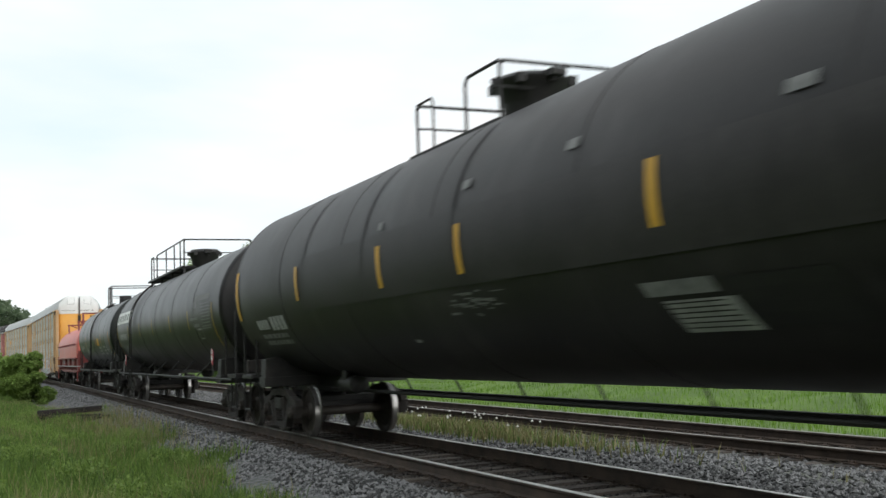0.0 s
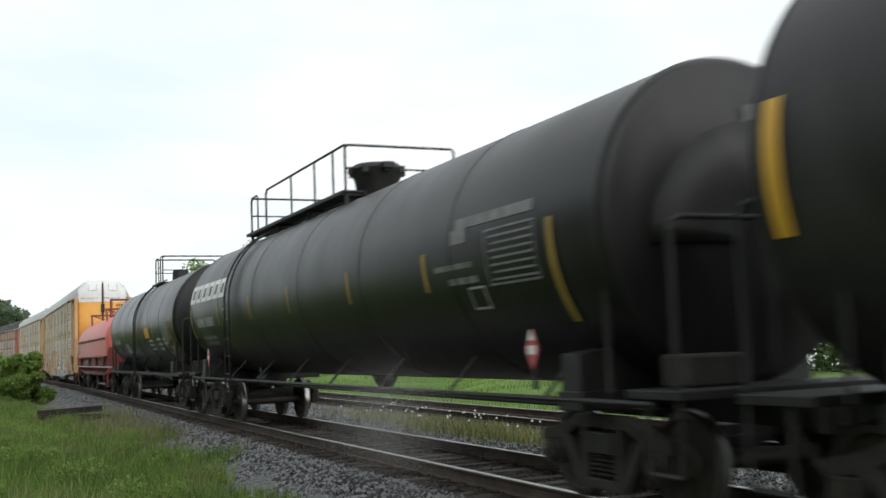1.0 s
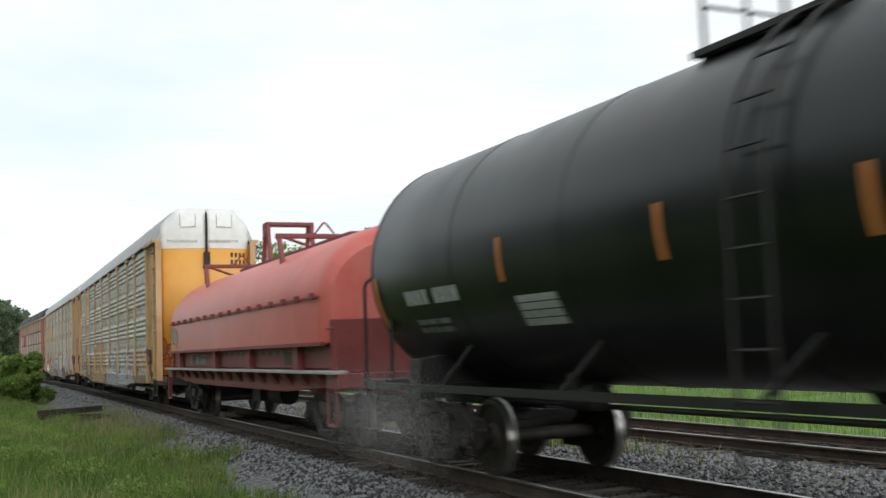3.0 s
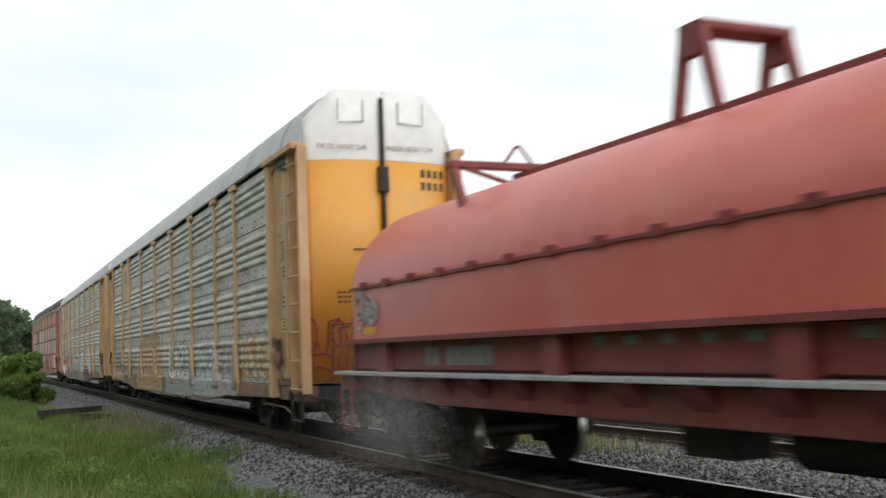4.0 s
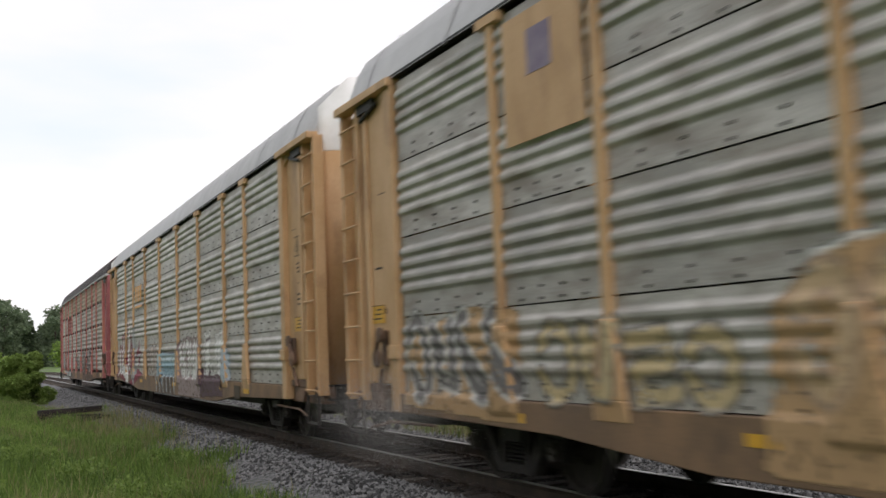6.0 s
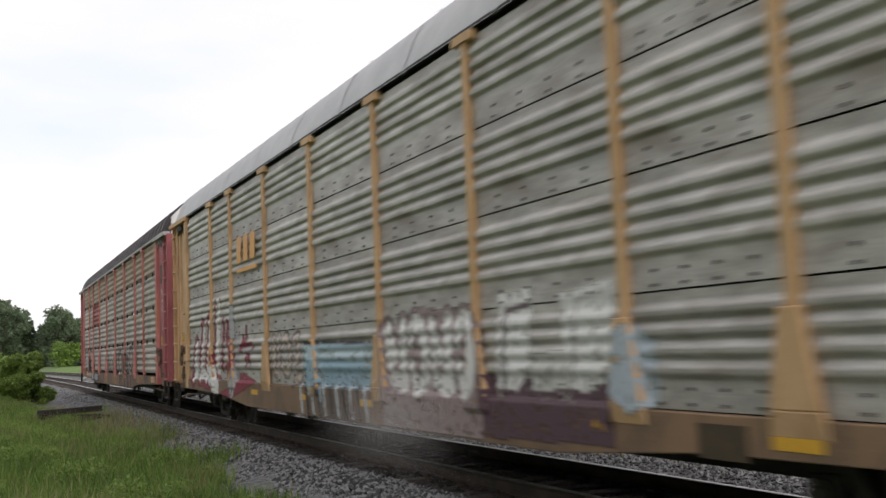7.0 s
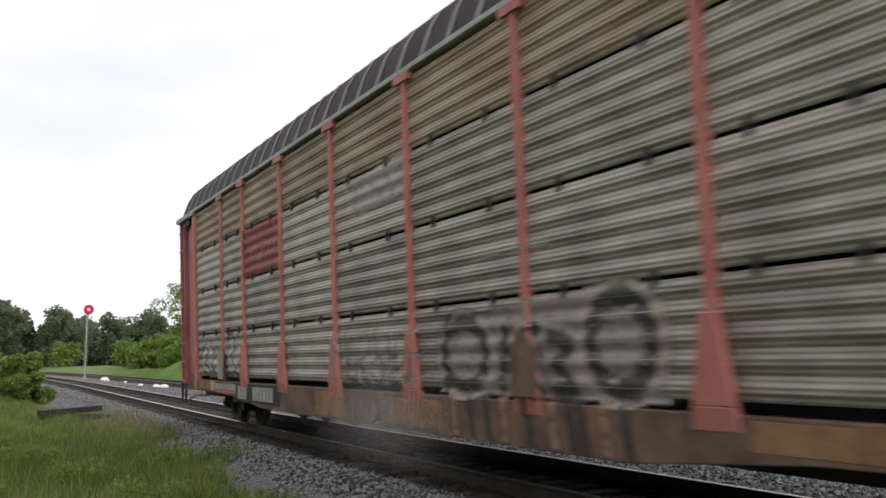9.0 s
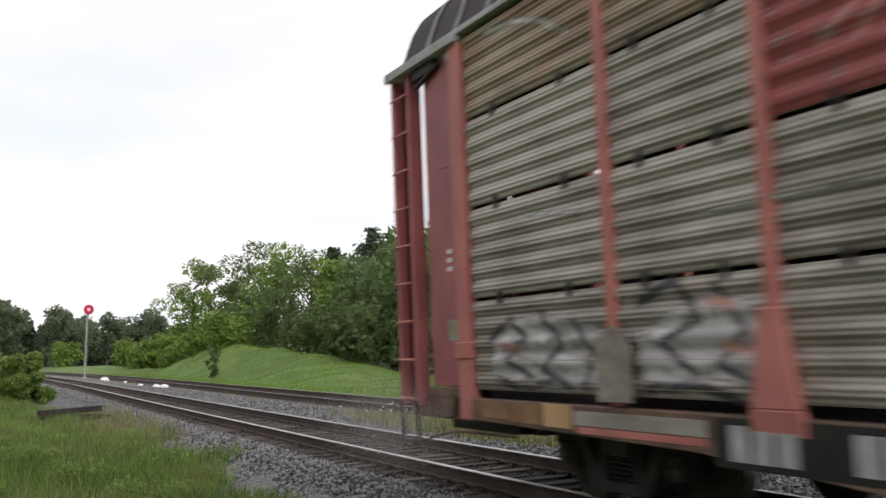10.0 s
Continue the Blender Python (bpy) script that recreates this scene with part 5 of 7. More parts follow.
    # ends
    for d in (1, -1):
        for w in (1, -1):
            open_end = red and d == 1
            a, b = sorted((d * (EDGE + 0.1), d * (13.12 if open_end else 13.16)))
            y0, y1 = sorted((1.36 * w, 1.455 * w))
            p = Shape().box(a, b, y0, y1, 1.10, 4.95)
            panel = part("end_panel", p, end_mat, car, "flat red end panel" if red else "flat painted end panel", None, 0.012)
            q0, q1 = sorted((d * 13.02, d * 13.16))
            if not open_end:
                part("panel_flange", Shape().box(q0, q1, min(1.456 * w, 1.49 * w), max(1.456 * w, 1.49 * w), 1.12, 4.94), end_mat, panel, "", None, 0.01)
            part("panel_mark", Shape().box(d * 12.6 - 0.12, d * 12.6 + 0.12, min(1.4555 * w, 1.459 * w), max(1.4555 * w, 1.459 * w), 3.62, 3.632), STENCIL_DARK, panel)
            # black box put in for the shade behind the slot between panel and ladder
            part("end_frame", Shape().box(min(d * 12.2, d * 13.75), max(d * 12.2, d * 13.75), min(1.18 * w, 1.30 * w), max(1.18 * w, 1.30 * w), 0.98, 5.0) if not open_end else Shape().box(12.2, 13.0, min(1.18 * w, 1.30 * w), max(1.18 * w, 1.30 * w), 0.98, 5.0), FRAME_BLACK, car)
            c = Shape()
            x = d * (EDGE + 0.13)
            c.box(x - 0.13, x + 0.13, min(1.40 * w, 1.545 * w), max(1.40 * w, 1.545 * w), 0.76, 4.98)
            c.box(x - 0.15, x + 0.15, min(1.40 * w, 1.575 * w), max(1.40 * w, 1.575 * w), 1.42, 1.60)
            part("corner_post", c, rib_mat, car, "stout painted corner post", None, 0.012)
            # ladder column: two stiles before a recessed back plate
            la, lb = d * (13.50 if open_end else 13.38), d * 13.97
            l = Shape()
            if open_end:
                l.box(lb - 0.05, lb + 0.05, min(1.2 * w, 1.40 * w), max(1.2 * w, 1.40 * w), 0.9, 4.95)
            else:
                l.box(min(la, lb), max(la, lb), min(1.34 * w, 1.37 * w), max(1.34 * w, 1.37 * w), 0.9, 4.92)
            lad = part("ladder_column", l, end_mat, car, "painted ladder column", None, 0.01)
            for q in (la, lb):
                st = Shape().box(q - 0.05, q + 0.05, min(1.34 * w, 1.51 * w), max(1.34 * w, 1.51 * w), 0.86, 5.0)
                part("stile", st, end_mat, lad, "", None, 0.01)
            for z in np.arange(0.94, 4.95, 0.47):
                rg = Shape().rod((la, 1.53 * w, z), (lb, 1.53 * w, z), 0.017, 8)
                part("rung", rg, RIB_RED if red else RACK_TAN, lad)
            br = Shape().box(min(d * EDGE, lb), max(d * EDGE, lb) + (0.05 if d > 0 else 0), min(1.40 * w, 1.60 * w), max(1.40 * w, 1.60 * w), 4.95, 5.06)
            br.prism([(d * 12.0, 4.95), (d * 12.55, 4.95), (d * 12.0, 4.62)], min(1.42 * w, 1.5 * w), max(1.42 * w, 1.5 * w))
            part("top_bracket", br, STENCIL if red else RACK_TAN, car, "", None, 0.01)
            hg = Shape().box(min(d * 12.7, d * 13.3), max(d * 12.7, d * 13.3), min(1.38 * w, 1.52 * w), max(1.38 * w, 1.52 * w), 4.82, 4.95)
            hg.rod((d * 12.6, 1.50 * w, 4.86), (d * 13.2, 1.50 * w, 4.72), 0.03)
            part("door_track", hg, FRAME_BLACK, car, "dark box and rod below the bracket")
            st = Shape().pipe([(la, 1.5 * w, 0.9), (la, 1.5 * w, 0.42), (lb, 1.5 * w, 0.42), (lb, 1.5 * w, 0.9)], 0.030)
            part("step", st, TRUCK, car)
            # underframe end below the panel: dark brackets, sill stub and pipes
            ue = Shape().box(min(d * 12.16, d * 13.9), max(d * 12.16, d * 13.9), min(1.20 * w, 1.40 * w), max(1.20 * w, 1.40 * w), 0.72, 0.98)
            ue.prism([(d * 12.5, 0.98), (d * 13.1, 0.98), (d * 12.95, 0.74), (d * 12.65, 0.74)], min(1.36 * w, 1.46 * w), max(1.36 * w, 1.46 * w))
            ue.box(min(d * 12.3, d * 13.2), max(d * 12.3, d * 13.2), min(1.40 * w, 1.47 * w), max(1.40 * w, 1.47 * w), 0.98, 1.09)
            ue.pipe([(d * 11.2, 1.42 * w, 0.62), (d * 12.6, 1.42 * w, 0.60), (d * 13.3, 1.45 * w, 0.48)], 0.022)
            part("underframe_end", ue, RUST_SILL, car, "grimy underframe end below the panel", None, 0.012)
        # end doors, bowed out at the middle
        z_top = lambda y: 6.00 if abs(y) < 0.85 else 6.00 - (abs(y) - 0.85) * 1.05
        for side in (1, -1):
            v, f = [], []
            ys = np.linspace(0.025, 1.33, 12)
            zz = [1.02, 3.3, 4.78, 4.80, 5.2]
            shut = 0.80 if red and d == 1 else 1.0
            for y in ys:
                bow = 0.26 * (1 - (y / 1.33) ** 2.5)
                for z in zz + [z_top(y)]:
                    v.append((d * ((13.76 if shut == 1.0 else 13.45) + bow), y * side * shut, z))
            m = len(zz) + 1
            low = [q for q in range(len(ys) - 1)]
            fy = [(i * m + j, (i + 1) * m + j, (i + 1) * m + j + 1, i * m + j + 1) for i in low for j in range(2)]
            fw = [(i * m + j, (i + 1) * m + j, (i + 1) * m + j + 1, i * m + j + 1) for i in low for j in range(2, m - 1)]
            dm = RACK_RED if red else (RACK_DOOR if u < 100 and d < 0 else end_mat)
            split = lambda faces: Shape().add([v[q] for q in sorted({i for f_ in faces for i in f_})], [tuple(sorted({i for f_ in faces for i in f_}).index(i) for i in f_) for f_ in faces])
            dy = split(fy)
            do = part("end_door", dy, dm, car, "bowed red end door" if red else "bowed yellow end door", None, 0, False)
            so = do.modifiers.new("thick", "SOLIDIFY")
            so.thickness = 0.04
            up = part("door_top", split(fw), WHITE, do, "white upper door sheet", None, 0, False)
            so = up.modifiers.new("thick", "SOLIDIFY")
            so.thickness = 0.04
            h = Shape()
            for z in (3.25,):
                h.box(min(d * 14.02, d * 14.025), max(d * 14.02, d * 14.025), min(0.06 * side, 0.55 * side), max(0.06 * side, 0.55 * side), z - 0.012, z + 0.012)
            part("door_seam", h, STENCIL_DARK, do)
            if side == (1 if d < 0 else -1) or not red:
                ha = Shape()
                for q in np.arange(0.36, 0.96, 0.1):
                    x0 = d * door_x(q + 0.05)
                    for zz0, zz1 in ((1.985, 2.005), (1.20, 1.214)):
                        ha.box(x0 - 0.02, x0 + 0.02, min(q * side, (q + 0.1) * side), max(q * side, (q + 0.1) * side), zz0, zz1)
                for q in (0.36, 0.948):
                    x0 = d * door_x(q)
                    ha.box(x0 - 0.02, x0 + 0.02, min(q * side, (q + 0.012) * side), max(q * side, (q + 0.012) * side), 1.2, 2.0)
                if shut == 1.0:
                    part("hatch_frame", ha, STENCIL_DARK if not red else FRAME_BLACK, do, "dark edge of a recessed hatch")
            hd = Shape()
            for yy in (0.32, 0.78):
                hd.rod((d * 14.03, yy * side, 5.45), (d * 14.03, yy * side, 5.82), 0.012, 6)
            hd.rod((d * 14.03, 0.32 * side, 5.45), (d * 14.03, 0.78 * side, 5.42), 0.012, 6)
            part("grab_iron", hd, STENCIL, do)
        lk = Shape().rod((d * 14.06, 0, 0.98), (d * 14.06, 0, 5.86), 0.035, 8)
        for z in (1.5, 2.6, 4.45):
            lk.box(d * 14.06 - 0.06, d * 14.06 + 0.06, -0.09, 0.09, z - 0.22, z + 0.22)
        part("lock_bar", lk, FRAME_BLACK if not red else RACK_RED, car, "dark upright locking bar", None, 0.01)
        es = Shape().box(min(d * 13.4, d * 13.92), max(d * 13.4, d * 13.92), -1.20, 1.20, 0.70, 0.97)
        es.box(min(d * 12.6, d * 13.9), max(d * 12.6, d * 13.9), -0.30, 0.30, 0.46, 0.75)
        es.pipe([(d * 13.96, -1.35, 0.80), (d * 14.0, -0.4, 0.66), (d * 14.0, 0.4, 0.66), (d * 13.96, 1.35, 0.80)], 0.022)
        for yb in (-0.9, 0.9):
            es.box(min(d * 11.9, d * 13.6), max(d * 11.9, d * 13.6), yb - 0.1, yb + 0.1, 0.56, 0.72)
        part("end_sill", es, FRAME_BLACK, car, "", None, 0.012)
        for w in (1, -1):
            if red and d == 1:
                continue
            hb = Shape().box(d * 12.55 - 0.06, d * 12.55 + 0.06, min(1.44 * w, 1.52 * w), max(1.44 * w, 1.52 * w), 1.34, 1.80)
            hb.lathe([(1.54 * w, 0.0), (1.54 * w, 0.12), (1.56 * w, 0.14), (1.58 * w, 0.12), (1.60 * w, 0.0)], 16, "y", (d * 12.68, 0, 1.44))
            hb.lathe([(1.54 * w, 0.0), (1.54 * w, 0.10), (1.60 * w, 0.10), (1.60 * w, 0.0)], 12, "y", (d * 12.52, 0, 1.74))
            hb.rod((d * 12.52, 1.57 * w, 1.80), (d * 12.74, 1.57 * w, 1.42), 0.035)
            hb.rod((d * 12.60, 1.52 * w, 1.30), (d * 12.78, 1.50 * w, 0.98), 0.03)
            part("latch_gear", hb, RUST_SILL, car, "rusty winch and latch at the foot of the end panel", None, 0.02)
            hs = Shape().pipe([(d * 13.4, 0.9 * w, 0.80), (d * 13.5, 0.95 * w, 0.55), (d * 13.7, 0.9 * w, 0.42), (d * 13.95, 0.7 * w, 0.50), (d * 14.1, 0.5 * w, 0.75)], 0.028, 8)
            part("air_hose", hs, FRAME_BLACK, car)
        if u > 140 or d == 1:
            slot = Shape()
            for z in (2.05, 3.35):
                slot.box(d * 14.0 - 0.03, d * 14.0 + 0.03, 0.30, 0.78, z, z + 0.16)
            part("door_slot", slot, FRAME_BLACK, car, "dark slot in the end door")
        cp = coupler_shape(d * 13.85, d)
        part("coupler", cp, TRUCK, car, "rusty knuckle coupler with brake hose", None, 0.012)
        build_truck(car, d * 9.85, WHEELS)
    # small stencils, signs and reflectors on the near end panels
    rnd = random.Random(int(u))
    for d in (1, -1):
        xc = d * 12.84
        s = Shape()
        for zl in (3.16, 3.48):
            s.box(xc - 0.20, xc + 0.20, 1.456, 1.460, zl, zl + 0.018)
        for k in range(7):
            n_words = rnd.randint(2, 3)
            for q in range(n_words):
                x0 = xc - 0.18 + 0.36 * q / n_words
                s.box(x0, x0 + rnd.uniform(0.05, 0.10), 1.456, 1.460, 3.205 + 0.037 * k, 3.220 + 0.037 * k)
        for zl, hw, hh in ((3.02, 0.09, 0.03), (2.95, 0.09, 0.03), (2.88, 0.07, 0.03), (2.70, 0.05, 0.015), (2.50, 0.08, 0.035), (2.42, 0.10, 0.035), (2.34, 0.08, 0.03)):
            s.box(xc - hw, xc - 0.01, 1.456, 1.460, zl, zl + hh)
            s.box(xc + 0.01, xc + hw, 1.456, 1.460, zl, zl + hh)
        if d == -1:
            marks(s, WHITE if red else STENCIL_DARK, car, "small rows of stencil bars on the end panel")
        elif not red:
            s = Shape().box(xc - 0.2, xc + 0.05, 1.456, 1.460, 2.62, 2.65)
            for k in range(5):
                s.box(xc - 0.30 + 0.10 * k, xc - 0.22 + 0.10 * k, 1.456, 1.460, 2.02, 2.09)
            marks(s, STENCIL_DARK, car, "faint stencil bars on the end panel")
        else:
            s = Shape()
            for zl in (2.42, 2.52, 2.62):
                s.box(12.50, 12.60, 1.456, 1.460, zl, zl + 0.05)
            marks(s, WHITE, car, "small white stencil bars on the end panel")
        if not (red and d == 1):
            sg = part("sign", Shape().box(xc - 0.24, xc + 0.24, 1.457, 1.466, 1.90, 2.14), YELLOW, car, "small yellow sign plate")
            sb = Shape()
            for k in range(3):
                sb.box(xc - 0.16, xc + 0.14 - 0.05 * k, 1.467, 1.469, 1.95 + 0.06 * k, 1.97 + 0.06 * k)
            sb.box(xc - 0.24, xc + 0.24, 1.467, 1.469, 2.13, 2.14)
            tagged(part("sign_rows", sb, STENCIL_DARK, sg), kind="stuff")
    if red:
        s = Shape().box(-12.93, -12.50, 1.4562, 1.4590, 3.68, 4.22)
        part("stencil", s, STENCIL_DARK, car, "dark stencil panel")
        part("colour_plate", Shape().box(12.30, 12.62, 1.457, 1.463, 1.62, 1.86), material("plate_olive", (0.24, 0.22, 0.12), (0.30, 0.34, 0.30), 0.6), car, "faded two-tone plate")
    for x in ((-9.2, -6.65, -0.85, 2.1, 5.35, 9.05) if not red else ()):
        q = Shape().box(x - 0.24, x + 0.24, 1.531, 1.535, 0.775, 0.87)
        part("reflector", q, YELLOW, car, "yellow reflector strip")
    return car


def letters(body, size, mat, parent, m, label):
    cu = bpy.data.curves.new("lettering", "FONT")
    cu.body, cu.size, cu.align_x = body, size, "CENTER"
    ob = bpy.data.objects.new("lettering", cu)
    scene.collection.objects.link(ob)
    me = bpy.data.meshes.new_from_object(ob.evaluated_get(bpy.context.evaluated_depsgraph_get()))
    bpy.data.objects.remove(ob)
    me.materials.clear()
    me.materials.append(mat)
    o = new("lettering", me)
    o.parent = parent
    o.matrix_basis = m
    return tagged(o, label)


def build_autoracks():
    rnd = random.Random(31)
    W_, C_, T_, B_, O_, P_, K_, R_ = (0.80, 0.80, 0.78), (0.52, 0.62, 0.66), (0.55, 0.50, 0.47), (0.30, 0.46, 0.55), (0.50, 0.30, 0.10), (0.34, 0.27, 0.30), (0.05, 0.045, 0.05), (0.28, 0.03, 0.06)
    # first rack
    a = autorack("yellow-framed silver autorack with sprayed paint along its foot", 94.35, "yellow")
    GREY_, TEAL_, ROSE_, GOLD_, DUSK_ = (0.37, 0.37, 0.36), (0.42, 0.465, 0.465), (0.42, 0.385, 0.38), (0.50, 0.32, 0.165), (0.14, 0.13, 0.13)
    st = [("fill", ROSE_, 0, [(-9.3, 0.60), (-9.2, 1.62), (-8.2, 1.75), (-7.2, 1.70), (-6.7, 0.56)])]
    st += scrawl(rnd, -9.2, -7.0, 1.02, 1.62, 3, (0.58, 0.53, 0.54), 0.16, 0.1, (0.30, 0.25, 0.27))
    st += [("fill", TEAL_, 0, [(-7.0, 0.62), (-7.0, 1.62), (-6.2, 1.84), (-5.3, 1.72), (-4.7, 1.45), (-4.5, 0.60)])]
    st += scrawl(rnd, -6.9, -4.6, 1.02, 1.70, 4, (0.64, 0.69, 0.69), 0.15, 0.1, (0.27, 0.29, 0.30))
    st += [("fill", GREY_, 0, [(-4.5, 0.56), (-4.5, 1.15), (-3.9, 1.84), (-2.1, 1.80), (-0.7, 1.64), (-0.3, 0.56)])]
    st += scrawl(rnd, -4.3, -0.6, 1.02, 1.80, 6, W_, 0.15, -0.1, DUSK_)
    st += [("fill", GOLD_, 0, [(0.2, 0.58), (0.3, 1.40), (1.2, 2.22), (3.0, 2.28), (4.8, 2.12), (5.3, 1.75), (5.4, 0.60)])]
    st += scrawl(rnd, 0.4, 5.2, 1.10, 2.05, 6, (0.60, 0.43, 0.26), 0.16, 0, (0.40, 0.28, 0.19))
    st += [("line", W_, 0.05, [(1.1, 2.2), (1.6, 2.28), (2.6, 2.26), (3.6, 2.3), (4.9, 2.1)])]
    st += scrawl(rnd, 5.6, 8.6, 1.05, 1.7, 4, (0.56, 0.44, 0.24), 0.13, 0, (0.30, 0.27, 0.22))
    st += [("fill", GOLD_, 0, [(8.9, 0.75), (8.9, 1.9), (10.1, 2.0), (11.7, 1.7), (11.85, 0.85)])]
    st += scrawl(rnd, 8.9, 11.8, 1.02, 1.95, 4, DUSK_, 0.15, 0.2, (0.60, 0.60, 0.58))
    st += [("fill", (0.52, 0.30, 0.11), 0, [(-11.7, 1.1), (-11.4, 1.7), (-10.7, 1.9), (-9.6, 1.65), (-9.5, 1.1)])]
    st += scrawl(rnd, -11.6, -9.5, 1.1, 1.9, 3, (0.60, 0.56, 0.50), 0.10, 0, (0.50, 0.30, 0.12))
    sprayed(a, "graffiti", "rows of white, grey and orange sprayed shapes", -11.9, 11.9, 0.54, 2.36, bulge_a, st)
    part("route_board", Shape().box(7.45, 8.95, 1.515, 1.525, 3.55, 4.85), RACK_TAN, a, "faded pale square board")
    part("route_mark", Shape().box(8.0, 8.45, 1.526, 1.530, 4.2, 4.65), material("faded_violet", (0.20, 0.16, 0.24), (0.30, 0.25, 0.32), 0.7), a)
    # lettering on the white door tops
    for y in (0.72, -0.52):
        m = Matrix(((0, 0, -1, -14.035), (-1, 0, 0, y), (0, 1, 0, 4.96), (0, 0, 0, 1))) @ Matrix.Diagonal((0.80, 1, 1, 1))
        letters("EXCESS HEIGHT CAR", 0.118, STENCIL_DARK, a, m, "dark stencilled lettering on the white door top")
    nb = Shape()
    for r in range(2):
        for k in range(4):
            nb.box(-door_x(0.77 + 0.13 * k) - 0.006, -door_x(0.77 + 0.13 * k) + 0.01, -0.72 - 0.13 * k - 0.10, -0.72 - 0.13 * k, 4.52 - 0.22 * r, 4.66 - 0.22 * r)
    marks(nb, STENCIL_DARK, a, "dark stencil bars on the door")
    nb = Shape()
    for k in range(3):
        [nb.box(-door_x(0.4 + 0.08 * q) - 0.006, -door_x(0.4 + 0.08 * q) + 0.01, 0.37 + 0.08 * q, 0.43 + 0.08 * q, 2.35 + 0.08 * k, 2.385 + 0.08 * k) for q in range(6)]
    marks(nb, STENCIL_DARK, a)
    tag = Shape()
    curl = lambda cy, cz, ry, rz, q0, q1: [(cy + ry * math.cos(q), cz + rz * math.sin(q)) for q in np.linspace(q0, q1, 12)]
    for pts in (curl(1.12, 1.78, 0.09, 0.26, 0.4, 5.6), curl(0.92, 1.66, 0.10, 0.20, 2.6, 6.2), [(0.82, 1.60), (0.80, 1.98), (0.60, 2.04), (0.50, 1.90), (0.78, 1.76)], curl(0.60, 1.78, 0.14, 0.22, -1.5, 2.4),
                [(0.72, 1.55), (0.70, 1.2), (0.78, 0.98)], [(0.52, 1.95), (0.42, 1.60), (0.46, 1.15), (0.30, 1.02)], [(1.18, 1.42), (0.92, 1.46), (0.66, 1.38)], [(0.42, 1.62), (0.26, 1.72)], [(1.2, 1.24), (0.9, 1.22), (0.72, 1.14), (0.5, 1.2)]):
        tag.pipe([(-door_x(0.82 * y + 0.33) + 0.014, 0.82 * y + 0.33, z + 0.06) for y, z in pts], 0.027, 5)
    part("graffiti", tag, material("spray_dark_red", (0.20, 0.025, 0.025), (0.28, 0.04, 0.035), 0.6), a, "red sprayed scrawl on the door")
    # second rack
    b = autorack("yellow-framed silver autorack with white and blue sprayed blocks", 123.73, "yellow")
    PLUM_ = (0.11, 0.06, 0.075)
    st = [("fill", PLUM_, 0, [(-7.0, 0.66), (-7.0, 1.22), (-4.5, 1.24), (-4.4, 0.58)])]
    st += [("fill", W_, 0, [(-4.75, 1.1), (-4.85, 2.08), (-5.6, 2.12), (-5.5, 1.35), (-5.2, 1.08)]), ("fill", W_, 0, [(-6.2, 1.15), (-6.1, 2.02), (-7.05, 2.10), (-6.95, 1.25), (-6.5, 1.1)]),
           ("fill", (0.62, 0.62, 0.58), 0, [(-5.5, 1.1), (-5.55, 1.45), (-6.25, 1.5), (-6.2, 1.12)])]
    st += [("line", PLUM_, 0.06, [(-4.9, 1.1), (-5.0, 1.9), (-5.5, 1.95)]), ("line", (0.45, 0.43, 0.42), 0.05, [(-6.3, 1.2), (-6.4, 1.95), (-6.9, 2.0)])]
    st += [("fill", (0.36, 0.28, 0.27), 0, [(-1.5, 0.56), (-1.55, 1.72), (-2.8, 2.06), (-4.4, 1.90), (-4.5, 0.56)])]
    st += scrawl(rnd, -4.4, -1.6, 1.05, 1.95, 4, W_, 0.24, 0.1, (0.30, 0.22, 0.22))
    st += [("fill", B_, 0, [(-1.1, 1.02), (-1.12, 1.64), (2.2, 1.68), (2.2, 1.02)]), ("fill", (0.50, 0.63, 0.68), 0, [(-1.0, 1.40), (-1.0, 1.60), (2.1, 1.63), (2.1, 1.44)])]
    st += [("line", K_, 0.05, [(-1.12, 1.04), (-1.13, 1.66), (2.2, 1.70)]), ("line", (0.42, 0.55, 0.62), 0.14, [(1.3, 1.7), (1.2, 0.6)])]
    st += [("line", (0.55, 0.60, 0.62), 0.12, [(x, 1.02), (x - 0.12, 0.58)]) for x in np.arange(-0.8, 2.6, 0.62)]
    st += [("line", K_, 0.13, [(x, 1.0), (x - 0.15, 0.58)]) for x in np.arange(-0.5, 2.4, 0.62)]
    st += scrawl(rnd, 2.3, 4.2, 1.08, 1.85, 3, (0.62, 0.52, 0.46), 0.13, 0, (0.20, 0.16, 0.15))
    st += [("fill", R_, 0, [(11.75, 0.95), (11.7, 1.25), (11.0, 0.88), (9.4, 0.98), (8.6, 0.70), (7.2, 0.90), (6.6, 1.22), (5.3, 1.0), (6.9, 0.72), (8.2, 0.56), (9.4, 0.76)])]
    snow, mist = (0.80, 0.80, 0.78), (0.44, 0.45, 0.46)
    for x, top, foot, w in ((11.12, 1.88, 1.04, 0.30), (10.32, 2.26, 1.04, 0.26), (9.62, 2.36, 1.04, 0.30), (8.70, 2.74, 0.78, 0.42)):
        st += [("line", R_, w + 0.20, [(x + 0.22, foot), (x - 0.06, top - 0.05)])]
        st += [("line", snow, w, [(x + 0.16, foot + 0.02), (x - 0.12, top - 0.12)])]
    st += [("fill", snow, 0, [(11.45, 1.02), (11.2, 1.36), (10.0, 1.26), (8.9, 1.34), (8.45, 1.2), (8.5, 0.72), (9.2, 0.70), (9.4, 1.02)])]
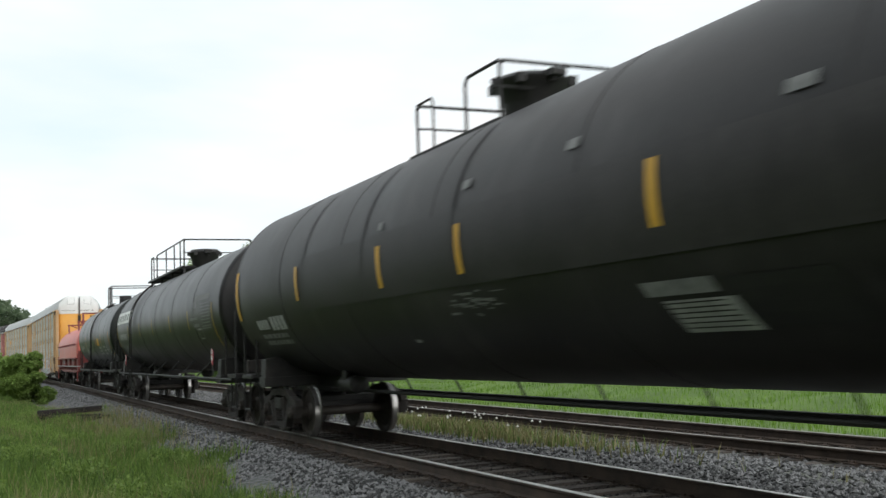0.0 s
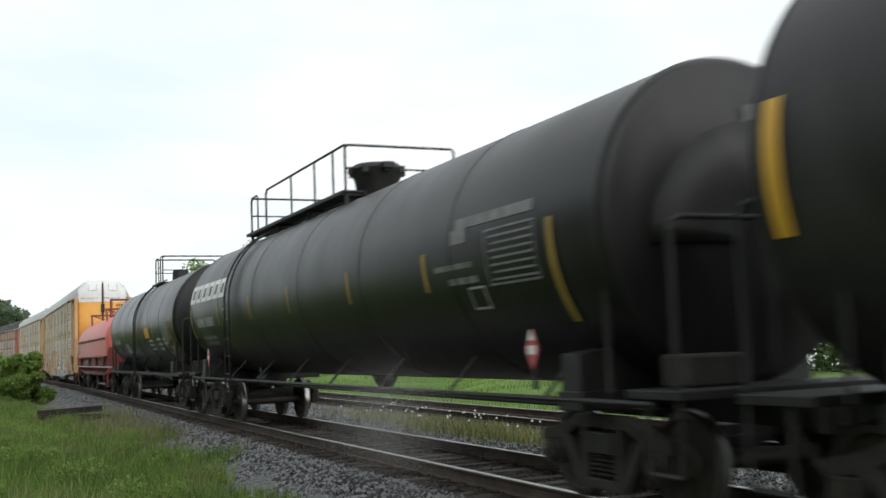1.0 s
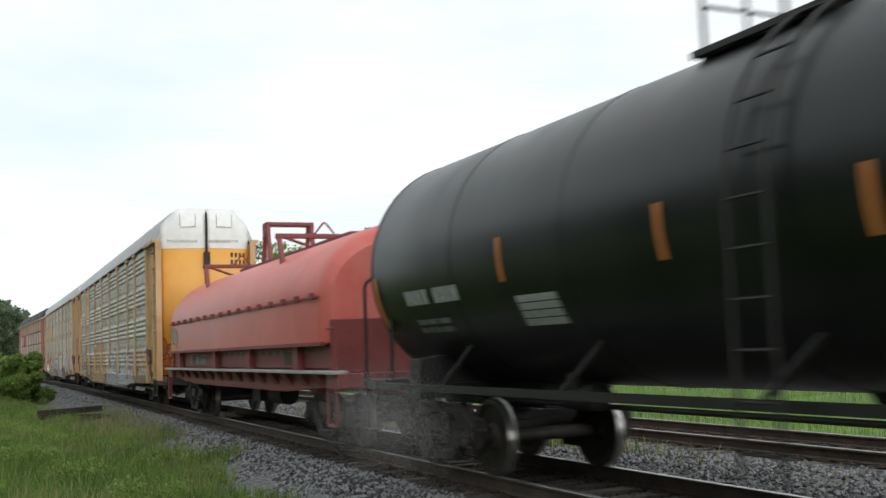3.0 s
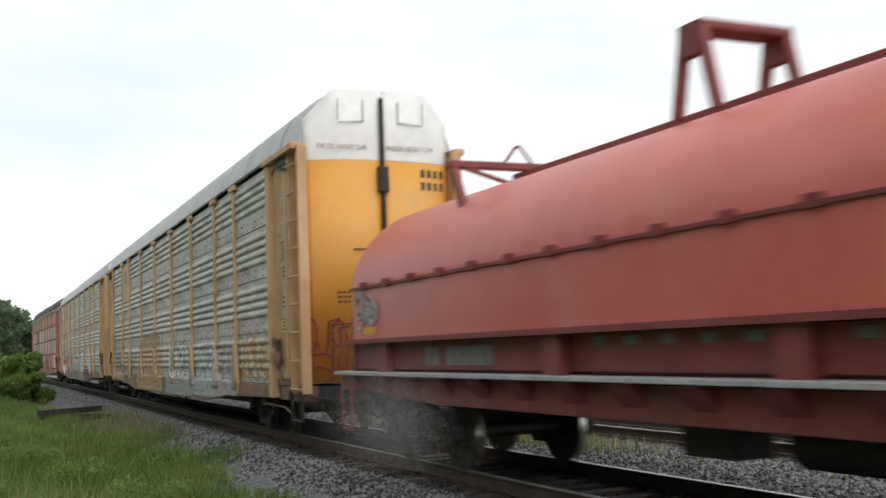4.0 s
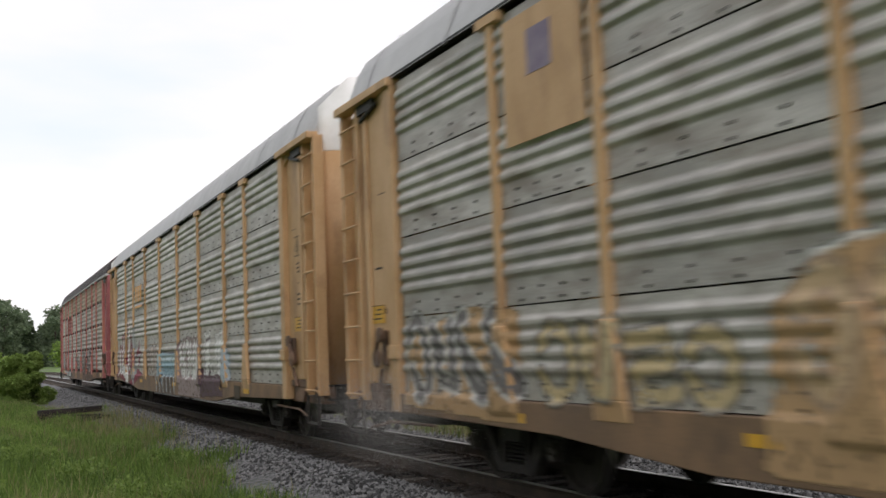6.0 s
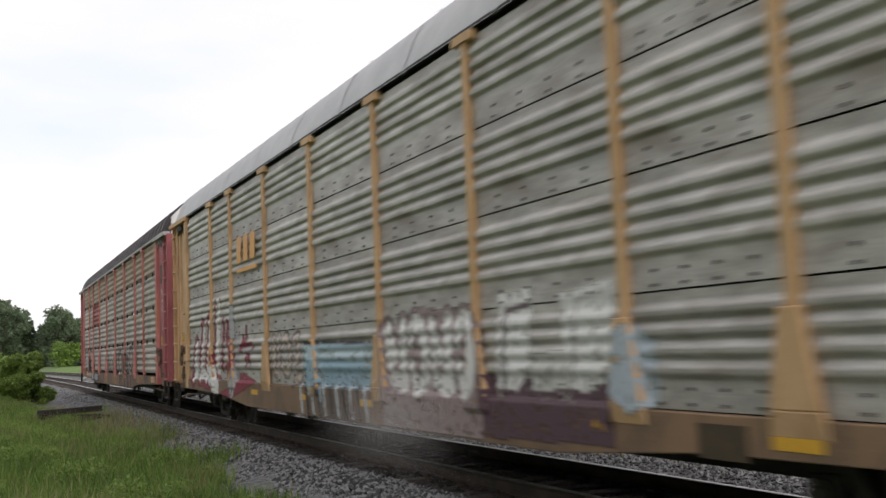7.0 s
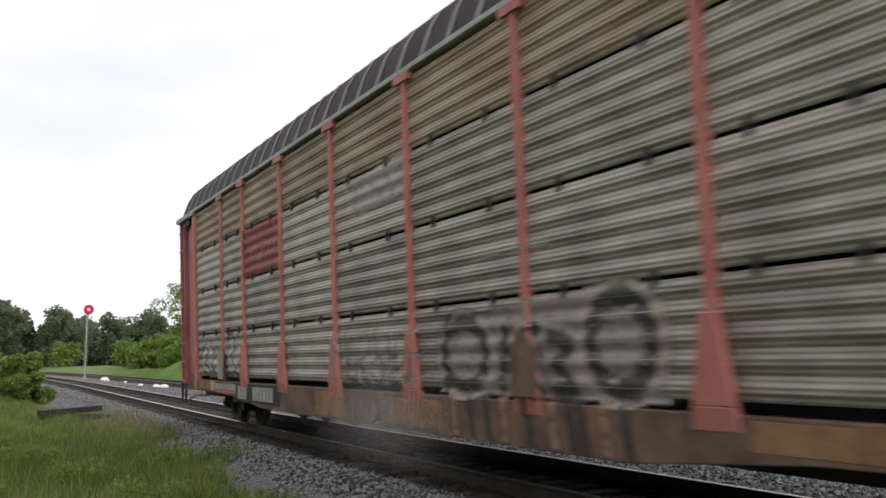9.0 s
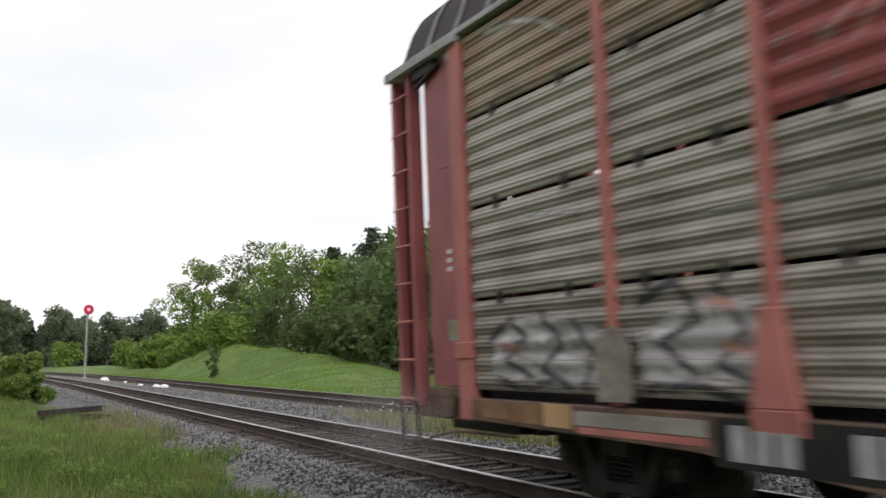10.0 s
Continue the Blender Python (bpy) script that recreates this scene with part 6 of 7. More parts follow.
    st += [("line", R_, 0.10, [(10.78, 1.16), (10.58, 1.95)]), ("line", R_, 0.10, [(10.05, 1.2), (9.92, 1.8)]), ("line", R_, 0.12, [(9.25, 1.5), (8.95, 1.52), (8.9, 1.08), (8.5, 1.05)])]
    st += [("line", R_, 0.24, [(8.25, 1.3), (8.12, 2.26)]), ("line", R_, 0.22, [(7.35, 2.05), (7.75, 2.22), (7.85, 1.9), (7.3, 1.72), (7.15, 1.4), (7.6, 1.12), (7.85, 1.3)])]
    st += [("line", mist, 0.16, [(7.5, 1.92), (7.6, 1.55)]), ("line", mist, 0.26, [(7.22, 2.46), (7.2, 2.0)]), ("line", mist, 0.34, [(6.92, 1.85), (6.92, 1.15), (7.3, 0.80)])]
    st += [("line", R_, 0.18, [(6.6, 1.66), (5.55, 1.70)]), ("line", R_, 0.18, [(6.40, 1.86), (5.85, 1.42)]), ("line", R_, 0.16, [(6.12, 2.06), (6.10, 1.36)]), ("line", mist, 0.10, [(6.3, 1.62), (5.7, 1.66)])]
    st += [("fill", (0.46, 0.54, 0.60), 0, [(-7.0, 1.1), (-7.05, 1.6), (-7.3, 1.72), (-7.6, 1.55), (-7.62, 1.05), (-7.3, 0.95)])]
    sprayed(b, "graffiti", "white, black and pale blue sprayed blocks with a red and white scrawl", -7.7, 11.85, 0.54, 2.8, bulge_a, st)
    lg = Shape()
    for k in range(3):
        x = 6.62 - 0.55 * k
        lg.prism([(x, 3.40), (x - 0.04, 3.92), (x - 0.42, 3.92), (x - 0.38, 3.40)], 1.527, 1.531)
    lg.box(5.0, 6.66, 1.527, 1.531, 3.20, 3.28)
    part("logo", lg, RACK_DOOR, b, "three yellow block shapes over a bar")
    part("vent_plate", Shape().box(-8.7, -8.15, 1.531, 1.537, 0.66, 0.92), STENCIL_DARK, b, "dark slatted plate on the sill")
    # last rack
    c = autorack("red-framed weathered grey autorack, last car, with rust stains", 152.87, "red")
    st = [("fill", (0.33, 0.28, 0.26), 0, [(-2.2, 1.05), (-2.3, 1.7), (-3.6, 1.95), (-5.6, 2.05), (-6.6, 1.9), (-6.6, 1.05)])]
    soot, ash = (0.030, 0.028, 0.028), (0.40, 0.33, 0.30)
    ring = lambda cx, cz, rx, rz, q0, q1: [(cx + rx * math.cos(q), cz + rz * math.sin(q)) for q in np.linspace(q0, q1, 18)]
    st += [("line", ash, 0.22, ring(-2.85, 1.46, 0.66, 0.42, 0, 6.28)), ("line", soot, 0.17, ring(-2.85, 1.46, 0.55, 0.36, 0.3, 6.5)), ("line", soot, 0.14, [(-2.35, 1.1), (-2.4, 1.85)])]
    st += [("line", soot, 0.16, [(-3.75, 1.1), (-3.85, 1.7)]), ("line", soot, 0.15, [(-4.5, 1.72), (-3.9, 1.42), (-4.55, 1.08)]), ("line", (0.62, 0.58, 0.56), 0.05, [(-4.6, 1.74), (-5.1, 1.70), (-5.2, 1.5)])]
    st += [("line", soot, 0.15, [(-4.75, 1.62), (-5.15, 1.55), (-4.85, 1.34), (-5.2, 1.12), (-4.8, 1.08)])]
    st += [("line", ash, 0.26, ring(-5.95, 1.54, 0.62, 0.46, 0, 6.28)), ("line", soot, 0.21, ring(-5.95, 1.54, 0.46, 0.40, 0, 6.28))]
    st += [("line", (0.05, 0.045, 0.045), 0.10, [(x, 1.02), (x - 0.1, 0.58)]) for x in (-3.0, -3.4, -4.3, -5.1, -5.3, -6.0)]
    st += [("line", (0.34, 0.20, 0.14), 0.16, [(x, 1.0), (x - 0.05, 0.58)]) for x in (-2.6, -3.8, -4.8, -5.7)]
    st += scrawl(rnd, -1.9, 1.6, 1.10, 1.85, 7, (0.46, 0.45, 0.44), 0.05, 0, None)
    st += scrawl(rnd, -1.5, 1.2, 1.10, 1.5, 5, (0.10, 0.09, 0.09), 0.05, 0, None)
    pale, ink, blush = (0.62, 0.60, 0.60), (0.05, 0.045, 0.055), (0.50, 0.24, 0.20)
    st += [("fill", (0.42, 0.40, 0.40), 0, [(11.6, 1.25), (11.4, 1.72), (10.6, 1.86), (9.5, 1.70), (9.45, 1.2), (10.4, 1.12)]), ("fill", (0.46, 0.44, 0.45), 0, [(8.9, 1.2), (8.9, 1.62), (8.0, 1.92), (7.5, 1.80), (7.45, 1.25)])]
    st += [("line", pale, 0.10, q) for q in ([(11.5, 1.4), (11.0, 1.75), (10.4, 1.6)], [(10.9, 1.24), (10.2, 1.42), (9.6, 1.3)], [(8.85, 1.5), (8.3, 1.74), (7.6, 1.66)], [(8.8, 1.28), (8.1, 1.36), (7.6, 1.24)])]
    st += [("line", ink, 0.075, q) for q in ([(11.55, 1.62), (11.1, 1.80), (10.8, 1.62), (11.2, 1.40), (10.7, 1.22)], [(10.5, 1.84), (10.1, 1.55), (10.5, 1.30), (10.0, 1.16)], [(9.9, 1.75), (9.6, 1.45), (9.75, 1.15)], [(11.4, 1.2), (10.9, 1.12), (10.3, 1.2)],
                                             [(8.9, 1.86), (8.4, 2.02), (8.1, 1.72), (8.6, 1.52), (8.2, 1.30)], [(7.9, 1.95), (7.6, 1.6), (7.9, 1.35), (7.5, 1.2)], [(8.8, 1.15), (8.2, 1.2), (7.7, 1.1)])]
    st += [("line", blush, 0.08, q) for q in ([(11.3, 1.55), (10.95, 1.50)], [(8.0, 1.84), (7.7, 1.78)], [(7.85, 1.5), (7.6, 1.46)])]
    sprayed(c, "graffiti", "black and pale sprayed scrawls on the lowest screens", -6.8, 11.9, 0.54, 2.1, bulge_b, st)
    # bright marks on the upper screens: scuffs, and see-through daylight painted as streaks
    sc = [("line", (0.75, 0.74, 0.72), 0.035, [(x, 2.50 + 0.01 * math.sin(x)), (x - 0.5, 2.50)]) for x in (7.9, 7.2, 6.6, -3.4, -4.3)]
    sc += [("line", (0.62, 0.60, 0.56), 0.06, [(11.4, 4.88), (10.8, 4.84), (10.2, 4.66), (9.8, 4.42)]), ("line", (0.66, 0.64, 0.62), 0.04, [(10.7, 2.84), (9.7, 2.73)]), ("fill", (0.40, 0.37, 0.34), 0, [(-1.3, 3.5), (-1.2, 4.1), (0.9, 3.95), (0.6, 3.45)])]
    sprayed(c, "scuff", "bright streaks on the upper screens: scuffs and painted see-through light", -4.9, 11.6, 2.3, 4.95, bulge_b, sc)
    # red painted screen beside a rib
    za, zb = ROWS_B[2]
    rp = [("fill", (0.34, 0.075, 0.075), 0, [(4.60, za), (4.60, zb), (7.20, zb), (7.20, za)])]
    rp += [("line", (0.50, 0.22, 0.21), 0.05, [(x, za + 0.30 + 0.05 * (k % 3)), (x - 0.3, za + 0.62 - 0.04 * (k % 2))]) for k, x in enumerate(np.arange(5.2, 7.0, 0.3))]
    sprayed(c, "painted_screen", "red painted screen with faded marks", 4.58, 7.22, za + 0.006, zb - 0.006, bulge_b, rp, 0.022)
    for x, m in ((9.15, GALV_OLD), (-4.36, RUST_SILL)):
        hp = Shape().prism([(x - 0.25, 1.04), (x + 0.25, 1.04), (x + 0.25, 1.50), (x + 0.06, 1.68), (x - 0.06, 1.68), (x - 0.25, 1.50)], 1.572, 1.592)
        hp.box(x - 0.05, x + 0.02, 1.592, 1.60, 1.42, 1.47)
        part("foot_shield", hp, m, c, "grey peaked plate over the rib's foot", None, 0.008)
    for x0, x1, z0, z1, m in ((11.15, 11.72, 0.80, 0.975, RUST_PLATE), (9.95, 10.45, 0.77, 0.985, RACK_TAN), (10.5, 11.1, 0.78, 0.97, RUST_PLATE), (8.05, 9.85, 0.74, 0.80, RIB_RED), (8.05, 9.9, 0.81, 0.94, GALV_OLD), (1.2, 2.6, 0.58, 0.95, RUST_PLATE), (-2.2, -0.6, 0.60, 0.93, RUST_PLATE), (-9.3, -7.6, 0.74, 0.96, RUST_PLATE), (-11.6, -10.9, 0.80, 0.97, RACK_TAN)):
        part("sill_patch", Shape().box(x0, x1, 1.5305, 1.5350, z0, z1), m, c, "patched and rusted plate on the sill", None, 0.003)
    sb = Shape()
    for x0, x1 in ((7.95, 4.7),):
        sb.box(x1, x0, 1.531, 1.536, 0.61, 0.97)
    part("sill_panel", sb, FRAME_BLACK, c, "black painted number panel on the sill")
    nb = Shape()
    for k in range(3):
        nb.box(7.78 - 0.24 * k - 0.19, 7.78 - 0.24 * k, 1.537, 1.541, 0.66, 0.92)
    for k in range(6):
        nb.box(6.60 - 0.25 * k - 0.20, 6.60 - 0.25 * k, 1.537, 1.541, 0.66, 0.92)
    marks(nb, STENCIL, c, "row of pale stencil bars")
    return a, b, c


# ---- plants ----
def leaf_cloud(centres, radii, count, size, rnd, flat=0.6):
    """Small leaf faces scattered in and on a set of uneven clumps."""
    v, f = [], []
    tot = sum(r ** 2 for r in radii)
    for c, r in zip(centres, radii):
        for _ in range(max(4, int(count * r * r / tot))):
            d = Vector((rnd.gauss(0, 1), rnd.gauss(0, 1), rnd.gauss(0, 1)))
            d.normalize()
            p = Vector(c) + Vector((d.x, d.y, d.z * 0.8)) * r * rnd.uniform(0.55, 1.08)
            a = Vector((rnd.gauss(0, 1), rnd.gauss(0, 1), rnd.gauss(0, flat))).normalized()
            b = a.cross(Vector((rnd.gauss(0, 1), rnd.gauss(0, 1), rnd.gauss(0, 1)))).normalized()
            q = size * rnd.uniform(0.6, 1.3)
            k = len(v)
            v += [tuple(p - a * q), tuple(p + b * q * 0.45), tuple(p + a * q), tuple(p - b * q * 0.45)]
            f.append((k, k + 1, k + 2, k + 3))
    return v, f


def broad_tree(name, label, base, height, spread, leaf_mat, seed, leaves=5000, leaf=0.28, trunk_share=0.25):
    rnd = random.Random(seed)
    t = thing(name, label, "tree", "trees behind the bank")
    t.matrix_basis = Matrix.Translation(base)
    s = Shape()
    top = height * 0.7
    s.rod((0, 0, -0.3), (0.1, 0.05, height * 0.35), 0.028 * height, 9, 0.019 * height)
    s.rod((0.1, 0.05, height * 0.35), (0.2, 0.1, top), 0.019 * height, 8, 0.006 * height)
    cs, rs = [], []
    for i in range(16):
        z = height * (trunk_share + (0.92 - trunk_share) * (i + 0.5) / 16)
        a = rnd.uniform(0, 6.28)
        w = spread * (math.sin(math.pi * min(max((z / height - trunk_share * 0.6) / (1.05 - trunk_share * 0.6), 0), 1)) ** 0.6)
        d = w * rnd.uniform(0.25, 0.75)
        tip = Vector((math.cos(a) * d, math.sin(a) * d, z))
        start = Vector((0.12, 0.06, max(height * 0.2, z - d * 0.8)))
        s.rod(start, tip, 0.008 * height, 6, 0.002 * height)
        for _ in range(3):
            cs.append(tip + Vector((rnd.gauss(0, 0.22 * w), rnd.gauss(0, 0.22 * w), rnd.gauss(0, 0.06 * height))))
            rs.append(spread * rnd.uniform(0.16, 0.34))
    part("trunk", s, BARK, t, "tapered trunk with limbs")
    v, f = leaf_cloud(cs, rs, leaves, leaf, rnd)
    part("crown", Shape().add(v, f).mesh("crown", leaf_mat), leaf_mat, t, "uneven leafy crown")
    return t


def conifer(name, label, base, height, spread, seed, leaves=9000, leaf=0.24):
    rnd = random.Random(seed)
    t = thing(name, label, "tree", "trees behind the bank")
    t.matrix_basis = Matrix.Translation(base)
    s = Shape().rod((0, 0, -0.3), (0, 0, height * 0.97), 0.018 * height, 8, 0.003 * height)
    cs, rs = [], []
    z = height * 0.12
    while z < height:
        w = spread * (1 - z / height) ** 0.75 * rnd.uniform(0.7, 1.15) + 0.15
        k = 8
        for i in range(k):
            a = rnd.uniform(0, 6.28)
            tip = Vector((math.cos(a) * w, math.sin(a) * w, z + w * 0.12))
            s.rod((0, 0, z), tip, 0.0045 * height, 5, 0.001 * height)
            for q in (0.45, 0.75, 1.0):
                cs.append(Vector((tip.x * q, tip.y * q, z + w * 0.12 * q)))
                rs.append(0.20 * w + 0.30)
        z += height * 0.045
    part("trunk", s, BARK, t, "straight tapered trunk with whorled limbs")
    v, f = leaf_cloud(cs, rs, leaves, leaf, rnd, 0.3)
    part("crown", Shape().add(v, f).mesh("crown", NEEDLE), NEEDLE, t, "dark layered needle crown")
    return t


def on_ground(s, n, lift=0.0):
    z = float(ground_height(np.array([s]), np.array([n]))[0])
    return place(s, n, z + lift)


def seen_at(px_angle, n):
    """s at which the line n metres off the track is met, looking that many degrees left of straight ahead."""
    a = radians(px_angle)
    d = Vector((-math.sin(a), math.cos(a), 0))
    best = min(np.arange(5, 330, 0.5), key=lambda s: abs(place(float(s), n, 0).x * d.y - place(float(s), n, 0).y * d.x))
    return float(best)


def build_trees():
    rnd = random.Random(77)
    # behind the bank: (degrees left of the view's axis, distance off the track, height, spread, kind)
    rows = [(13.4, -24, 15.5, 4.6, "b"), (11.6, -25, 13.0, 4.4, "b"), (9.9, -27, 14.6, 5.2, "b"), (8.6, -27, 14.8, 5.4, "b"), (7.2, -26, 13.2, 4.8, "b"),
            (6.0, -25, 11.8, 3.0, "c"), (5.1, -23, 9.5, 3.6, "b"), (3.9, -27, 13.2, 4.3, "c"), (3.0, -29, 12.8, 4.4, "c"), (2.0, -26, 9.8, 3.6, "b"),
            (1.0, -28, 10.6, 3.4, "c"), (-0.6, -27, 10.0, 4.0, "b"), (-2.6, -29, 10.5, 4.2, "b"), (-5.0, -30, 10.0, 4.2, "b"),
            (12.6, -20, 6.0, 3.2, "s"), (10.8, -21, 6.5, 3.4, "s"), (9.0, -21, 5.4, 3.2, "s"), (7.8, -21, 5.6, 3.2, "s"), (6.6, -21, 5.0, 2.8, "s"), (5.6, -20, 4.6, 2.6, "s"), (4.4, -20, 4.6, 2.6, "s"), (3.2, -20, 4.2, 2.4, "s"), (1.8, -21, 4.4, 2.6, "s")]
    for i, (ang, n, h, w, kind) in enumerate(rows):
        s = seen_at(ang, n)
        b = on_ground(s, n)
        if kind == "b":
            broad_tree("tree", "broad-leaved tree in full green leaf", b, h, w, LEAF if i % 3 else LEAF_LIGHT, 100 + i, 6000, 0.23)
        elif kind == "c":
            conifer("tree", "dark green conifer with layered limbs", b, h, w, 100 + i)
        else:
            broad_tree("tree", "low bushy green tree at the wood's edge", b, h, w, LEAF, 100 + i, 2600, 0.24, 0.05)
    # far woods: one mass of clumps and leaves along the curve's outside and beyond
    cs, rs = [], []
    for i in range(900):
        ang = rnd.uniform(9.5, 27)
        d = rnd.uniform(255, 330)
        top = 10.5 + 2.0 * math.sin(ang * 1.7) + 1.6 * math.sin(ang * 4.1 + 1) + (3.0 if ang > 21.5 else 0)
        a = radians(ang)
        z = rnd.uniform(0.0, 1.0) * top
        cs.append((-math.sin(a) * d, math.cos(a) * d, z + 0.8))
        rs.append(rnd.uniform(1.2, 2.8) * (1.25 - 0.5 * z / top))
    v, f = leaf_cloud(cs, rs, 130000, 0.55, rnd)
    ob = new("far_woods", Shape().add(v, f).mesh("far_woods", LEAF_HAZY))
    tagged(ob, "distant belt of mixed woods in haze-paled green", "woods", kind="stuff")
    # the belt goes on behind the train
    cs, rs = [], []
    for i in range(420):
        ang = rnd.uniform(-30, 5)
        d = rnd.uniform(70, 95)
        top = 9.5 + 1.5 * math.sin(ang * 1.3)
        a = radians(ang)
        cs.append((-math.sin(a) * d, math.cos(a) * d, 0.5 + rnd.uniform(0.0, 1.0) * top))
        rs.append(rnd.uniform(0.9, 2.0))
    v, f = leaf_cloud(cs, rs, 45000, 0.34, rnd)
    tagged(new("wood_edge", Shape().add(v, f).mesh("wood_edge", LEAF)), "dense green edge of the woods behind the siding", "woods", kind="stuff")
    # unseen woods on the camera's side, added to keep low sky off the cars
    cs, rs = [], []
    for i in range(260):
        s = rnd.uniform(-90, 75)
        n = rnd.uniform(26, 36)
        top = 12 + 2 * math.sin(s * 0.3)
        z = rnd.uniform(0, 1) ** 0.8 * top
        p = place(s, n, z)
        cs.append(tuple(p))
        rs.append(rnd.uniform(1.8, 3.2))
    v, f = leaf_cloud(cs, rs, 26000, 0.75, rnd)
    tagged(new("near_woods", Shape().add(v, f).mesh("near_woods", LEAF_HAZY)), "unseen belt of green woods that blocks low sky light", "woods", kind="stuff")
    # single far trees that stand above the belt
    for i, (ang, d, h, w, k) in enumerate(((23.6, 230, 15, 5, "b"), (22.6, 235, 13.5, 4.5, "b"), (24.6, 225, 14, 5, "c"), (20.2, 240, 13.6, 4.6, "b"), (19.6, 245, 11.5, 4.0, "b"), (17.6, 250, 12.0, 4.2, "b"), (16.4, 255, 12.2, 5.0, "b"), (21.4, 240, 9.5, 3.5, "c"), (15.0, 250, 12.5, 5.0, "b"))):
        a = radians(ang)
        base = Vector((-math.sin(a) * d, math.cos(a) * d, 0.4))
        if k == "b":
            broad_tree("tree", "distant broad-leaved tree in haze-paled green", base, h, w, LEAF_HAZY, 300 + i, 3500, 0.42, 0.12)
        else:
            conifer("tree", "distant dark green conifer tree", base, h, w, 300 + i, 2500, 0.42)
    # light green scrub along the far end of the siding
    for i in range(13):
        ang = 17.6 - 0.55 * i
        n = -15 - 4 * rnd.random()
        s = seen_at(ang, n) if i > 1 else 190
        if s > 200:
            s = 200
        broad_tree("bush", "light green shrub on the bank", on_ground(s, n), rnd.uniform(2.2, 4.2), rnd.uniform(2.0, 3.2), LEAF_LIGHT, 400 + i, 1500, 0.26, 0.02)
    # the bush beside the track
    b = broad_tree("bush", "rounded light green bush beside the track", on_ground(57.0, 4.35), 2.45, 1.30, BUSH, 501, 18000, 0.09, 0.02)
    b2 = broad_tree("bush", "low green bush beside the track", on_ground(64.0, 6.0), 2.5, 1.4, BUSH, 502, 5000, 0.13, 0.02)
    broad_tree("bush", "small dark sapling on the bank", on_ground(seen_at(12.3, -10.5), -10.5), 2.6, 0.75, LEAF, 503, 450, 0.16, 0.1)


def blades(points, height, width, rnd, droop=0.35):
    v, f = [], []
    for p in points:
        h = height * rnd.uniform(0.45, 1.25)
        a = rnd.uniform(0, 6.283)
        w = width * rnd.uniform(0.6, 1.3)
        dx, dy = math.cos(a), math.sin(a)
        l = rnd.uniform(0.1, 1.0) * droop * h
        b = rnd.uniform(0, 6.283)
        ox, oy = math.cos(b) * l, math.sin(b) * l
        k = len(v)
        v += [(p[0] - dx * w, p[1] - dy * w, p[2] - 0.03), (p[0] + dx * w, p[1] + dy * w, p[2] - 0.03),
              (p[0] + ox * 0.4 + dx * w * 0.7, p[1] + oy * 0.4 + dy * w * 0.7, p[2] + h * 0.6), (p[0] + ox * 0.4 - dx * w * 0.7, p[1] + oy * 0.4 - dy * w * 0.7, p[2] + h * 0.6),
              (p[0] + ox, p[1] + oy, p[2] + h)]
        f += [(k, k + 1, k + 2, k + 3), (k + 3, k + 2, k + 4)]
    return v, f


def scatter(count, s0, s1, n0, n1, rs, weight=None):
    """Points on the ground between two stretches of the track's plan."""
    s = s0 + (s1 - s0) * rs.random(count) ** 1.5
    n = n0 + (n1 - n0) * rs.random(count)
    if weight is not None:
        keep = rs.random(count) < weight(s, n)
        s, n = s[keep], n[keep]
    z = ground_height(s, n)
    x = np.interp(s, S_TAB, X_TAB) - np.cos(np.interp(s, S_TAB, H_TAB)) * n
    y = np.interp(s, S_TAB, Y_TAB) - np.sin(np.interp(s, S_TAB, H_TAB)) * n
    return np.stack([x, y, z], 1)


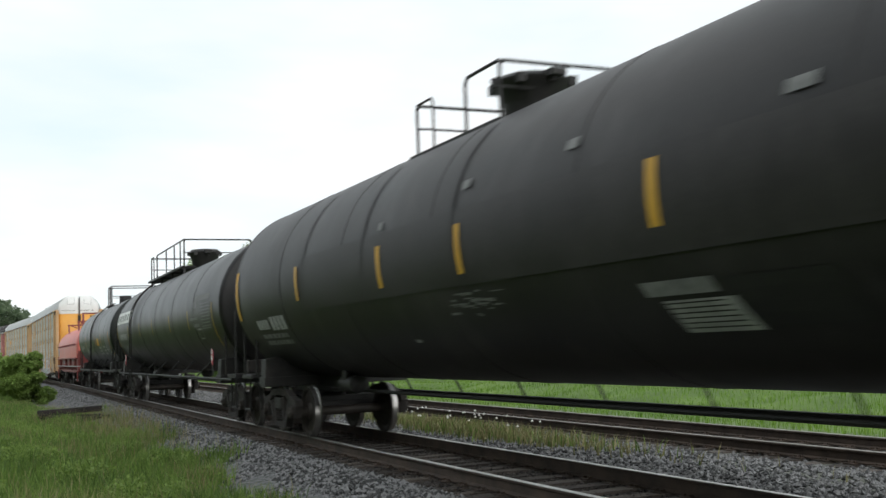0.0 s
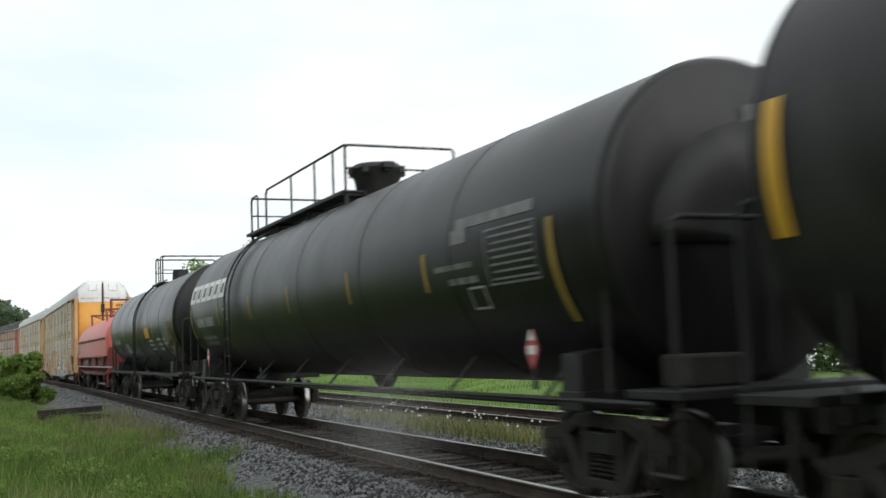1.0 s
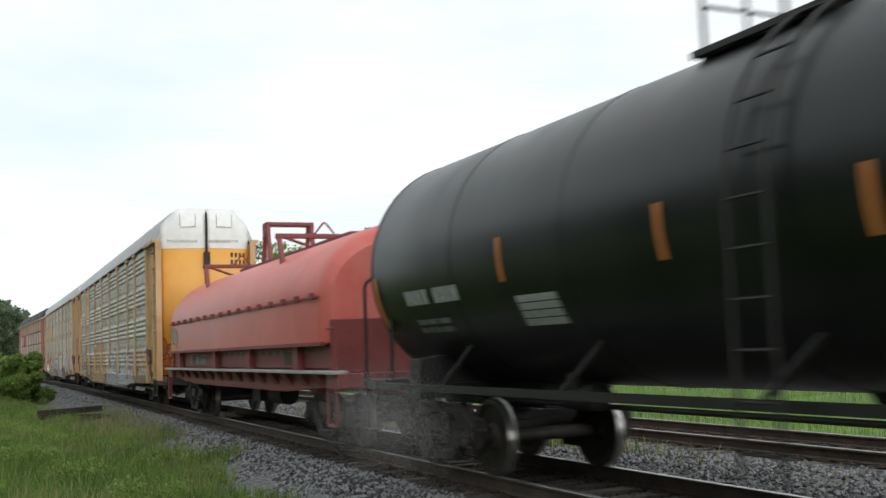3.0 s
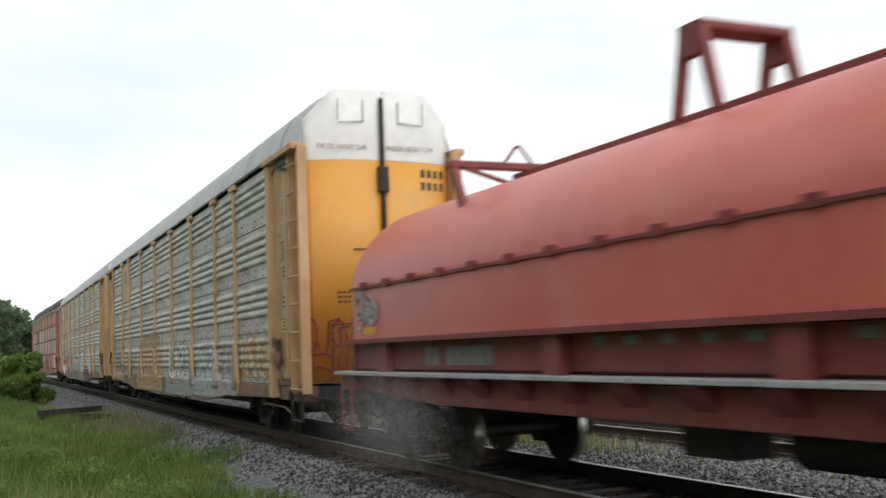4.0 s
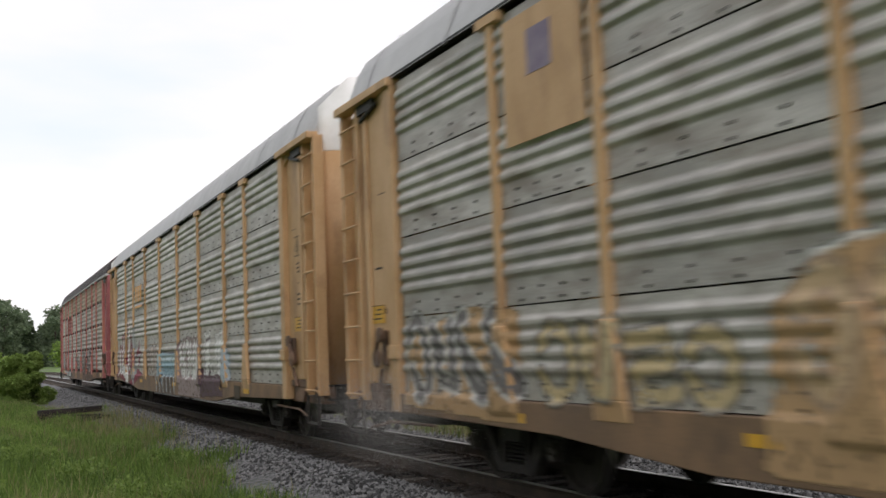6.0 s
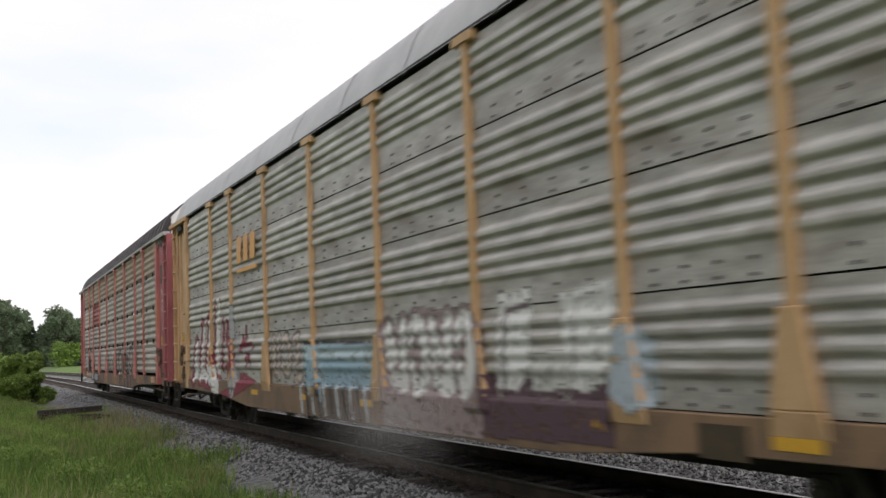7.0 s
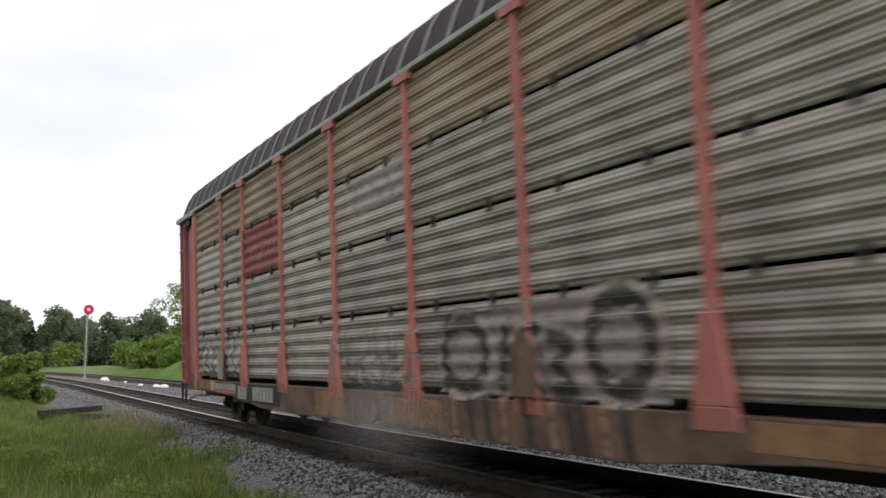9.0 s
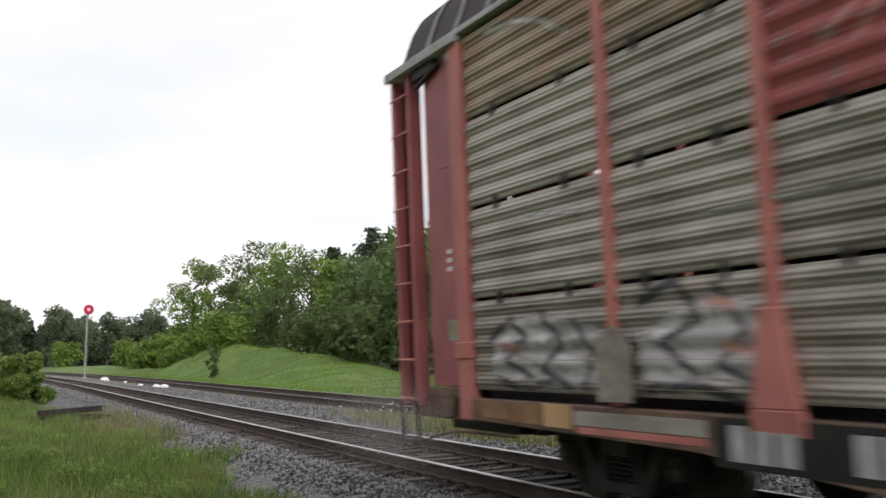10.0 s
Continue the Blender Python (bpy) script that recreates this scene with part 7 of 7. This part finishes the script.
def build_grass():
    rs = np.random.RandomState(3)
    rnd = random.Random(3)
    edge = lambda s, n: smooth(2.15, 2.85, n - 0.55 * (1 - smooth(15, 24, s)) - 2.0 * smooth(44, 51, s) + 0.35 * np.sin(s * 0.9) + 0.2 * np.sin(s * 2.3)) * (1 - 0.92 * np.exp(-((s - 36) / 7.0) ** 2 - ((n - 2.9) / 1.25) ** 2))
    pts = scatter(120000, 9, 75, 1.9, 9.5, rs, edge)
    v, f = blades(pts, 0.27, 0.010, rnd, 0.7)
    tagged(new("grass", Shape().add(v, f).mesh("grass", GRASS)), "long green grass beside the ballast", "grass", kind="stuff")
    patch = lambda s, n: np.exp(-((s - 34) / 6.0) ** 2) * smooth(1.6, 2.2, n) * np.exp(-((n - 2.7) / 1.3) ** 2) * 0.8 + (0.08 + 0.35 * ((np.sin(s * 0.9 + n) + np.sin(n * 1.7 - s * 0.5)) > 0.8)) * edge(s, n)
    pts = scatter(30000, 16, 60, 1.4, 6.0, rs, patch)
    v, f = blades(pts, 0.38, 0.006, rnd, 0.5)
    tagged(new("dry_grass", Shape().add(v, f).mesh("dry_grass", GRASS_DRY)), "straw-coloured dry grass stems", "grass", kind="stuff")
    # taller tufts
    tuft = lambda s, n: edge(s, n) * ((np.sin(s * 1.7 + 2 * n) + np.sin(n * 2.9 - s * 0.6)) > 0.9)
    pts = scatter(34000, 11, 40, 2.1, 8.0, rs, tuft)
    v, f = blades(pts, 0.42, 0.010, rnd, 0.6)
    tagged(new("tall_grass", Shape().add(v, f).mesh("tall_grass", GRASS)), "taller tufts of fresh green grass", "grass", kind="stuff")
    # leafy clumps in the grass
    cs, rr = [], []
    for p in scatter(4200, 10, 42, 2.7, 7.5, rs, tuft):
        cs.append((p[0], p[1], p[2] + 0.12))
        rr.append(rnd.uniform(0.10, 0.30))
    v, f = leaf_cloud(cs, rr, 110000, 0.034, rnd)
    tagged(new("leafy_weeds", Shape().add(v, f).mesh("leafy_weeds", BUSH)), "low leafy green weeds in the grass", "weeds", kind="stuff")
    # weeds between the tracks
    clump = lambda s, n: np.exp(-((s - 23.5) / 4.2) ** 2) * np.exp(-((n + 2.75) / 0.5) ** 2) + 0.012 * np.exp(-((n + 3.0) / 0.6) ** 2) * (np.sin(s * 0.8) > 0.3) * (s > 18)
    pts = scatter(60000, 12, 90, -4.0, -1.9, rs, clump)
    v, f = blades(pts, 0.24, 0.010, rnd, 0.7)
    tagged(new("weeds", Shape().add(v, f).mesh("weeds", GRASS_DRY)), "yellowish weeds between the tracks", "weeds", kind="stuff")
    pts2 = pts[rs.random(len(pts)) < 0.5]
    v, f = blades(pts2, 0.22, 0.012, rnd, 0.5)
    tagged(new("weeds", Shape().add(v, f).mesh("weeds", GRASS)), "green weeds between the tracks", "weeds", kind="stuff")
    fl = Shape()
    for p in pts[rs.random(len(pts)) < 0.012]:
        z = p[2] + rnd.uniform(0.22, 0.42)
        fl.add([(p[0] - 0.03, p[1], z), (p[0], p[1] - 0.03, z + 0.012), (p[0] + 0.03, p[1], z), (p[0], p[1] + 0.03, z - 0.012), (p[0], p[1], z + 0.04)], [(0, 1, 4), (1, 2, 4), (2, 3, 4), (3, 0, 4)])
    tagged(new("flowers", fl.mesh("flowers", FLOWER)), "small white daisies among the weeds", "flowers", kind="stuff")
    # rough grass past the siding and on the bank
    pts = scatter(90000, 8, 130, -24, -7.6, rs)
    v, f = blades(pts, 0.16, 0.009, rnd, 0.5)
    tagged(new("bank_grass", Shape().add(v, f).mesh("bank_grass", GRASS_BANK)), "mown-looking green grass on the bank", "grass", kind="stuff")


def stones(pts, size, rnd):
    v, f = [], []
    for p in pts:
        r = size * rnd.uniform(0.55, 1.35)
        a = rnd.uniform(0, 6.283)
        c, s = math.cos(a), math.sin(a)
        k = len(v)
        for x, y, z in ((1, 0.1, 0.1), (0.1, 0.8, -0.1), (-0.9, -0.1, 0.2), (0, -0.85, 0.05), (0.1, 0.1, 0.75), (0.0, 0.0, -0.7)):
            x, y, z = x * r * rnd.uniform(0.7, 1.2), y * r * rnd.uniform(0.7, 1.2), z * r * rnd.uniform(0.7, 1.2)
            v.append((p[0] + x * c - y * s, p[1] + x * s + y * c, p[2] + z + r * 0.25))
        f += [(k, k + 1, k + 4), (k + 1, k + 2, k + 4), (k + 2, k + 3, k + 4), (k + 3, k, k + 4), (k + 1, k, k + 5), (k + 2, k + 1, k + 5), (k + 3, k + 2, k + 5), (k, k + 3, k + 5)]
    return v, f


def build_ballast():
    rs = np.random.RandomState(9)
    rnd = random.Random(9)
    pts = scatter(26000, 10, 75, 1.25, 2.9, rs)
    v, f = stones(pts, 0.042, rnd)
    tagged(new("ballast", Shape().add(v, f).mesh("ballast", STONE)), "loose grey crushed-stone ballast on the shoulder", "ballast", kind="stuff")
    pts = scatter(24000, 9, 75, -4.3, -1.4, rs)
    v, f = stones(pts, 0.040, rnd)
    tagged(new("ballast", Shape().add(v, f).mesh("ballast", STONE)), "loose grey ballast between the tracks", "ballast", kind="stuff")
    pts = scatter(12000, 8, 60, -1.25, 1.35, rs)
    v, f = stones(pts, 0.034, rnd)
    tagged(new("ballast", Shape().add(v, f).mesh("ballast", STONE_BROWN)), "brown ballast between the ties, darkened for shade under the cars", "ballast", kind="stuff")
    pts = scatter(9000, 9, 60, -7.2, -4.2, rs)
    v, f = stones(pts, 0.034, rnd)
    tagged(new("ballast", Shape().add(v, f).mesh("ballast", STONE)), "grey ballast in the siding", "ballast", kind="stuff")


def build_signal():
    b = on_ground(108.0, -3.3)
    sg = thing("railway_signal", "silver mast signal with a round red target", "signal")
    sg.matrix_basis = Matrix.Translation(b) @ pose(0, 0, 0, 0, 0, 19)
    part("mast", Shape().rod((0, 0, -0.2), (0, 0, 6.1), 0.085, 12, 0.07).box(-0.2, 0.2, -0.2, 0.2, -0.1, 0.12), SIGNAL_POST, sg, "silver tubular mast", None, 0, False)
    part("target", Shape().lathe([(-0.12, 0.0), (-0.12, 0.44), (-0.10, 0.46), (-0.07, 0.46), (-0.06, 0.0)], 28, "y", (0.12, 0, 6.5)), SIGN_RED, sg, "round red target disc", None, 0, False)
    part("lens", Shape().lathe([(-0.20, 0.0), (-0.19, 0.09), (-0.12, 0.15), (-0.11, 0.0)], 20, "y", (0.12, 0, 6.5)), LAMP_PINK, sg, "lit pale red lens", None, 0, False)
    part("housing", Shape().lathe([(-0.05, 0.2), (0.3, 0.16), (0.34, 0.0)], 16, "y", (0.12, 0, 6.5)).box(-0.06, 0.12, -0.05, 0.12, 5.9, 6.3), FRAME_BLACK, sg, "black lamp housing", None, 0, False)
    part("arm", Shape().box(-0.45, 0.0, -0.03, 0.03, 6.02, 6.07), SIGNAL_POST, sg)
    part("ladder", Shape().rod((0.2, 0.25, 0), (0.1, 0.1, 6), 0.012, 6).rod((-0.2, 0.25, 0), (-0.1, 0.1, 6), 0.012, 6), SIGNAL_POST, sg)


def build_clutter():
    # old ties left in the grass
    b = on_ground(38.8, 3.65)
    a = radians(-37)
    for i, (dz, dx, dy, rz, ry, half) in enumerate(((0.10, 0.25, 0.1, 6, 0, 1.02), (0.31, 0.02, 0.0, -5, 3, 1.05), (0.10, -0.35, -0.2, 24, -2, 0.85), (0.05, 0.62, 0.3, -16, 4, 0.7))):
        s = Shape().box(-0.12, 0.12, -half, half, -0.09, 0.09)
        me = s.mesh("old_tie", TIE_OLD)
        fix_normals(me)
        o = new("old_tie", me)
        o.matrix_basis = Matrix.Translation(b + Vector((dx * math.cos(a) - dy * math.sin(a), dx * math.sin(a) + dy * math.cos(a), dz))) @ pose(0, 0, 0, ry, 0, math.degrees(a) + rz)
        m = o.modifiers.new("edge", "BEVEL")
        m.width, m.segments = 0.02, 2
        tagged(o, "discarded blackened wooden tie lying in the grass", "railway tie", "pile of old ties")
    # pale stones and small white heaps between the tracks
    rnd = random.Random(8)
    for i, (s, n, r) in enumerate(((92, -3.1, 0.45), (67, -3.2, 0.28), (65.5, -3.4, 0.32), (72, -3.0, 0.22), (84, -3.6, 0.2))):
        p = on_ground(s, n)
        bm = bmesh.new()
        bmesh.ops.create_icosphere(bm, subdivisions=2, radius=r)
        for q in bm.verts:
            q.co *= 0.8 + 0.35 * noise.noise(q.co * 3 + Vector((i * 9, 0, 0)))
            q.co.z *= 0.6
        me = bpy.data.meshes.new("pale_rock")
        bm.to_mesh(me)
        bm.free()
        me.materials.append(WHITE)
        o = new("pale_rock", me)
        o.matrix_basis = Matrix.Translation(p + Vector((0, 0, r * 0.2)))
        tagged(o, "pale whitish rock between the tracks", "rock", "pale rocks between the tracks")


# ---- dust beside the rail ----
DUST = material("dust_grains", (0.36, 0.355, 0.35), (0.50, 0.495, 0.49), 0.95, 0, 5, 40, 0, spec=0.1)
PUFFS = []


def build_dust():
    """Thin dust that the passing wheels raise at one soft spot of the roadbed: loose grains in three drifting puffs."""
    rnd = random.Random(21)
    for k, (s0, z0, ss, sz, count) in enumerate(((15.0, 0.74, 0.80, 0.30, 20000), (15.7, 0.52, 0.90, 0.26, 11000), (14.5, 0.46, 0.70, 0.22, 7500))):
        base = place(s0, 1.98, z0)
        v, f = [], []
        for i in range(count):
            p = place(s0 + rnd.gauss(0, ss), 1.98 + max(-0.26, min(0.5, rnd.gauss(0, 0.2))), z0 + rnd.gauss(0, sz)) - base
            if p.z + z0 < 0.0:
                continue
            r = 0.0026 * rnd.uniform(0.6, 1.3)
            q = len(v)
            v += [(p.x + r, p.y, p.z - r * 0.5), (p.x - r * 0.6, p.y + r * 0.8, p.z - r * 0.5), (p.x - r * 0.6, p.y - r * 0.8, p.z - r * 0.5), (p.x, p.y, p.z + r)]
            f += [(q, q + 2, q + 1), (q, q + 1, q + 3), (q + 1, q + 2, q + 3), (q + 2, q, q + 3)]
        ob = new("dust", Shape().add(v, f).mesh("dust", DUST))
        ob.matrix_basis = Matrix.Translation(base)
        tagged(ob, "thin pale dust raised beside the near rail", "dust", kind="stuff")
        PUFFS.append((ob, base, k))


build_ground()
build_dust()
build_first_tank()
build_second_tank()
build_third_tank()
build_coil_car()
build_autoracks()
build_trees()
build_signal()
build_clutter()
build_grass()
build_ballast()
build_track("main_track", "main railway track with bright worn rail heads on dark ties", 0.0, 0.0, RAIL_TOP, 290, 5.0)
build_track("siding_track", "siding track with dull rails in weedy ballast", -5.4, -0.07, RAIL_TOP_DULL, 180, 8.0)


# ---- the train runs ----
def car_pose(u, truck_x, t):
    s = u - SPEED * t
    a, b = section(s - truck_x, 0, 0), section(s + truck_x, 0, 0)
    m0 = section_pose(s)
    along = (b - a).normalized()
    up = m0.col[2].to_3d()
    left = up.cross(along).normalized()
    up = along.cross(left)
    m = Matrix((along, left, up)).transposed().to_4x4()
    m.translation = (a + b) / 2
    return m


def motions():
    for car, u, tx in CARS:
        walk(car, [(0.5 * k, car_pose(u, tx, 0.5 * k)) for k in range(21)])
    for k, (w, x) in enumerate(WHEELS):
        rows = []
        for i in range(301):
            t = i / 30
            rows.append((t, Matrix.Translation((x, 0, WHEEL_R)) @ Matrix.Rotation(-SPEED * t / WHEEL_R + k, 4, "Y")))
        walk(w, rows)
    for ob, base, k in PUFFS:
        sway = lambda t: Vector((0.05 * math.sin(1.9 * t + k), 0.22 * math.sin(1.3 * t + 2 * k), 0.06 * math.sin(2.3 * t + 1.4 * k) - 1.7 * max(0.0, 1 - t / 0.6)))
        walk(ob, [(0.25 * i, Matrix.Translation(base + sway(0.25 * i))) for i in range(41)])


motions()
